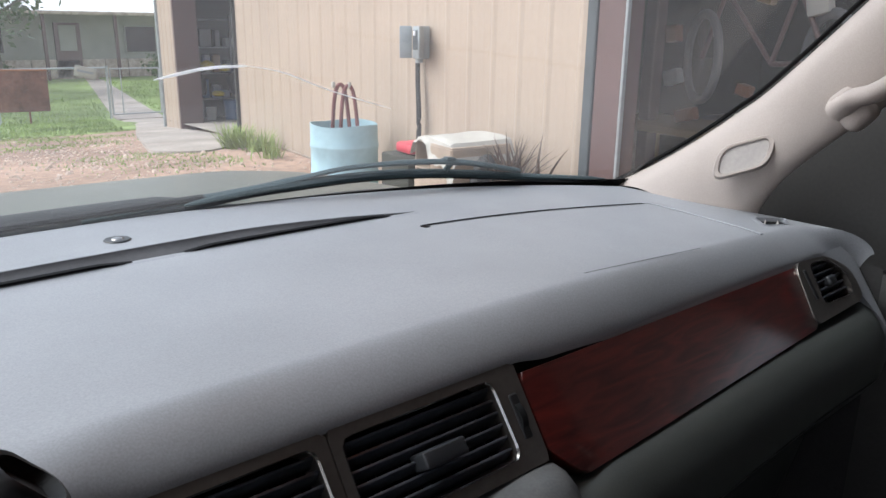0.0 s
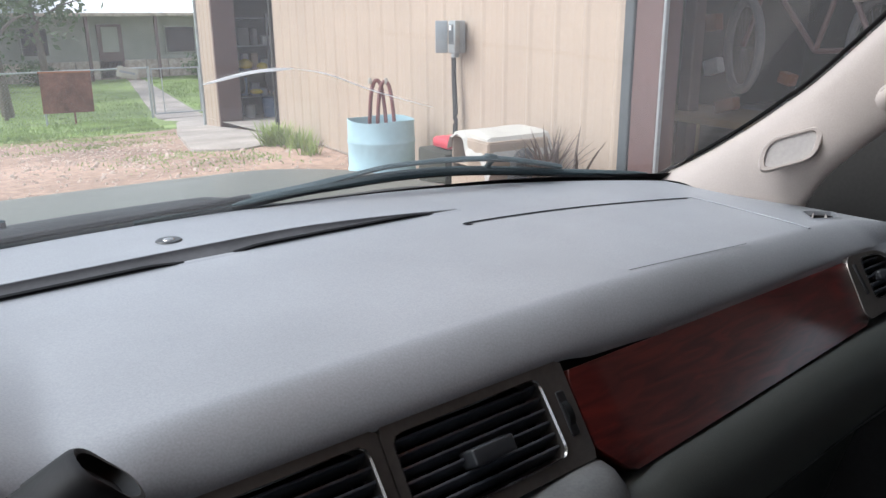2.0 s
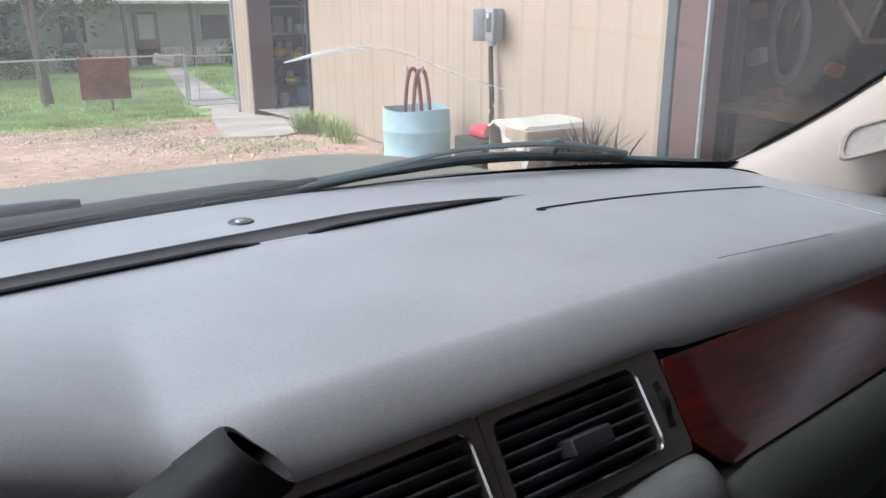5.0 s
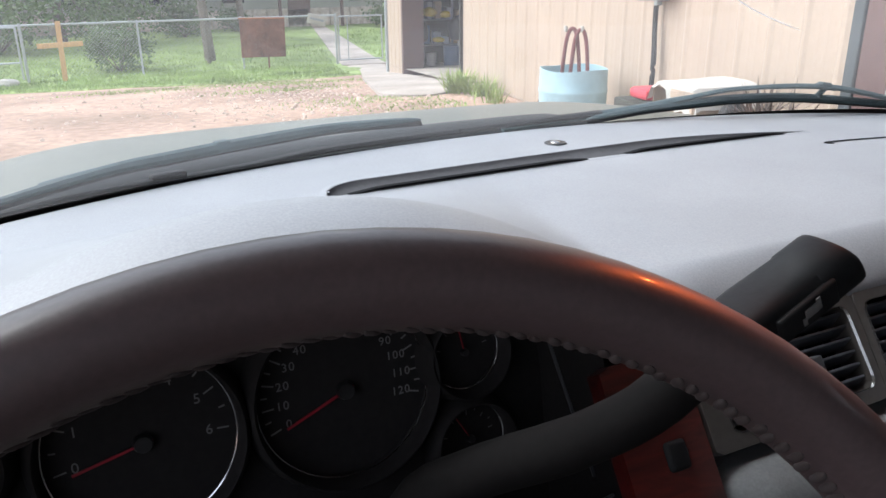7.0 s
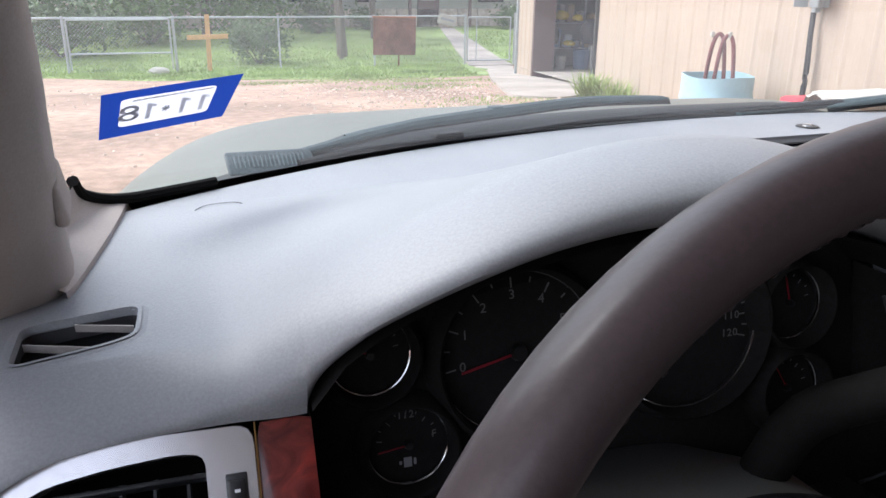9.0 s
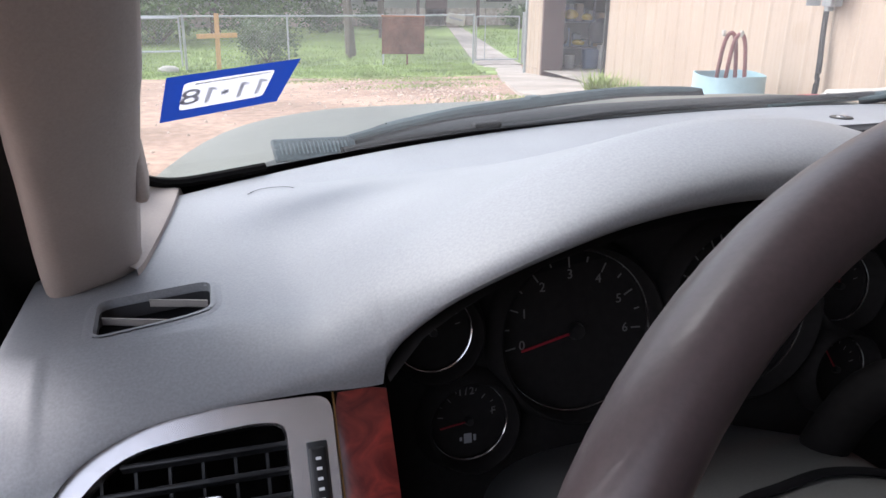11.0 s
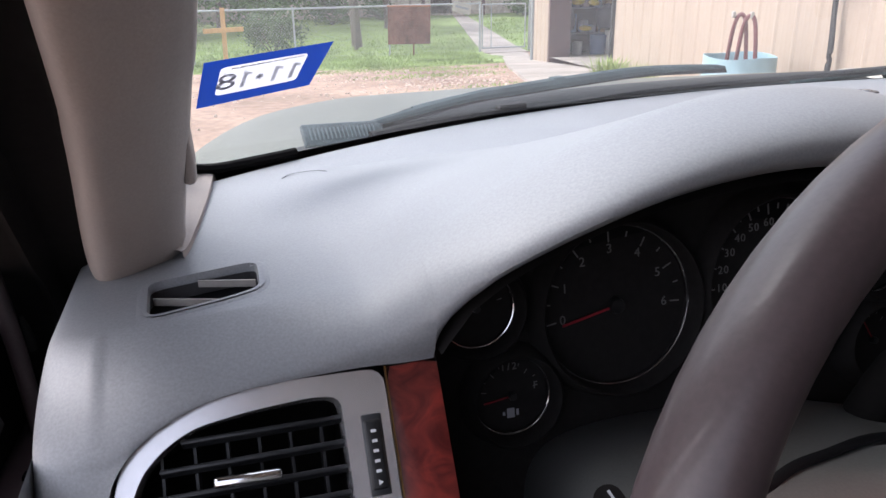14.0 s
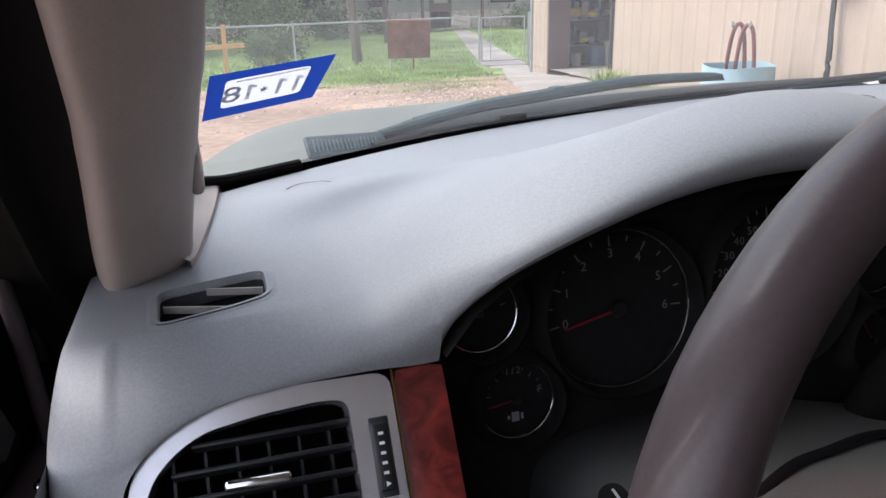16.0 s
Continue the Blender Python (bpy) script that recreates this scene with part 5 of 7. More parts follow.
def build_front():
    h = thing("engine_hood", "grey-green painted engine hood", "hood")
    rows = []
    for i in range(30):
        y = 1.20 + 0.95 * i / 29
        rows.append([(x, y - 0.12 * x * x, hood_z(x, y)) for x in [-0.90 + 1.8 * k / 48 for k in range(49)]])
    mesh("hood_skin", *loft(rows), HOOD_PAINT, h)
    nose = [[(x, 2.15 - 0.12 * x * x + d, hood_z(x, 2.15) - f) for x in [-0.9 + 1.8 * k / 48 for k in range(49)]] for d, f in ((0, 0), (0.03, 0.03), (0.05, 0.15), (0.05, 0.7))]
    mesh("nose", *loft(nose), HOOD_PAINT, h)
    for s in (-1, 1):
        rows = [[(s * 0.90, 1.10 + 1.05 * i / 10 - 0.1, hood_z(0.9, 1.10 + 1.05 * i / 10)), (s * 0.98, 1.10 + 1.05 * i / 10 - 0.1, 0.96), (s * 1.0, 1.10 + 1.05 * i / 10 - 0.1, 0.4)] for i in range(11)]
        mesh("fender", *loft(rows), HOOD_PAINT, h)
    c = thing("cowl_panel", "black plastic cowl under the wipers", "cowl")
    rows = []
    for k in range(49):
        x = -0.88 + 1.76 * k / 48
        g0 = glass_y(x, 1.215)
        up = step(-0.64, -0.50, x) * (1 - 0.75 * step(0.10, 0.24, x))
        rows.append([(x, g0 + 0.006, 1.224), (x, g0 + 0.016, 1.222 + 0.016 * up), (x, g0 + 0.04, 1.218 + 0.0275 * up), (x, g0 + 0.075, 1.212 + 0.034 * up), (x, g0 + 0.10, 1.205 + 0.033 * up), (x, 1.205 - 0.12 * x * x, hood_z(x, 1.2) + 0.006), (x, 1.21 - 0.12 * x * x, 1.08)])
    mesh("cowl_cover", *loft(rows), COWL, c)
    # two wipers: arm, a frame that bridges the blade, and the rubber blade
    def wiper(path, blade, label, thick, bridge):
        w = thing("wiper", label, "wiper", group="windscreen wipers")
        n = len(thick)
        arm_line = spline(path, n)
        mesh("arm", *tube(arm_line, thick, 10, 0.55), WIPER, w)
        spine = spline(blade, 30)
        mesh("blade_spine", *tube(spine, [0.0012 + 0.0056 * math.sin(math.pi * i / 29) ** 0.4 for i in range(30)], 8, 0.9), WIPER, w)
        rows = [[Vector(p) + Vector((0, -0.002, -0.001)), Vector(p) + Vector((0, -0.006, -0.006)), Vector(p) + Vector((0, -0.004, -0.006)), Vector(p) + Vector((0, 0.001, -0.001))] for p in spine]
        mesh("rubber_blade", *loft(rows, True), RUBBER, w)
        # clip that holds the blade, with raised cheeks
        a, b = arm_line[bridge], arm_line[bridge + 2]
        turn = (b - a).normalized()
        m = Matrix.Translation(a) @ Matrix.Rotation(math.atan2(turn.y, turn.x), 4, "Z") @ Matrix.Rotation(-math.asin(turn.z), 4, "Y")
        clip = part("arm_clip", rounded(0.034, 0.010, 0.008, 0.003, m), WIPER, w)
        part("clip_cheek", rounded(0.014, 0.012, 0.004, 0.0015, m @ Matrix.Translation((-0.004, 0, 0.004))), WIPER, clip)
        near = min(spine, key=lambda q: (q - a).length)
        mesh("clip_leg", *tube([a, near], [0.0042, 0.0036], 8), WIPER, clip)
        return w
    wiper([(-0.525, 0.936, 1.2585), (-0.48, 0.942, 1.2655), (-0.42, 0.950, 1.270), (-0.334, 0.966, 1.275)],
          [(-0.60, 0.920, 1.244), (-0.475, 0.935, 1.266), (-0.406, 0.948, 1.271), (-0.334, 0.965, 1.274), (-0.241, 0.978, 1.278), (-0.13, 0.993, 1.275)],
          "dark driver's windscreen wiper at rest", [0.0065] * 4 + [0.006] * 6 + [0.0045] * 10, 17)
    wiper([(0.0, 1.03, 1.246), (0.10, 1.006, 1.256), (0.189, 0.979, 1.267), (0.255, 0.955, 1.280), (0.296, 0.941, 1.2862), (0.371, 0.922, 1.2875), (0.436, 0.908, 1.2835), (0.483, 0.902, 1.2755), (0.543, 0.896, 1.2620)],
          [(0.10, 0.990, 1.256), (0.172, 0.9745, 1.2650), (0.2275, 0.963, 1.2685), (0.299, 0.946, 1.2725), (0.3766, 0.929, 1.2715), (0.461, 0.913, 1.2640), (0.551, 0.893, 1.2535), (0.688, 0.856, 1.2400)],
          "dark passenger's windscreen wiper with an arched frame at rest", [0.0085] * 8 + [0.0055] * 6 + [0.0065] * 4 + [0.0070] * 6, 17)
    bar = [(-0.575, 0.905, 1.243), (-0.52, 0.922, 1.246), (-0.44, 0.942, 1.249), (-0.392, 0.958, 1.247), (-0.333, 0.975, 1.247), (-0.253, 0.988, 1.252), (-0.176, 0.999, 1.253), (-0.09, 1.007, 1.254), (0.006, 1.007, 1.256), (0.125, 0.996, 1.261)]
    linkage = thing("wiper_linkage", "black wiper linkage bar at the foot of the glass", "wiper arm")
    mesh("link_bar", *tube(spline(bar, 40), [0.006] * 13 + [0.0075] * 27, 8, 0.55), RUBBER, linkage)
    part("link_joint", rounded(0.035, 0.012, 0.011, 0.003, pose(-0.415, 0.952, 1.250, 0, 0, 16)), RUBBER, linkage)
    plate_ = part("maker_plate", rounded(0.085, 0.006, 0.022, 0.002, pose(-0.60, 0.905, 1.246, -35, 4, 20)), PLATE_GREY, c, "grey plate with a row of fine ribs")
    for k in range(17):
        part("plate_rib", rounded(0.0012, 0.0015, 0.011, 0, pose(-0.60, 0.905, 1.246, -35, 4, 20) @ Matrix.Translation((-0.036 + 0.0042 * k, -0.0035, 0))), METAL_RIB, plate_, smooth=False)


build_front()

# ---- outdoors: materials ----
DIRT = material("pink_dirt_drive", (0.34, 0.238, 0.182), 0.95, grain=0.2, grain_size=9, stain=0.3, stain_size=0.6, bump=0.6, bump_size=25, spec=0.2)
LAWN = material("lawn_soil", (0.21, 0.275, 0.105), 0.95, grain=0.35, grain_size=12, stain=0.3, stain_size=0.8, spec=0.1)
BLADE = material("grass_blade", (0.25, 0.335, 0.12), 0.8, stain=0.4, stain_size=1.2, spec=0.2)
TUFT = material("tuft_blade", (0.25, 0.32, 0.10), 0.7, stain=0.35, stain_size=9, spec=0.3)
CONCRETE = material("concrete", (0.36, 0.32, 0.285), 0.9, grain=0.12, grain_size=40, stain=0.2, stain_size=1.3, bump=0.3, bump_size=60, spec=0.2)
SIDING = material("tan_metal_siding", (0.40, 0.318, 0.250), 0.5, grain=0.03, grain_size=30, stain=0.06, stain_size=1.2, random=0.015)
BROWN = material("brown_metal_trim", (0.115, 0.07, 0.065), 0.5, grain=0.08, grain_size=20, stain=0.1, stain_size=2)
# nearly black: much of the interior's gloom is put into this colour
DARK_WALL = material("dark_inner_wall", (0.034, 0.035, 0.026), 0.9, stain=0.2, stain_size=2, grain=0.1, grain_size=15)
GALVANISED = material("galvanised_steel", (0.42, 0.44, 0.45), 0.5, metal=0.6, grain=0.1, grain_size=30)
METER = material("grey_meter_box", (0.32, 0.35, 0.36), 0.5, metal=0.3, grain=0.08, stain=0.15)
JAMB = material("slate_grey_trim", (0.075, 0.085, 0.09), 0.6, grain=0.08, stain=0.1, spec=0.3)
BARREL = material("pale_blue_plastic", (0.33, 0.49, 0.55), 0.5, grain=0.05, grain_size=25, stain=0.18, stain_size=4)
MAROON = material("maroon_hose", (0.16, 0.05, 0.05), 0.5, grain=0.2, stain=0.2)
CLOTH = material("off_white_cloth", (0.44, 0.42, 0.38), 0.9, grain=0.06, grain_size=60, stain=0.1, stain_size=5, bump=0.4, bump_size=30)
CARDBOARD = material("brown_cardboard", (0.34, 0.27, 0.21), 0.85, grain=0.1, stain=0.2)
RED = material("red_plastic", (0.5, 0.05, 0.07), 0.45, grain=0.05)
RUST = material("rusty_sheet", (0.17, 0.07, 0.05), 0.8, grain=0.25, grain_size=14, stain=0.3, stain_size=3, bump=0.3, bump_size=30)
PINE = material("raw_pine", (0.58, 0.35, 0.17), 0.75, grain=0.15, grain_size=18, stretch=(8, 8, 1), stain=0.12)
BARK = material("bark", (0.13, 0.11, 0.09), 0.95, grain=0.3, grain_size=20, stretch=(4, 4, 1), bump=0.7, bump_size=18)
LEAF = material("leaf", (0.075, 0.115, 0.045), 0.6, grain=0.4, grain_size=3, stain=0.3, stain_size=0.7)
LEAF_LIGHT = material("light_leaf", (0.10, 0.16, 0.05), 0.6, grain=0.35, grain_size=3, stain=0.3, stain_size=0.9)
SPIKE = material("spiky_leaf", (0.10, 0.07, 0.055), 0.6, grain=0.2, stain=0.3, stain_size=10)
HOUSE_GREY = material("grey_house_siding", (0.29, 0.29, 0.25), 0.8, grain=0.08, stain=0.12, stain_size=1.0)
HOUSE_TAN = material("tan_stone_skirt", (0.44, 0.37, 0.31), 0.9, grain=0.2, grain_size=8, stain=0.2)
ROOFING = material("white_metal_roof", (0.85, 0.86, 0.87), 0.4, grain=0.03, stain=0.05)
PANE = material("dark_pane", (0.02, 0.025, 0.03), 0.1)
STONE = material("gravel_stone", (0.46, 0.37, 0.305), 0.9, grain=0.2, grain_size=6, stain=0.3, stain_size=2)


def ground_z(y):
    return -0.75 * step(7, 20, y)


def relief(x, y):
    return 0.03 * noise.noise((x * 0.35, y * 0.35, 3.1)) + 0.012 * noise.noise((x * 1.6, y * 1.6, 7.7))


def build_ground():
    xs = [-300, -120, -60, -40, -30] + [-24 + 0.5 * i for i in range(81)] + [20, 26, 40, 80, 300]
    ys = [-300, -100, -40, -20, -10] + [-5 + 0.5 * i for i in range(90)] + [42, 50, 70, 120, 400]
    rows = [[(x, y, ground_z(y) + (relief(x, y) if abs(x) < 60 and abs(y) < 60 else 0)) for x in xs] for y in ys]
    g = mesh("ground", *loft(rows), DIRT)
    tagged(g, "pinkish dirt drive with scattered gravel", "ground", kind="structure")


def lawn_edge(x):
    """Where the dirt ends and the grass begins."""
    return 14.55 + 0.055 * min(x - 4.2, 0) ** 2 * 0.9 + 0.3 * noise.noise((x * 0.8, 1.3, 0)) + 0.12 * noise.noise((x * 3.1, 4.3, 0))


def build_lawn():
    rows = []
    for i in range(60):
        t = (i / 59) ** 1.8
        row = []
        for k in range(140):
            x = -24 + 29.4 * k / 139
            e = lawn_edge(x)
            y = e + (44 - e) * t
            x += (k / 139) ** 8 * max(0, y - 18) * 0.245
            row.append((x, y, ground_z(y) + relief(x, y) + 0.002 + 0.03 * min(1, i / 2)))
        rows.append(row)
    right = [[(x, y, ground_z(y) + relief(x, y) + 0.03) for x in [6.60 + 0.205 * (y - 18.5) + 0.5 * k for k in range(24)]] for y in [18.3 + 1.0 * i for i in range(26)]]
    lawn = mesh("lawn", *loft(rows), LAWN)
    tagged(lawn, "green lawn beyond the drive", "lawn", kind="structure")
    v, f = loft(right)
    side = mesh("lawn_strip", v, f, LAWN)
    tagged(side, "green lawn beside the walkway", "lawn", kind="structure")
    rng = random.Random(5)
    verts, faces = [], []
    for _ in range(36000):
        if rng.random() < 0.85:
            x = rng.uniform(-7.5, 6.6)
            y = lawn_edge(x) + abs(rng.gauss(0, 5.0)) - 0.05
        else:
            y = rng.uniform(18.4, 30)
            x = 6.65 + 0.205 * (y - 18.5) + rng.uniform(0, 3.5)
        if y > 31 or (x > 5.0 + 0.4 * (y - 16) and y < 18.4) or (x > 5.2 and y < 18.4):
            continue
        if 5.35 + 0.245 * (y - 18) - 0.1 < x < 6.65 + 0.2 * (y - 18):
            continue
        h = rng.uniform(0.03, 0.085) * (1.5 if rng.random() < 0.06 else 1)
        a, lean = rng.uniform(0, 6.28), rng.uniform(-0.4, 0.4)
        z = ground_z(y) + relief(x, y) + 0.02
        w = rng.uniform(0.008, 0.02)
        n = len(verts)
        verts += [(x - w * math.cos(a), y - w * math.sin(a), z), (x + w * math.cos(a), y + w * math.sin(a), z), (x + lean * h, y + rng.uniform(-0.4, 0.4) * h, z + h)]
        faces.append((n, n + 1, n + 2))
    # thin tufts straying onto the dirt by the apron
    for _ in range(4200):
        cx, cy = rng.choice(((3.0, 12.9), (2.4, 11.6), (3.45, 8.2), (2.2, 14.0), (2.95, 9.2), (0.6, 13.9)))
        x, y = cx + rng.gauss(0, 0.6), cy + rng.gauss(0, 0.3)
        if x > 3.6 and y < 9:
            continue
        h, a, w = rng.uniform(0.012, 0.035), rng.uniform(0, 6.28), rng.uniform(0.006, 0.014)
        z = ground_z(y) + relief(x, y)
        n = len(verts)
        verts += [(x - w * math.cos(a), y - w * math.sin(a), z), (x + w * math.cos(a), y + w * math.sin(a), z), (x + rng.uniform(-0.5, 0.5) * h, y + rng.uniform(-0.5, 0.5) * h, z + h)]
        faces.append((n, n + 1, n + 2))
    tagged(mesh("grass", verts, faces, BLADE, smooth=False), "short green grass blades", "grass", kind="stuff")


def build_walk():
    """Concrete walkway from the workshop door through the gate to the house."""
    w = tagged(new("pavement"), "pale concrete walkway through the gate", "walkway", kind="structure")
    left = lambda y: 5.42 + 0.245 * (y - 18.1)
    right = lambda y: 6.62 + 0.205 * (y - 18.5)
    ys = [18.0 + 1.35 * i for i in range(11)]
    for a, b in zip(ys, ys[1:]):
        b -= 0.02
        z = lambda y: ground_z(y) + 0.045
        top = [(left(a), a, z(a)), (right(a), a, z(a)), (right(b), b, z(b)), (left(b), b, z(b))]
        low = [(p[0], p[1], p[2] - 0.12) for p in top]
        mesh("slab", top + low, [(0, 1, 2, 3), (0, 4, 5, 1), (1, 5, 6, 2), (2, 6, 7, 3), (3, 7, 4, 0)], CONCRETE, w, smooth=False)
    outline = smooth_loop([(5.42, 18.0), (5.2, 16.2), (3.9, 12.4), (3.0, 9.3), (3.55, 8.8), (4.40, 9.6), (5.2, 14.6), (6.5, 18.0)], 90, 0.5)
    top = [(p[0], p[1], ground_z(p[1]) + 0.035 + relief(p[0], p[1]) * 0.3) for p in outline]
    n = len(top)
    c = Vector((4.7, 13.2))
    rows = [[(c.x + (p[0] - c.x) * s, c.y + (p[1] - c.y) * s, ground_z(c.y + (p[1] - c.y) * s) + 0.035) for p in outline] for s in (1, 0.8, 0.6, 0.4, 0.2, 0.02)]
    rows = [[(p[0], p[1], p[2] - 0.15) for p in rows[0]]] + rows
    mesh("apron", *loft(rows, True), CONCRETE, w, smooth=False, label="worn concrete apron")


def build_gravel():
    rng = random.Random(11)
    verts, faces = [], []
    for _ in range(2200):
        if rng.random() < 0.6:
            x, y = rng.gauss(2.6, 1.1), rng.gauss(9.6, 1.6)
        else:
            x, y = rng.uniform(-7, 3.6), rng.uniform(4, 15)
        if y < 3.2 or x > 3.6 + 0.1 * y:
            continue
        r = rng.uniform(0.006, 0.024) * (1 if rng.random() < 0.93 else 1.7)
        z = ground_z(y) + relief(x, y) + r * 0.25
        n = len(verts)
        a = rng.uniform(0, 6.28)
        for k in range(6):
            t = a + 2 * math.pi * k / 6
            q = r * rng.uniform(0.75, 1.15)
            verts.append((x + q * math.cos(t), y + q * math.sin(t), z - r * 0.3))
        for k in range(3):
            t = a + 2 * math.pi * k / 3
            verts.append((x + r * 0.5 * math.cos(t), y + r * 0.5 * math.sin(t), z + r * rng.uniform(0.3, 0.6)))
        faces.append((n + 6, n + 7, n + 8))
        for k in range(3):
            faces += [(n + 2 * k, n + (2 * k + 1) % 6, n + 6 + k), (n + (2 * k + 1) % 6, n + (2 * k + 2) % 6, n + 6 + (k + 1) % 3),
                      (n + (2 * k + 1) % 6, n + 6 + (k + 1) % 3, n + 6 + k)]
    tagged(mesh("gravel", verts, faces, STONE, smooth=False), "loose pale gravel on the drive", "gravel", kind="stuff")


build_ground()
build_lawn()
build_walk()
build_gravel()


# ---- the metal workshop ----
def B(s, w, z):
    """A point by the workshop: s along its wall away from the vehicle, w out of the wall, z up."""
    return Vector((3.03 + 0.1464 * s - 0.9892 * w, 0.9892 * s + 0.1464 * w, z))


def bmat(s, w, z):
    return Matrix.Translation(B(s, w, z)) @ Matrix(((0.1464, -0.9892, 0, 0), (0.9892, 0.1464, 0, 0), (0, 0, 1, 0), (0, 0, 0, 1)))


def sheet(parent, s0, s1, z0, z1):
    """One ribbed sheet of metal siding."""
    prof = []
    s = s0
    while s < s1 - 1e-6:
        for d, w in ((0.0, 0.0), (0.045, 0.0), (0.07, 0.011), (0.09, 0.011), (0.115, 0.0), (0.19, 0.0), (0.20, 0.0015), (0.215, 0.0015), (0.225, 0.0), (0.26, 0.0), (0.27, 0.0015), (0.285, 0.0015), (0.295, 0.0)):
            if s + d <= s1:
                prof.append((s + d, w))
        s += 0.305
    prof.append((s1, 0.0))
    rows = [[B(a, w, z0) for a, w in prof], [B(a, w, z1) for a, w in prof]]
    return mesh("siding_sheet", *loft(rows), SIDING, parent, smooth=False)


def build_workshop():
    shop = thing("metal_workshop", "tan ribbed metal workshop with brown door trim", "building")
    s = 3.22
    while s < 10.08:
        e = min(s + 0.915, 10.08)
        sheet(shop, s, e, -0.6, 4.0)
        s = e
    sheet(shop, 13.32, 14.6, -0.9, 4.0)
    s = 10.08
    while s < 13.32:
        sheet(shop, s, min(s + 0.915, 13.32), 3.1, 4.0)
        s += 0.915
    s = -3.0
    while s < 3.22:
        sheet(shop, s, min(s + 0.915, 3.22), 3.4, 4.0)
        s += 0.915
    s = -10
    while s < -3.0:
        sheet(shop, s, min(s + 0.915, -3.0), -0.4, 4.0)
        s += 0.915
    # inner shell, end walls, roof
    def slab(name, pts, mat):
        return mesh(name, pts, [tuple(range(len(pts)))], mat, shop, smooth=False)
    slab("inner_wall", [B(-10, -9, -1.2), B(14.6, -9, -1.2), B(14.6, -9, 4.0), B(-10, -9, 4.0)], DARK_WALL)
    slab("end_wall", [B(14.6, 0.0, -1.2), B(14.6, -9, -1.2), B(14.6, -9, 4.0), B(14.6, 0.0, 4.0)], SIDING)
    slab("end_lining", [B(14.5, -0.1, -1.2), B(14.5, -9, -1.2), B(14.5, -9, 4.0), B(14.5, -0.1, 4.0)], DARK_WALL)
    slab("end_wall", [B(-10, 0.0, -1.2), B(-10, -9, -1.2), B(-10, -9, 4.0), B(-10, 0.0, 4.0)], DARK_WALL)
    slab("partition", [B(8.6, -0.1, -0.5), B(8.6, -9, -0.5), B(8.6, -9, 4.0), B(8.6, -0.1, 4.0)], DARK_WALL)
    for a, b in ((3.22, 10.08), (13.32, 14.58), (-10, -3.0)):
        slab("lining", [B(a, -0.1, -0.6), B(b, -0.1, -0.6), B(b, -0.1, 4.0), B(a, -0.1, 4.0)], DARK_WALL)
    slab("roof", [B(-10.2, 0.3, 4.0), B(14.8, 0.3, 4.0), B(14.8, -9.2, 4.6), B(-10.2, -9.2, 4.6)], ROOFING)
    slab("shop_floor", [B(-10, 0.02, 0.03), B(8.6, 0.02, 0.03), B(8.6, -9, 0.03), B(-10, -9, 0.03)], CONCRETE)
    slab("shop_floor", [B(8.6, 0.02, 0.0), B(14.55, 0.02, -0.28), B(14.55, -9, -0.28), B(8.6, -9, 0.0)], CONCRETE)
    # brown trim round the openings
    def bar(name, s0, s1, w0, w1, z0, z1, mat):
        m = bmat((s0 + s1) / 2, (w0 + w1) / 2, (z0 + z1) / 2)
        return part(name, rounded(s1 - s0, w1 - w0, z1 - z0, 0.006, m, 1), mat, shop)
    bar("garage_jamb", 3.14, 3.22, -0.05, 0.045, -0.4, 3.5, JAMB)
    bar("garage_jamb", 2.925, 3.14, -0.12, 0.03, -0.4, 3.5, BROWN)
    bar("door_track", 2.905, 2.925, 0.0, 0.035, -0.4, 3.5, GALVANISED)
    bar("garage_header", -3.0, 3.2, -0.2, 0.045, 3.35, 3.5, BROWN)
    bar("garage_jamb", -3.1, -2.95, -0.3, 0.045, -0.4, 3.5, BROWN)
    bar("door_jamb", 13.24, 13.34, -0.34, 0.05, -0.8, 3.2, BROWN)
    bar("door_jamb", 10.04, 10.10, -0.10, 0.05, -0.5, 3.2, BLACK_SOFT)
    bar("door_header", 10.04, 13.34, -0.3, 0.05, 3.0, 3.2, BROWN)
    bar("corner_trim", 14.56, 14.64, -0.04, 0.04, -1.0, 4.0, METER)
    # things kept inside
    def shelf(s, w, label, n, seed):
        sh = thing("storage_shelf", label, "shelf", group="workshop shelves")
        rng = random.Random(seed)
        for k in range(4):
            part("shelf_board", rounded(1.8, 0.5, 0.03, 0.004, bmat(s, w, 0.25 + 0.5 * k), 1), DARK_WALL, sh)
        for a in (-0.88, 0.88):
            for b in (-0.22, 0.22):
                part("shelf_post", rounded(0.04, 0.04, 2.0, 0.004, bmat(s + a, w + b, 0.9), 1), BROWN, sh)
        return sh
    shelf(12.4, -4.6, "dark wooden storage shelf in the workshop", 4, 1)
    shelf(10.2, -4.6, "dark wooden storage shelf in the workshop", 4, 2)
    shelf(1.6, -4.2, "dark wooden storage shelf in the workshop", 4, 3)
    shelf(-0.8, -4.4, "dark wooden storage shelf in the workshop", 4, 4)
    rng = random.Random(3)
    cols = [material("crate_" + n, c, 0.6, grain=0.15) for n, c in (("blue", (0.06, 0.11, 0.2)), ("tan", (0.32, 0.22, 0.13)), ("grey", (0.2, 0.2, 0.21)), ("orange", (0.17, 0.065, 0.028)), ("yellow", (0.5, 0.38, 0.04)))]
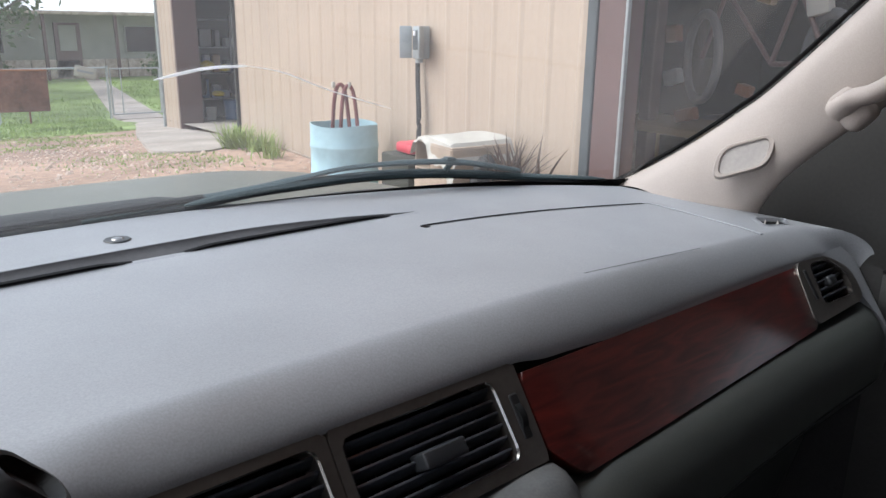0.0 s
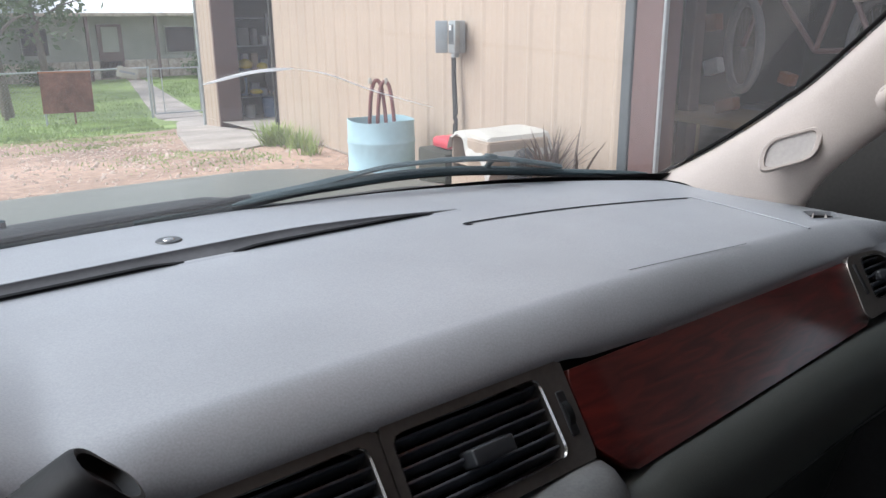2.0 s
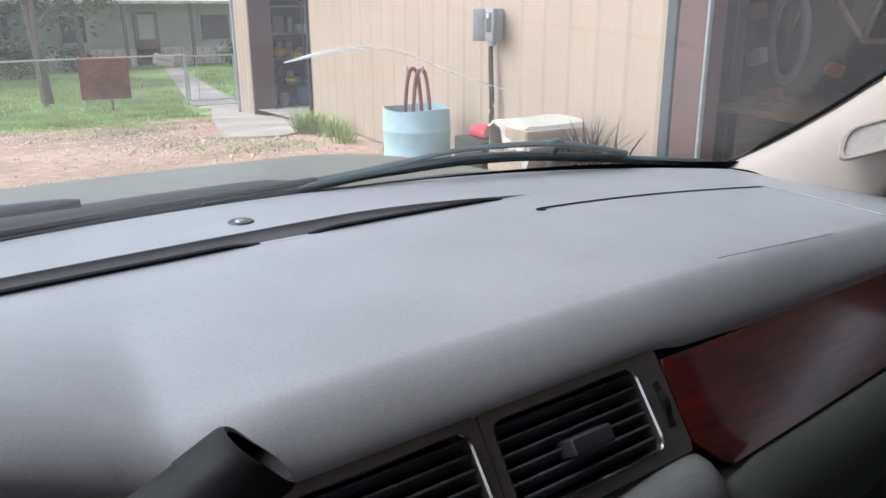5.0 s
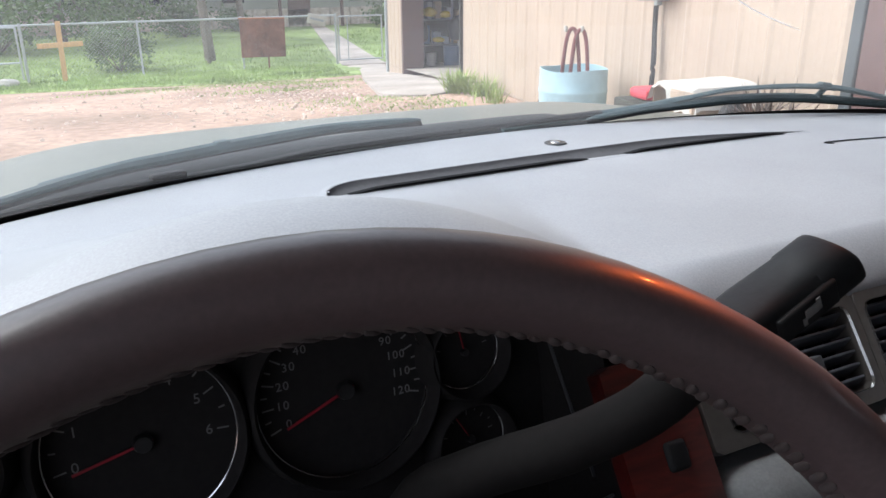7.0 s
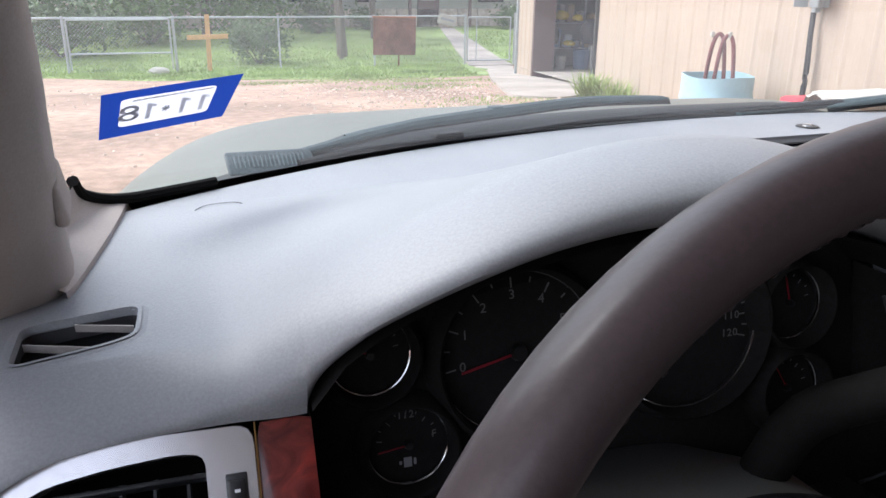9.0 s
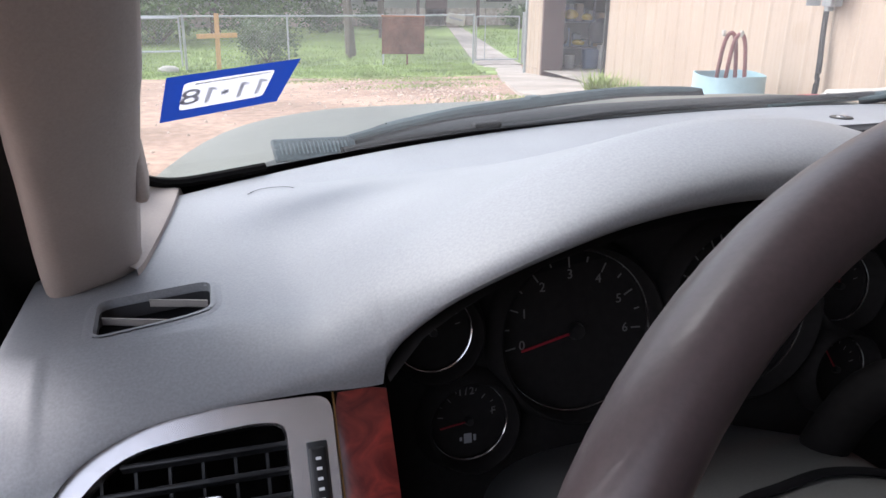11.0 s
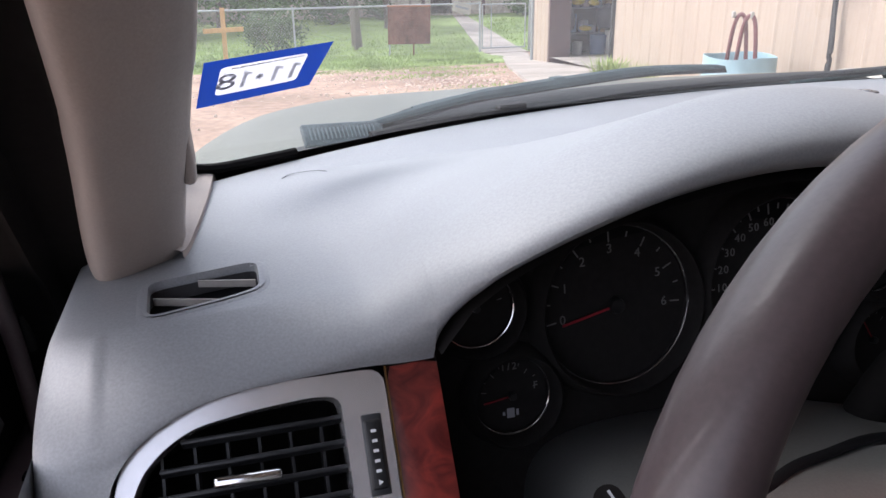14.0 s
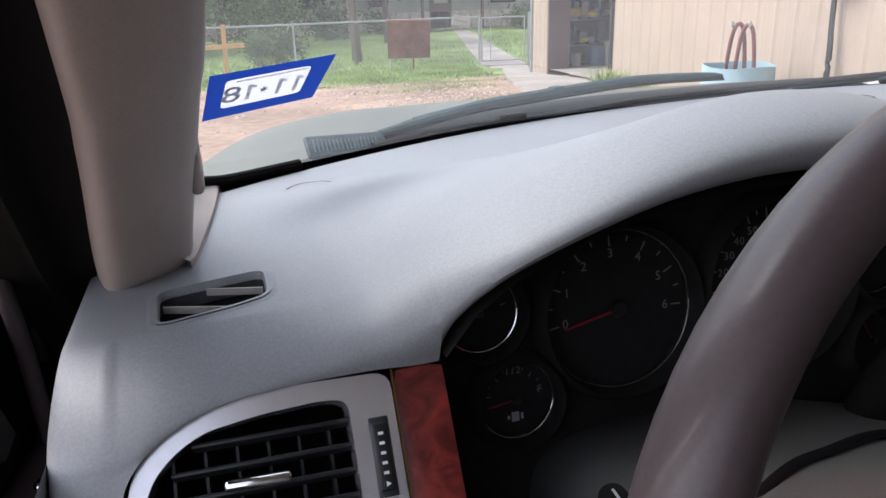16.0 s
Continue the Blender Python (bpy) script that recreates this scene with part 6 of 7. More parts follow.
    for i in range(46):
        s, w = rng.choice(((12.0, -3.5), (10.2, -4.5), (1.6, -4.1), (-0.8, -4.3)))
        lvl = rng.randrange(4)
        h = rng.uniform(0.12, 0.36)
        m = bmat(s + rng.uniform(-0.75, 0.75), w + rng.uniform(-0.06, 0.1), 0.265 + 0.5 * lvl + h / 2) @ Matrix.Rotation(rng.uniform(-0.2, 0.2), 4, "Z")
        ob = part("storage_box", rounded(rng.uniform(0.15, 0.4), rng.uniform(0.2, 0.36), h, 0.015, m, 2), rng.choice(cols))
        tagged(ob, "plain storage box on a workshop shelf", "box", group="boxes in the workshop")
    # shelf, pots and buckets on the end wall behind the door
    rack = thing("wall_rack", "grey steel rack on the workshop end wall", "shelf")
    for z in (0.10, 0.56, 1.02, 1.5):
        part("rack_board", rounded(0.34, 1.7, 0.03, 0.004, bmat(14.28, -1.15, z), 1), cols[2], rack)
    for w in (-0.32, -1.15, -1.98):
        part("rack_post", rounded(0.04, 0.04, 1.9, 0.004, bmat(14.12, w, 0.64), 1), cols[2], rack)
    rng = random.Random(8)
    for z in (0.115, 0.575, 1.035):
        w = -0.45
        while w > -1.85:
            wd, h = rng.uniform(0.09, 0.22), rng.uniform(0.12, 0.34)
            ob = part("storage_box", rounded(0.22, wd, h, 0.02, bmat(14.24, w - wd / 2, z + h / 2) @ Matrix.Rotation(rng.uniform(-0.15, 0.15), 4, "Z"), 2), rng.choice(cols + [BLACK_SOFT, GALVANISED, CLOTH]))
            tagged(ob, "small box or tin on the steel rack", "box", group="boxes in the workshop")
            w -= wd + rng.uniform(0.02, 0.14)
    for s, w, r, h, mat, lab in ((13.75, -0.62, 0.10, 0.24, CLOTH, "white bucket"), (13.7, -1.0, 0.16, 0.36, cols[0], "blue bucket"), (13.85, -0.40, 0.12, 0.34, cols[2], "grey bucket"), (13.65, -1.28, 0.17, 0.44, CLOTH, "white bucket")):
        rows = [[bmat(s, w, -0.25 + h * t) @ Vector((r * (0.86 + 0.14 * t) * math.cos(a), r * (0.86 + 0.14 * t) * math.sin(a), 0)) for a in [2 * math.pi * k / 24 for k in range(24)]] for t in (0, 0.3, 0.6, 0.94, 0.95, 1.0)]
        tagged(mesh("bucket", *loft(rows, True, True), mat), lab + " standing inside the workshop door", "bucket", group="buckets")
    yellow, black_bag = material("yellow_plastic", (0.62, 0.46, 0.05), 0.5, grain=0.05), material("black_bag", (0.02, 0.02, 0.023), 0.35, grain=0.2, bump=0.4, bump_size=40)
    for s, w, z, size, mat, lab, cat in ((13.95, -0.66, 0.70, (0.10, 0.12, 0.10), yellow, "yellow plastic jug on the steel rack", "jug"),
                                         (13.90, -0.95, 0.66, (0.09, 0.10, 0.07), yellow, "yellow cloth bundle on the steel rack", "bundle"),
                                         (13.80, -0.78, 0.22, (0.20, 0.11, 0.05), yellow, "flat yellow tool case in the workshop", "tool case"),
                                         (13.70, -1.12, 0.40, (0.15, 0.18, 0.26), black_bag, "black plastic bag in the workshop", "bag"),
                                         (13.75, -0.46, 0.36, (0.12, 0.10, 0.22), black_bag, "black plastic bag in the workshop", "bag"),
                                         (13.85, -1.45, 0.80, (0.16, 0.18, 0.28), black_bag, "dark tarpaulin bundle in the workshop", "bundle")):
        bm = bmesh.new()
        bmesh.ops.create_icosphere(bm, subdivisions=3, radius=1)
        for v in bm.verts:
            q = v.co * (1 + 0.22 * noise.noise(v.co * 2.1 + Vector((s * 3, w * 5, z))))
            v.co = Vector((q.x * size[0], q.y * size[1], max(q.z, -0.7) * size[2]))
        bm.transform(bmat(s, w, z))
        tagged(part("stored_" + cat.replace(" ", "_"), bm, mat), lab, cat)
    # a large wheel hung inside the garage and tools
    bike = thing("bicycle", "grey bicycle hung by its frame in the dark garage", "bicycle")
    tyre_mat = material("grey_tyre", (0.12, 0.12, 0.125), 0.7, grain=0.1)
    for q in (0.0, -1.02):
        m = bmat(3.73 + q, -1.6, 1.25) @ Matrix.Rotation(radians(90), 4, "X") @ Matrix.Rotation(radians(-30), 4, "Y")
        tyre = mesh("tyre", *ring_mesh(0.32, 0.032, m, 48, 10), tyre_mat, bike)
        mesh("wheel_rim", *ring_mesh(0.29, 0.009, m, 48, 6), tyre_mat, tyre)
        for k in range(16):
            t = 2 * math.pi * k / 16
            mesh("spoke", *tube([m @ Vector((0.02 * math.cos(t), 0.02 * math.sin(t), 0)), m @ Vector((0.31 * math.cos(t), 0.31 * math.sin(t), 0))], 0.0012, 5), tyre_mat, tyre)
    for p, q in (((1.55, 1.38), (1.35, 1.95)), ((0.53, 1.38), (0.95, 1.36)), ((0.95, 1.36), (1.38, 1.85)), ((0.95, 1.36), (0.80, 1.86)), ((0.80, 1.86), (1.38, 1.86)), ((0.53, 1.38), (0.80, 1.86))):
        mesh("frame_tube", *tube([B(p[0] + 2.18, -1.6, p[1] - 0.13), B(q[0] + 2.18, -1.6, q[1] - 0.13)], 0.018, 8), BROWN, bike)
    mesh("handlebar", *tube([B(3.53, -1.9, 1.84), B(3.53, -1.3, 1.84)], 0.014, 8), GALVANISED, bike)
    for s, w, z, mat, lab in ((3.98, -1.55, 1.42, cols[3], "orange tool hung in the garage"), (3.44, -1.9, 1.68, cols[1], "tan board hung in the garage"), (3.28, -1.55, 1.04, cols[3], "orange pot on a garage bench"),
                              (3.74, -1.5, 0.82, cols[3], "orange box on a garage bench"), (3.86, -1.45, 1.10, GALVANISED, "grey metal tool hung in the garage"), (2.82, -1.6, 1.62, CLOTH, "pale round tin on a garage shelf")):
        tagged(part("hung_tool", rounded(0.15 + 0.04 * math.sin(s * 9), 0.08, 0.10 + 0.03 * math.sin(s * 5), 0.012, bmat(s, w, z) @ Matrix.Rotation(0.3 * math.sin(s * 7), 4, "Y"), 2), mat), lab, "tool", group="tools in the garage")
    bench = thing("work_bench", "brown wooden bench in the garage", "bench")
    part("bench_top", rounded(2.6, 0.7, 0.06, 0.01, bmat(3.3, -1.7, 0.70), 2), cols[1], bench)
    for a in (-1.2, 1.2):
        for b in (-0.28, 0.28):
            part("bench_leg", rounded(0.09, 0.09, 0.66, 0.008, bmat(3.3 + a, -1.7 + b, 0.36), 2), cols[1], bench)
    tagged(part("roof_post", rounded(0.12, 0.12, 4.2, 0.01, bmat(4.22, -1.6, 2.0), 1), BROWN), "brown wooden post inside the garage", "post")
    pole = mesh("broom_handle", *tube([B(2.45, -0.5, 0.03), B(2.35, -0.75, 1.15)], 0.016, 10), PINE)
    tagged(pole, "wooden broom handle leaning inside the garage", "broom")


build_workshop()


# ---- things by the workshop wall ----
def build_meter():
    m = thing("meter_box", "grey electric disconnect box with a hinged cover", "electric box")
    part("box_body", rounded(0.13, 0.09, 0.25, 0.010, bmat(5.12, 0.06, 1.325), 2), METER, m)
    part("box_cover", rounded(0.10, 0.016, 0.25, 0.006, bmat(5.235, 0.135, 1.325) @ Matrix.Rotation(radians(62), 4, "Z"), 2), METER, m, "hinged grey cover standing open")
    part("box_flap", rounded(0.11, 0.016, 0.24, 0.006, bmat(5.01, 0.125, 1.33) @ Matrix.Rotation(radians(-50), 4, "Z"), 2), METER, m, "hinged grey flap standing open")
    part("breaker_face", rounded(0.085, 0.02, 0.15, 0.004, bmat(5.12, 0.105, 1.345), 1), JAMB, m, "dark breaker panel")
    part("breaker_switch", rounded(0.024, 0.02, 0.04, 0.004, bmat(5.12, 0.118, 1.395), 1), WHITE, m)
    part("conduit_hub", rounded(0.05, 0.05, 0.04, 0.008, bmat(5.14, 0.065, 1.185), 2), METER, m)
    c = thing("conduit", "dark flexible cable hanging from the electric box", "cable")
    for d in (0.0, 0.022):
        pts = spline([B(5.16 + d, 0.06, 1.2), B(5.14 + d, 0.07, 1.0), B(5.10 + d * 1.3, 0.08, 0.75), B(5.11 + d, 0.08, 0.45), B(5.12 + d, 0.08, 0.0)], 24)
        mesh("cable", *tube(pts, 0.014, 10), BLACK_SOFT, c)


def build_barrel():
    b = thing("blue_barrel", "pale blue plastic barrel with an open cut top", "barrel")
    cx, cy, r = 3.40, 5.72, 0.288
    rows = []
    for z, q in ((-0.03, 0.94), (0.0, 0.98), (0.05, 1.0), (0.20, 1.0), (0.215, 1.02), (0.235, 1.02), (0.25, 1.0), (0.44, 1.0), (0.455, 1.02), (0.475, 1.02), (0.49, 1.0), (0.62, 0.995), (0.645, 1.0), (0.645, 0.97), (0.60, 0.965), (0.2, 0.96)):
        rows.append([(cx + r * q * math.cos(a), cy + r * q * math.sin(a), z + (0.008 * math.sin(3 * a) if z > 0.61 else 0)) for a in [2 * math.pi * k / 48 for k in range(48)]])
    mesh("shell", *loft(rows, True), BARREL, b)
    bm = bmesh.new()
    bmesh.ops.create_circle(bm, cap_ends=True, segments=32, radius=r * 0.95, matrix=Matrix.Translation((cx, cy, 0.4)))
    part("soil", bm, DIRT, b)
    frame_ = thing("folded_frame", "two maroon padded hoops standing in the barrel", "frame")
    for dx, dy, h in ((0.0, 0.05, 0.955), (0.03, -0.03, 0.95)):
        p = spline([(cx - 0.06 + dx, cy + dy + 0.06, 0.38), (cx - 0.045 + dx, cy + dy + 0.03, 0.8), (cx - 0.02 + dx, cy + dy, h), (cx + 0.02 + dx, cy + dy - 0.03, h - 0.02), (cx + 0.035 + dx, cy + dy - 0.06, 0.75), (cx + 0.045 + dx, cy + dy - 0.09, 0.38)], 30)
        mesh("padded_hoop", *tube(p, 0.017, 10), MAROON, frame_)
    for dx, dy in ((-0.06, 0.06), (0.03, -0.05)):
        part("hoop_cap", rounded(0.03, 0.03, 0.05, 0.01, pose(cx + dx, cy + dy, 0.965)), CLOTH, frame_)


def lump(name, label, category, centre, size, mat, seed, rough=0.18):
    """A soft irregular heap."""
    bm = bmesh.new()
    bmesh.ops.create_icosphere(bm, subdivisions=4, radius=1)
    for v in bm.verts:
        n = noise.noise(v.co * 1.7 + Vector((seed, 0, 0))) * rough + noise.noise(v.co * 5 + Vector((0, seed, 0))) * rough * 0.3
        v.co = v.co * (1 + n)
        v.co.z = max(v.co.z, -0.5)
        v.co = Vector((v.co.x * size[0], v.co.y * size[1], v.co.z * size[2]))
    bm.transform(Matrix.Translation(centre) @ Matrix.Rotation(math.atan2(0.9892, 0.1464), 4, "Z"))
    return tagged(part(name, bm, mat), label, category)


def blades(name, label, x, y, z, n, h, spread, mat, seed, width=0.02, category="plant"):
    """A clump of long narrow arching leaves."""
    rng = random.Random(seed)
    t = thing(name, label, category)
    verts, faces = [], []
    for _ in range(n):
        a, lean, hh = rng.uniform(0, 6.28), rng.uniform(0.15, 1.0) * spread, h * rng.uniform(0.6, 1.1)
        bx, by = x + rng.gauss(0, 0.06), y + rng.gauss(0, 0.06)
        side = Vector((-math.sin(a), math.cos(a), 0)) * width
        k0 = len(verts)
        for i in range(5):
            q = i / 4
            p = Vector((bx + math.cos(a) * lean * q ** 1.4, by + math.sin(a) * lean * q ** 1.4, z + hh * (q - 0.22 * (lean / max(spread, 0.01)) * q * q)))
            wd = side * (1 - q) * (0.6 + q)
            verts += [p - wd, p + wd]
        for i in range(4):
            faces.append((k0 + 2 * i, k0 + 2 * i + 1, k0 + 2 * i + 3, k0 + 2 * i + 2))
    mesh("leaves", verts, faces, mat, t, smooth=False)
    return t


def build_wall_things():
    build_meter()
    build_barrel()
    pile = thing("covered_box", "cardboard box half covered by a white cloth", "box")
    for name, size, at in (("back_panel", (0.46, 0.012, 0.50), (3.95, 0.19, 0.455)), ("side_panel", (0.012, 0.46, 0.50), (4.178, 0.42, 0.455)),
                           ("side_panel", (0.012, 0.46, 0.50), (3.722, 0.42, 0.455)), ("base_panel", (0.46, 0.46, 0.012), (3.95, 0.42, 0.53)),
                           ("front_panel", (0.25, 0.012, 0.50), (3.848, 0.652, 0.455)), ("top_panel", (0.46, 0.46, 0.012), (3.95, 0.42, 0.709)),
                           ("front_flap", (0.21, 0.012, 0.27), (4.073, 0.654, 0.36))):
        part(name, rounded(*size, 0.004, bmat(*at), 1), CARDBOARD, pile)
    rows = []
    for i in range(27):
        s = 3.70 + 0.50 * i / 26
        row = []
        for k in range(17):
            t = k / 16
            w = 0.16 + 0.55 * t
            drop = 0.0
            if t > 0.86:
                drop = (t - 0.86) / 0.14 * (0.03 + 0.14 * step(0.60, 0.50, i / 26) + 0.012 * math.sin(i * 0.9))
            end = max(0, 0.10 - (i / 26)) * 1.2 + max(0, i / 26 - 0.93) * 1.4
            row.append(B(s, w - (0.03 if t > 0.9 else 0), 0.730 + 0.018 * noise.noise((s * 4, w * 5, 2)) + 0.03 * math.sin(math.pi * i / 26) - drop - end))
        rows.append(row)
    mesh("cloth", *loft(rows), CLOTH, pile, label="off-white cloth over the box")
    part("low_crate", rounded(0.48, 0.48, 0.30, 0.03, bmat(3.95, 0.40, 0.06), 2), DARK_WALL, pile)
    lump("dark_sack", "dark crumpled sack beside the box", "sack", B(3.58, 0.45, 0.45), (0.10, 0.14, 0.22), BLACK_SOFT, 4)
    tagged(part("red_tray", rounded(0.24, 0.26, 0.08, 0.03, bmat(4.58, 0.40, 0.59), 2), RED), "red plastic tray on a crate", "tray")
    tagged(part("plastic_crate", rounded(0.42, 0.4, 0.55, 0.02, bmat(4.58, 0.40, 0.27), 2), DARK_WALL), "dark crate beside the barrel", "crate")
    blades("spiky_plant", "dark spiky yucca by the wall", *B(3.38, 0.42, 0.45), 64, 0.42, 0.38, SPIKE, 8, 0.015)
    tagged(part("plant_pot", rounded(0.34, 0.34, 0.50, 0.05, bmat(3.37, 0.42, 0.22), 3), BROWN), "brown pot under the spiky plant", "pot")
    blades("grass_clump", "green tuft of long grass by the apron", 3.96, 9.0, -0.08, 260, 0.38, 0.40, TUFT, 3, 0.014)
    blades("grass_clump", "green tuft of long grass by the wall", 4.00, 8.5, -0.04, 110, 0.32, 0.28, TUFT, 4, 0.013)
    blades("grass_clump", "green tuft of long grass by the wall", 3.85, 7.9, -0.03, 50, 0.30, 0.22, TUFT, 5, 0.012)
    blades("grass_clump", "green weeds beside the barrel", 3.72, 5.2, -0.02, 60, 0.62, 0.14, TUFT, 6, 0.012)
    w = thing("coiled_hose", "dark coiled hose lying by the barrel", "hose")
    for k in range(3):
        mesh("hose_coil", *ring_mesh(0.17 + 0.012 * k, 0.018, pose(3.62, 6.35, 0.05 + 0.032 * k, 62, 0, 20)), BLACK_SOFT, w)


build_wall_things()


# ---- fence, gate, sign, cross ----
def rod(name, a, b, r, mat, parent, n=8):
    return mesh(name, *tube([a, b], r, n), mat, parent)


def build_fence():
    f = thing("chain_link_fence", "galvanised chain-link fence along the lawn", "fence")
    top, y0 = 0.45, 18.5
    posts = [-12.4, -9.9, -7.5, -5.0, -3.45, -1.25, 1.0, 3.2, 5.45]
    for x in posts:
        rod("post", (x, y0, ground_z(y0) - 0.1), (x, y0, top + 0.04), 0.03 if x in (-3.45, -1.25, 5.45) else 0.022, GALVANISED, f)
    for a, b in zip(posts, posts[1:]):
        rod("top_rail", (a, y0, top), (b, y0, top), 0.022, GALVANISED, f)
    # woven wire
    verts, faces = [], []
    pitch, low = 0.075, ground_z(y0) + 0.03
    def wire(x1, z1, x2, z2, y):
        n = len(verts)
        d = Vector((z1 - z2, x2 - x1)).normalized() * 0.0016
        verts.extend([(x1 - d.x, y, z1 - d.y), (x1 + d.x, y, z1 + d.y), (x2 + d.x, y, z2 + d.y), (x2 - d.x, y, z2 - d.y)])
        faces.append((n, n + 1, n + 2, n + 3))
    h = top - low
    x = -8.0 - h
    while x < 5.45:
        for s in (1, -1):
            x1, x2 = (x, x + h) if s > 0 else (x + h, x)
            z1, z2 = low, top
            lo, hi = -8.0, 5.45
            def clip(xa, za, xb, zb):
                if xa > xb:
                    xa, za, xb, zb = xb, zb, xa, za
                if xb <= lo or xa >= hi:
                    return None
                k = (zb - za) / (xb - xa)
                if xa < lo:
                    za, xa = za + k * (lo - xa), lo
                if xb > hi:
                    zb, xb = zb + k * (hi - xb), hi
                return xa, za, xb, zb
            c = clip(x1, z1, x2, z2)
            if c:
                wire(*c, y0 + 0.012 * s)
        x += pitch
    tagged(mesh("wire_mesh", verts, faces, GALVANISED, f, smooth=False), kind="stuff")
    # drive gate leaf on the left, with a lower rail
    g = thing("drive_gate", "wide galvanised chain-link drive gate, shut", "gate")
    for a, b in (((-3.38, 18.44, 0.42), (-1.33, 18.44, 0.42)), ((-3.38, 18.44, -0.28), (-1.33, 18.44, -0.28)), ((-3.38, 18.44, 0.42), (-3.38, 18.44, -0.62)), ((-1.33, 18.44, 0.42), (-1.33, 18.44, -0.62))):
        rod("gate_rail", a, b, 0.02, GALVANISED, g)
    w = thing("walk_gate", "open galvanised chain-link walk gate", "gate")
    gx0, gx1 = 5.52, 6.62
    for a, b in (((gx0, 18.52, 0.42), (gx1, 18.5, 0.42)), ((gx0, 18.52, -0.60), (gx1, 18.5, -0.60)), ((gx0, 18.52, 0.42), (gx0, 18.52, -0.60)), ((gx1, 18.5, 0.42), (gx1, 18.5, -0.62))):
        rod("gate_rail", a, b, 0.018, GALVANISED, w)
    rod("gate_post", (6.74, 18.5, -0.9), (6.74, 18.5, 0.52), 0.035, GALVANISED, w)
    rod("gate_stay", (gx0 + 0.22, 18.5, 0.40), (gx0 + 0.22, 18.5, -0.60), 0.012, GALVANISED, w)
    board = thing("hung_board", "small white board hung on the fence by the gate", "board")
    part("board_face", rounded(0.46, 0.02, 0.24, 0.01, pose(4.98, 18.465, 0.36, 0, 14, 0)), CLOTH, board)
    part("print_bar", rounded(0.34, 0.006, 0.05, 0, pose(4.98, 18.451, 0.37, 0, 14, 0)), GREY_PRINT, board)
    sign = thing("rusty_sheet_sign", "rust-brown metal sheet on a thin post", "sign")
    bm = rounded(1.02, 0.012, 0.86, 0.006, pose(3.62, 18.2, 0.03, 0, 1.2, 0), 1)
    part("sheet", bm, RUST, sign)
    part("sheet_edge", rounded(1.04, 0.03, 0.035, 0.006, pose(3.62, 18.19, 0.455, 0, 1.2, 0), 1), material("rust_orange", (0.34, 0.13, 0.06), 0.8, grain=0.2), sign)
    rod("sign_post", (3.72, 18.23, -0.9), (3.72, 18.23, 0.4), 0.02, RUST, sign)
    c = thing("wooden_cross", "plain pine cross standing in the grass", "cross")
    part("upright", rounded(0.10, 0.045, 1.35, 0.004, pose(-0.55, 18.25, -0.15, 0, 1.5, 0), 1), PINE, c)
    part("crossbar", rounded(0.86, 0.04, 0.10, 0.004, pose(-0.55, 18.215, 0.06, 0, -1.5, 0), 1), PINE, c)
    lump("white_sack", "small white sack lying in the grass", "sack", (-1.62, 18.1, -0.64), (0.13, 0.22, 0.10), CLOTH, 9)
    tagged(part("orange_pot", rounded(0.30, 0.3, 0.32, 0.06, pose(6.0, 27.5, -0.52)), material("terracotta", (0.45, 0.16, 0.07), 0.8, grain=0.1)), "orange pot by the far walkway", "pot")
    ml = thing("light_pole", "thin grey pole standing in the lawn", "pole")
    rod("pole_shaft", (2.75, 20.5, -0.8), (2.75, 20.5, 5.0), 0.055, BARK, ml, 10)


build_fence()


# ---- trees, bushes, house ----
def foliage(centre, size, n, leaf, rng, mat_name="crown"):
    """Leaves in small clumps inside an uneven cloud."""
    verts, faces = [], []
    clumps = []
    for _ in range(max(n // 28, 4)):
        d = Vector((rng.gauss(0, 1), rng.gauss(0, 1), rng.gauss(0, 1))).normalized() * rng.uniform(0.35, 1.05)
        clumps.append(Vector((centre[0] + d.x * size[0], centre[1] + d.y * size[1], centre[2] + d.z * size[2])))
    for c in clumps:
        for _ in range(28):
            p = c + Vector((rng.gauss(0, 0.17) * size[0], rng.gauss(0, 0.17) * size[1], rng.gauss(0, 0.15) * size[2]))
            a, b = Vector((rng.gauss(0, 1), rng.gauss(0, 1), rng.gauss(0, 0.6))).normalized(), Vector((rng.gauss(0, 1), rng.gauss(0, 1), rng.gauss(0, 1))).normalized()
            b = a.cross(b).normalized() if a.cross(b).length > 1e-3 else Vector((0, 0, 1))
            s = leaf * rng.uniform(0.6, 1.4)
            k = len(verts)
            verts += [p - a * s, p + b * s * 0.5, p + a * s, p - b * s * 0.5]
            faces.append((k, k + 1, k + 2, k + 3))
    return verts, faces


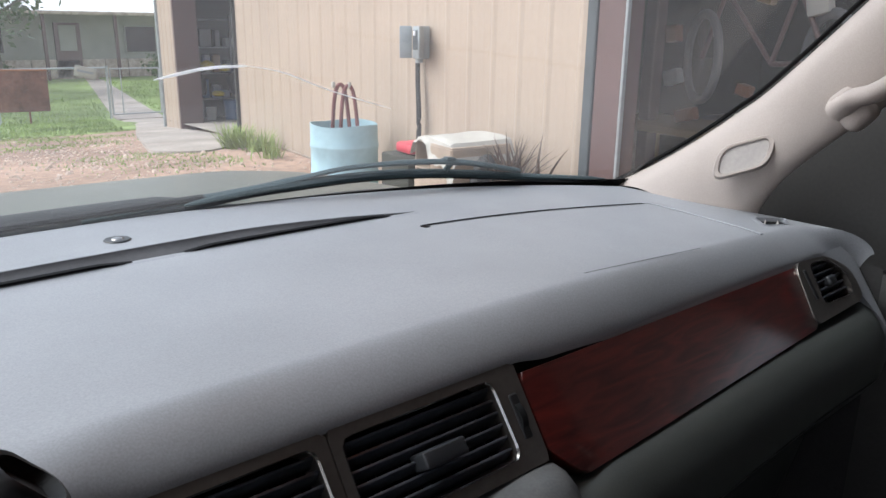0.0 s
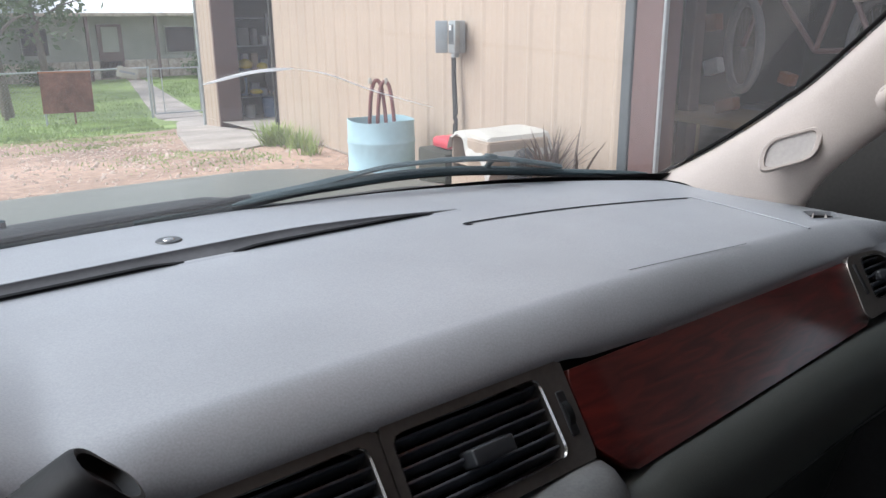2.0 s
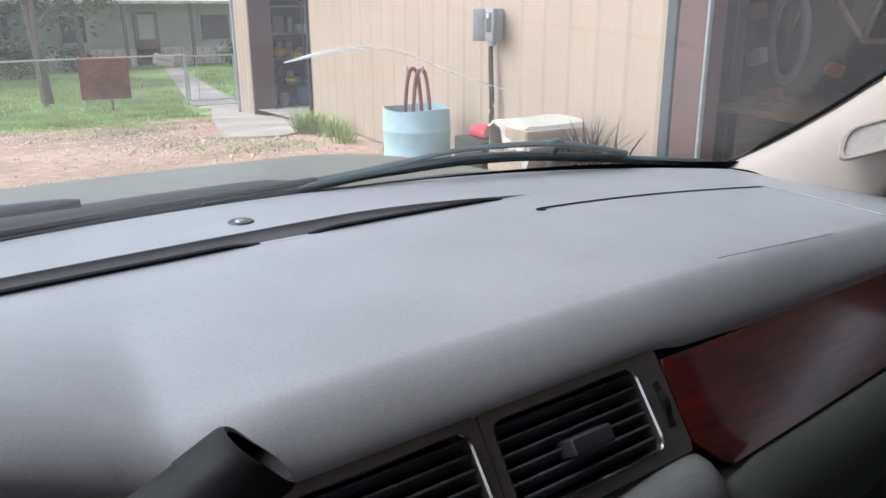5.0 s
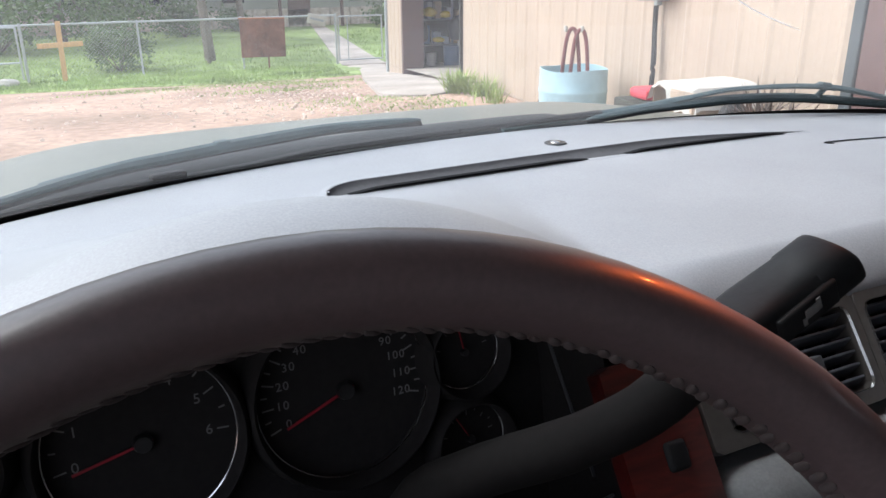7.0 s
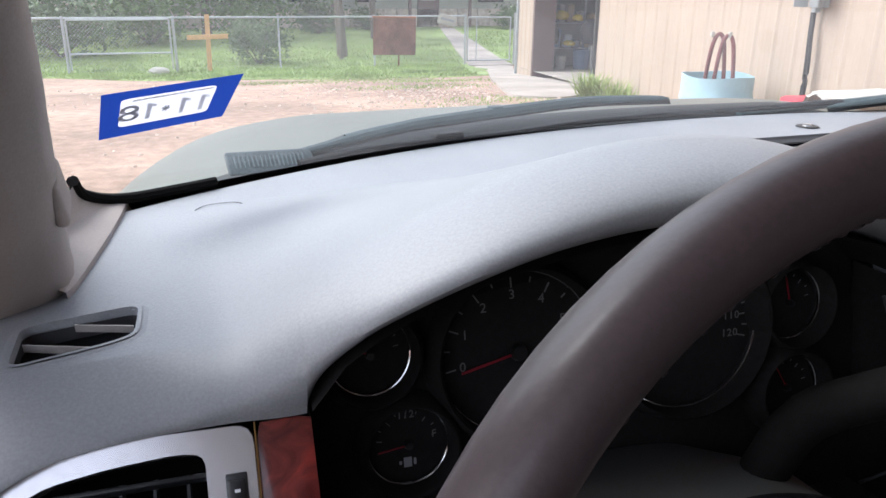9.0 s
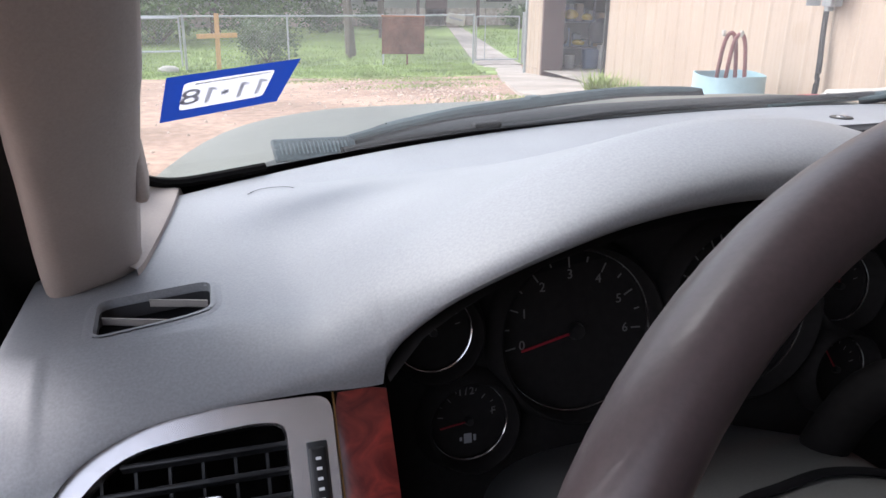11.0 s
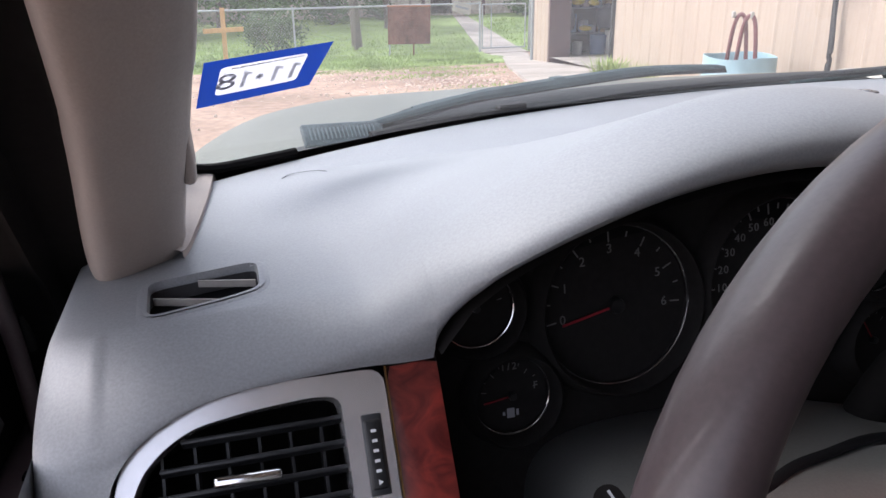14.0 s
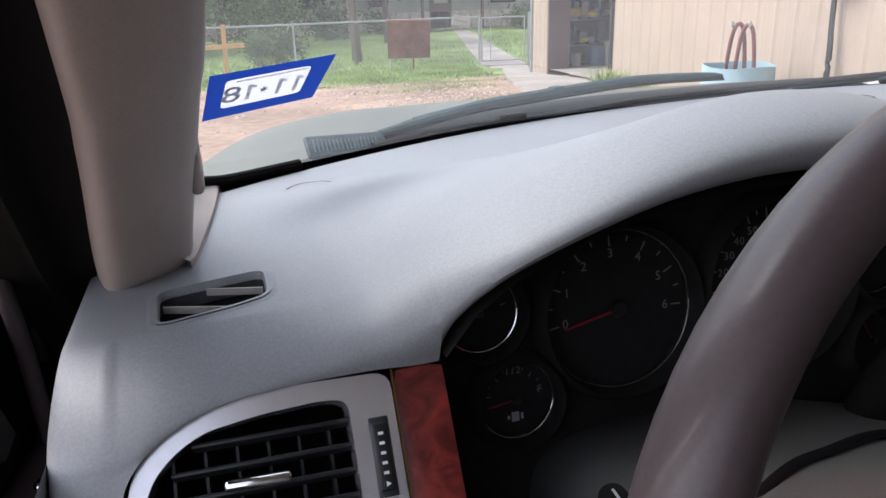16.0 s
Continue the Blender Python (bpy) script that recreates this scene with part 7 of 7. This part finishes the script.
def tree(x, y, h, spread, seed, leaves=2600, leaf=0.14, mat=None, low=0.4):
    rng = random.Random(seed)
    z = ground_z(y) - 0.1
    t = thing("tree", "leafy tree behind the fence", "tree", group="trees round the yard")
    lean = rng.uniform(-0.3, 0.3)
    trunk = spline([(x, y, z), (x + lean * 0.3, y, z + h * 0.25), (x + lean, y + 0.1, z + h * 0.6), (x + lean * 1.2, y, z + h * 0.9)], 12)
    verts, faces = tube(trunk, [h * 0.022 * (1 - 0.8 * i / 11) + 0.01 for i in range(12)], 9)
    for k in range(7):
        b = trunk[4 + k % 7]
        a = rng.uniform(0, 6.28)
        e = Vector(b) + Vector((math.cos(a) * spread * 0.8, math.sin(a) * spread * 0.8, h * rng.uniform(0.05, 0.2)))
        v2, f2 = tube(spline([b, Vector(b).lerp(e, 0.5) + Vector((0, 0, 0.15)), e], 6), [h * 0.009 * (1 - i / 7) for i in range(6)], 6)
        n = len(verts)
        verts += v2
        faces += [tuple(n + i for i in q) for q in f2]
    mesh("trunk", verts, faces, BARK, t)
    v, f = foliage((x + lean, y, z + h * (1 + low) / 2), (spread, spread, h * (1 - low) / 2), leaves, leaf, rng)
    mesh("crown", v, f, mat or LEAF, t, smooth=False)


def bush(x, y, w, h, seed, mat, leaves=1500, leaf=0.06):
    rng = random.Random(seed)
    z = ground_z(y)
    b = thing("bush", "rounded leafy bush on the lawn", "bush", group="bushes in the yard")
    verts, faces = [], []
    for k in range(9):
        a = rng.uniform(0, 6.28)
        v2, f2 = tube([(x, y, z), (x + math.cos(a) * w * 0.4, y + math.sin(a) * w * 0.4, z + h * rng.uniform(0.5, 0.9))], [0.02, 0.006], 5)
        n = len(verts)
        verts += v2
        faces += [tuple(n + i for i in q) for q in f2]
    mesh("stems", verts, faces, BARK, b)
    v, f = foliage((x, y, z + h * 0.52), (w * 0.5, w * 0.5, h * 0.48), leaves, leaf, rng)
    mesh("crown", v, f, mat, b, smooth=False)


def build_plants():
    bush(0.62, 19.8, 1.35, 1.15, 21, LEAF, 2600, 0.05)
    bush(-4.2, 22.5, 3.0, 1.6, 22, LEAF, 3000, 0.08)
    bush(-2.2, 26.0, 3.4, 2.2, 23, LEAF_LIGHT, 3000, 0.09)
    bush(0.8, 27.5, 3.2, 2.4, 24, LEAF_LIGHT, 3000, 0.09)
    bush(-7.5, 25.0, 4.0, 2.0, 25, LEAF, 3000, 0.09)
    bush(3.4, 29.5, 2.0, 1.3, 26, LEAF, 1800, 0.07)
    bush(11.6, 31.0, 1.6, 1.0, 27, LEAF, 1200, 0.07)
    bush(5.6, 31.2, 1.6, 0.9, 28, LEAF, 1200, 0.06)
    tree(2.9, 21.2, 6.5, 1.6, 31, 2600, 0.10, LEAF, 0.42)
    tree(5.0, 27.0, 6.0, 1.9, 32, 2600, 0.12, LEAF, 0.30)
    tree(-0.5, 28.5, 8, 2.8, 33, 3400, 0.13, LEAF, 0.2)
    tree(-5.5, 29.0, 8, 3.2, 34, 3400, 0.14, LEAF_LIGHT, 0.15)
    tree(-11, 27.0, 8, 3.6, 35, 3400, 0.15, LEAF, 0.15)
    tree(3.5, 33.0, 7, 2.6, 36, 2600, 0.14, LEAF, 0.2)
    rng = random.Random(77)
    verts, faces = [], []
    for k in range(34):
        a = -52 + 3.2 * k
        v, f = foliage((a + rng.uniform(-1, 1), 58 + rng.uniform(-5, 5), 3.2 + rng.uniform(0, 1.6)), (3.6, 2.6, 4.4), 420, 0.5, rng)
        n = len(verts)
        verts += v
        faces += [tuple(n + i for i in q) for q in f]
    tagged(mesh("far_woods", verts, faces, LEAF, smooth=False), "distant line of green woods", "woods", kind="stuff")


build_plants()


def build_house():
    h = thing("low_house", "long low grey house with a white metal roof", "house")
    y, z0, z1 = 33.0, -0.85, 1.75
    x0, x1 = -4.5, 18.0
    part("house_wall", rounded(x1 - x0, 6.0, z1 - z0, 0.02, pose((x0 + x1) / 2, y + 3.0, (z0 + z1) / 2), 1), HOUSE_GREY, h)
    for k in range(25):
        part("skirt_stone", rounded(0.88, 0.10, 0.85, 0.03, pose(x0 + 0.45 + 0.9 * k, y - 0.03, z0 + 0.42), 2), HOUSE_TAN, h)
    rows = [[(x, y - 0.9, z1 - 0.02), (x, y - 0.9, z1 + 0.06), (x, y + 3.0, z1 + 1.25), (x, y + 7, z1)] for x in (x0 - 0.5, x1 + 0.5)]
    roof = mesh("roof", *loft(rows), ROOFING, h, smooth=False)
    for k in range(48):
        x = x0 - 0.4 + 0.48 * k
        mesh("roof_rib", *tube([(x, y - 0.9, z1 + 0.075), (x, y + 3.0, z1 + 1.265)], 0.02, 5), ROOFING, roof)
    part("gutter", rounded(x1 - x0 + 1, 0.12, 0.12, 0.02, pose((x0 + x1) / 2, y - 0.93, z1 - 0.02), 1), HOUSE_TAN, h)
    dx = 8.6
    door = part("house_door", rounded(0.95, 0.06, 2.05, 0.01, pose(dx, y - 0.05, z0 + 1.2), 1), BROWN, h, "brown front door with a window")
    part("door_pane", rounded(0.62, 0.02, 0.95, 0.005, pose(dx, y - 0.085, z0 + 1.65), 1), HOUSE_GREY, door)
    for wx, ww in ((3.2, 1.2), (5.9, 1.0), (11.4, 1.3), (14.2, 1.2), (0.0, 1.3)):
        win = part("house_window", rounded(ww, 0.06, 1.1, 0.01, pose(wx, y - 0.03, z0 + 1.6), 1), HOUSE_GREY, h)
        part("window_pane", rounded(ww - 0.12, 0.02, 0.98, 0, pose(wx, y - 0.065, z0 + 1.6), 1), PANE, win)
    for px in (-3.5, 0.5, 4.4, 7.6, 10.2, 13.5, 16.5):
        part("porch_post", rounded(0.12, 0.12, z1 - z0, 0.01, pose(px, y - 0.8, (z0 + z1) / 2), 1), BROWN, h)
    w = thing("board_fence", "tan board fence at the back of the yard", "fence")
    for k in range(56):
        part("board", rounded(0.17, 0.03, 1.75, 0.005, pose(-14.0 + 0.18 * k, 31.0, 0.05 + 0.01 * math.sin(k * 1.7)), 1), HOUSE_TAN, w, smooth=False)
    for z in (-0.35, 0.5):
        part("fence_rail", rounded(10.1, 0.05, 0.09, 0.005, pose(-9.0, 31.05, z), 1), HOUSE_TAN, w)


build_house()
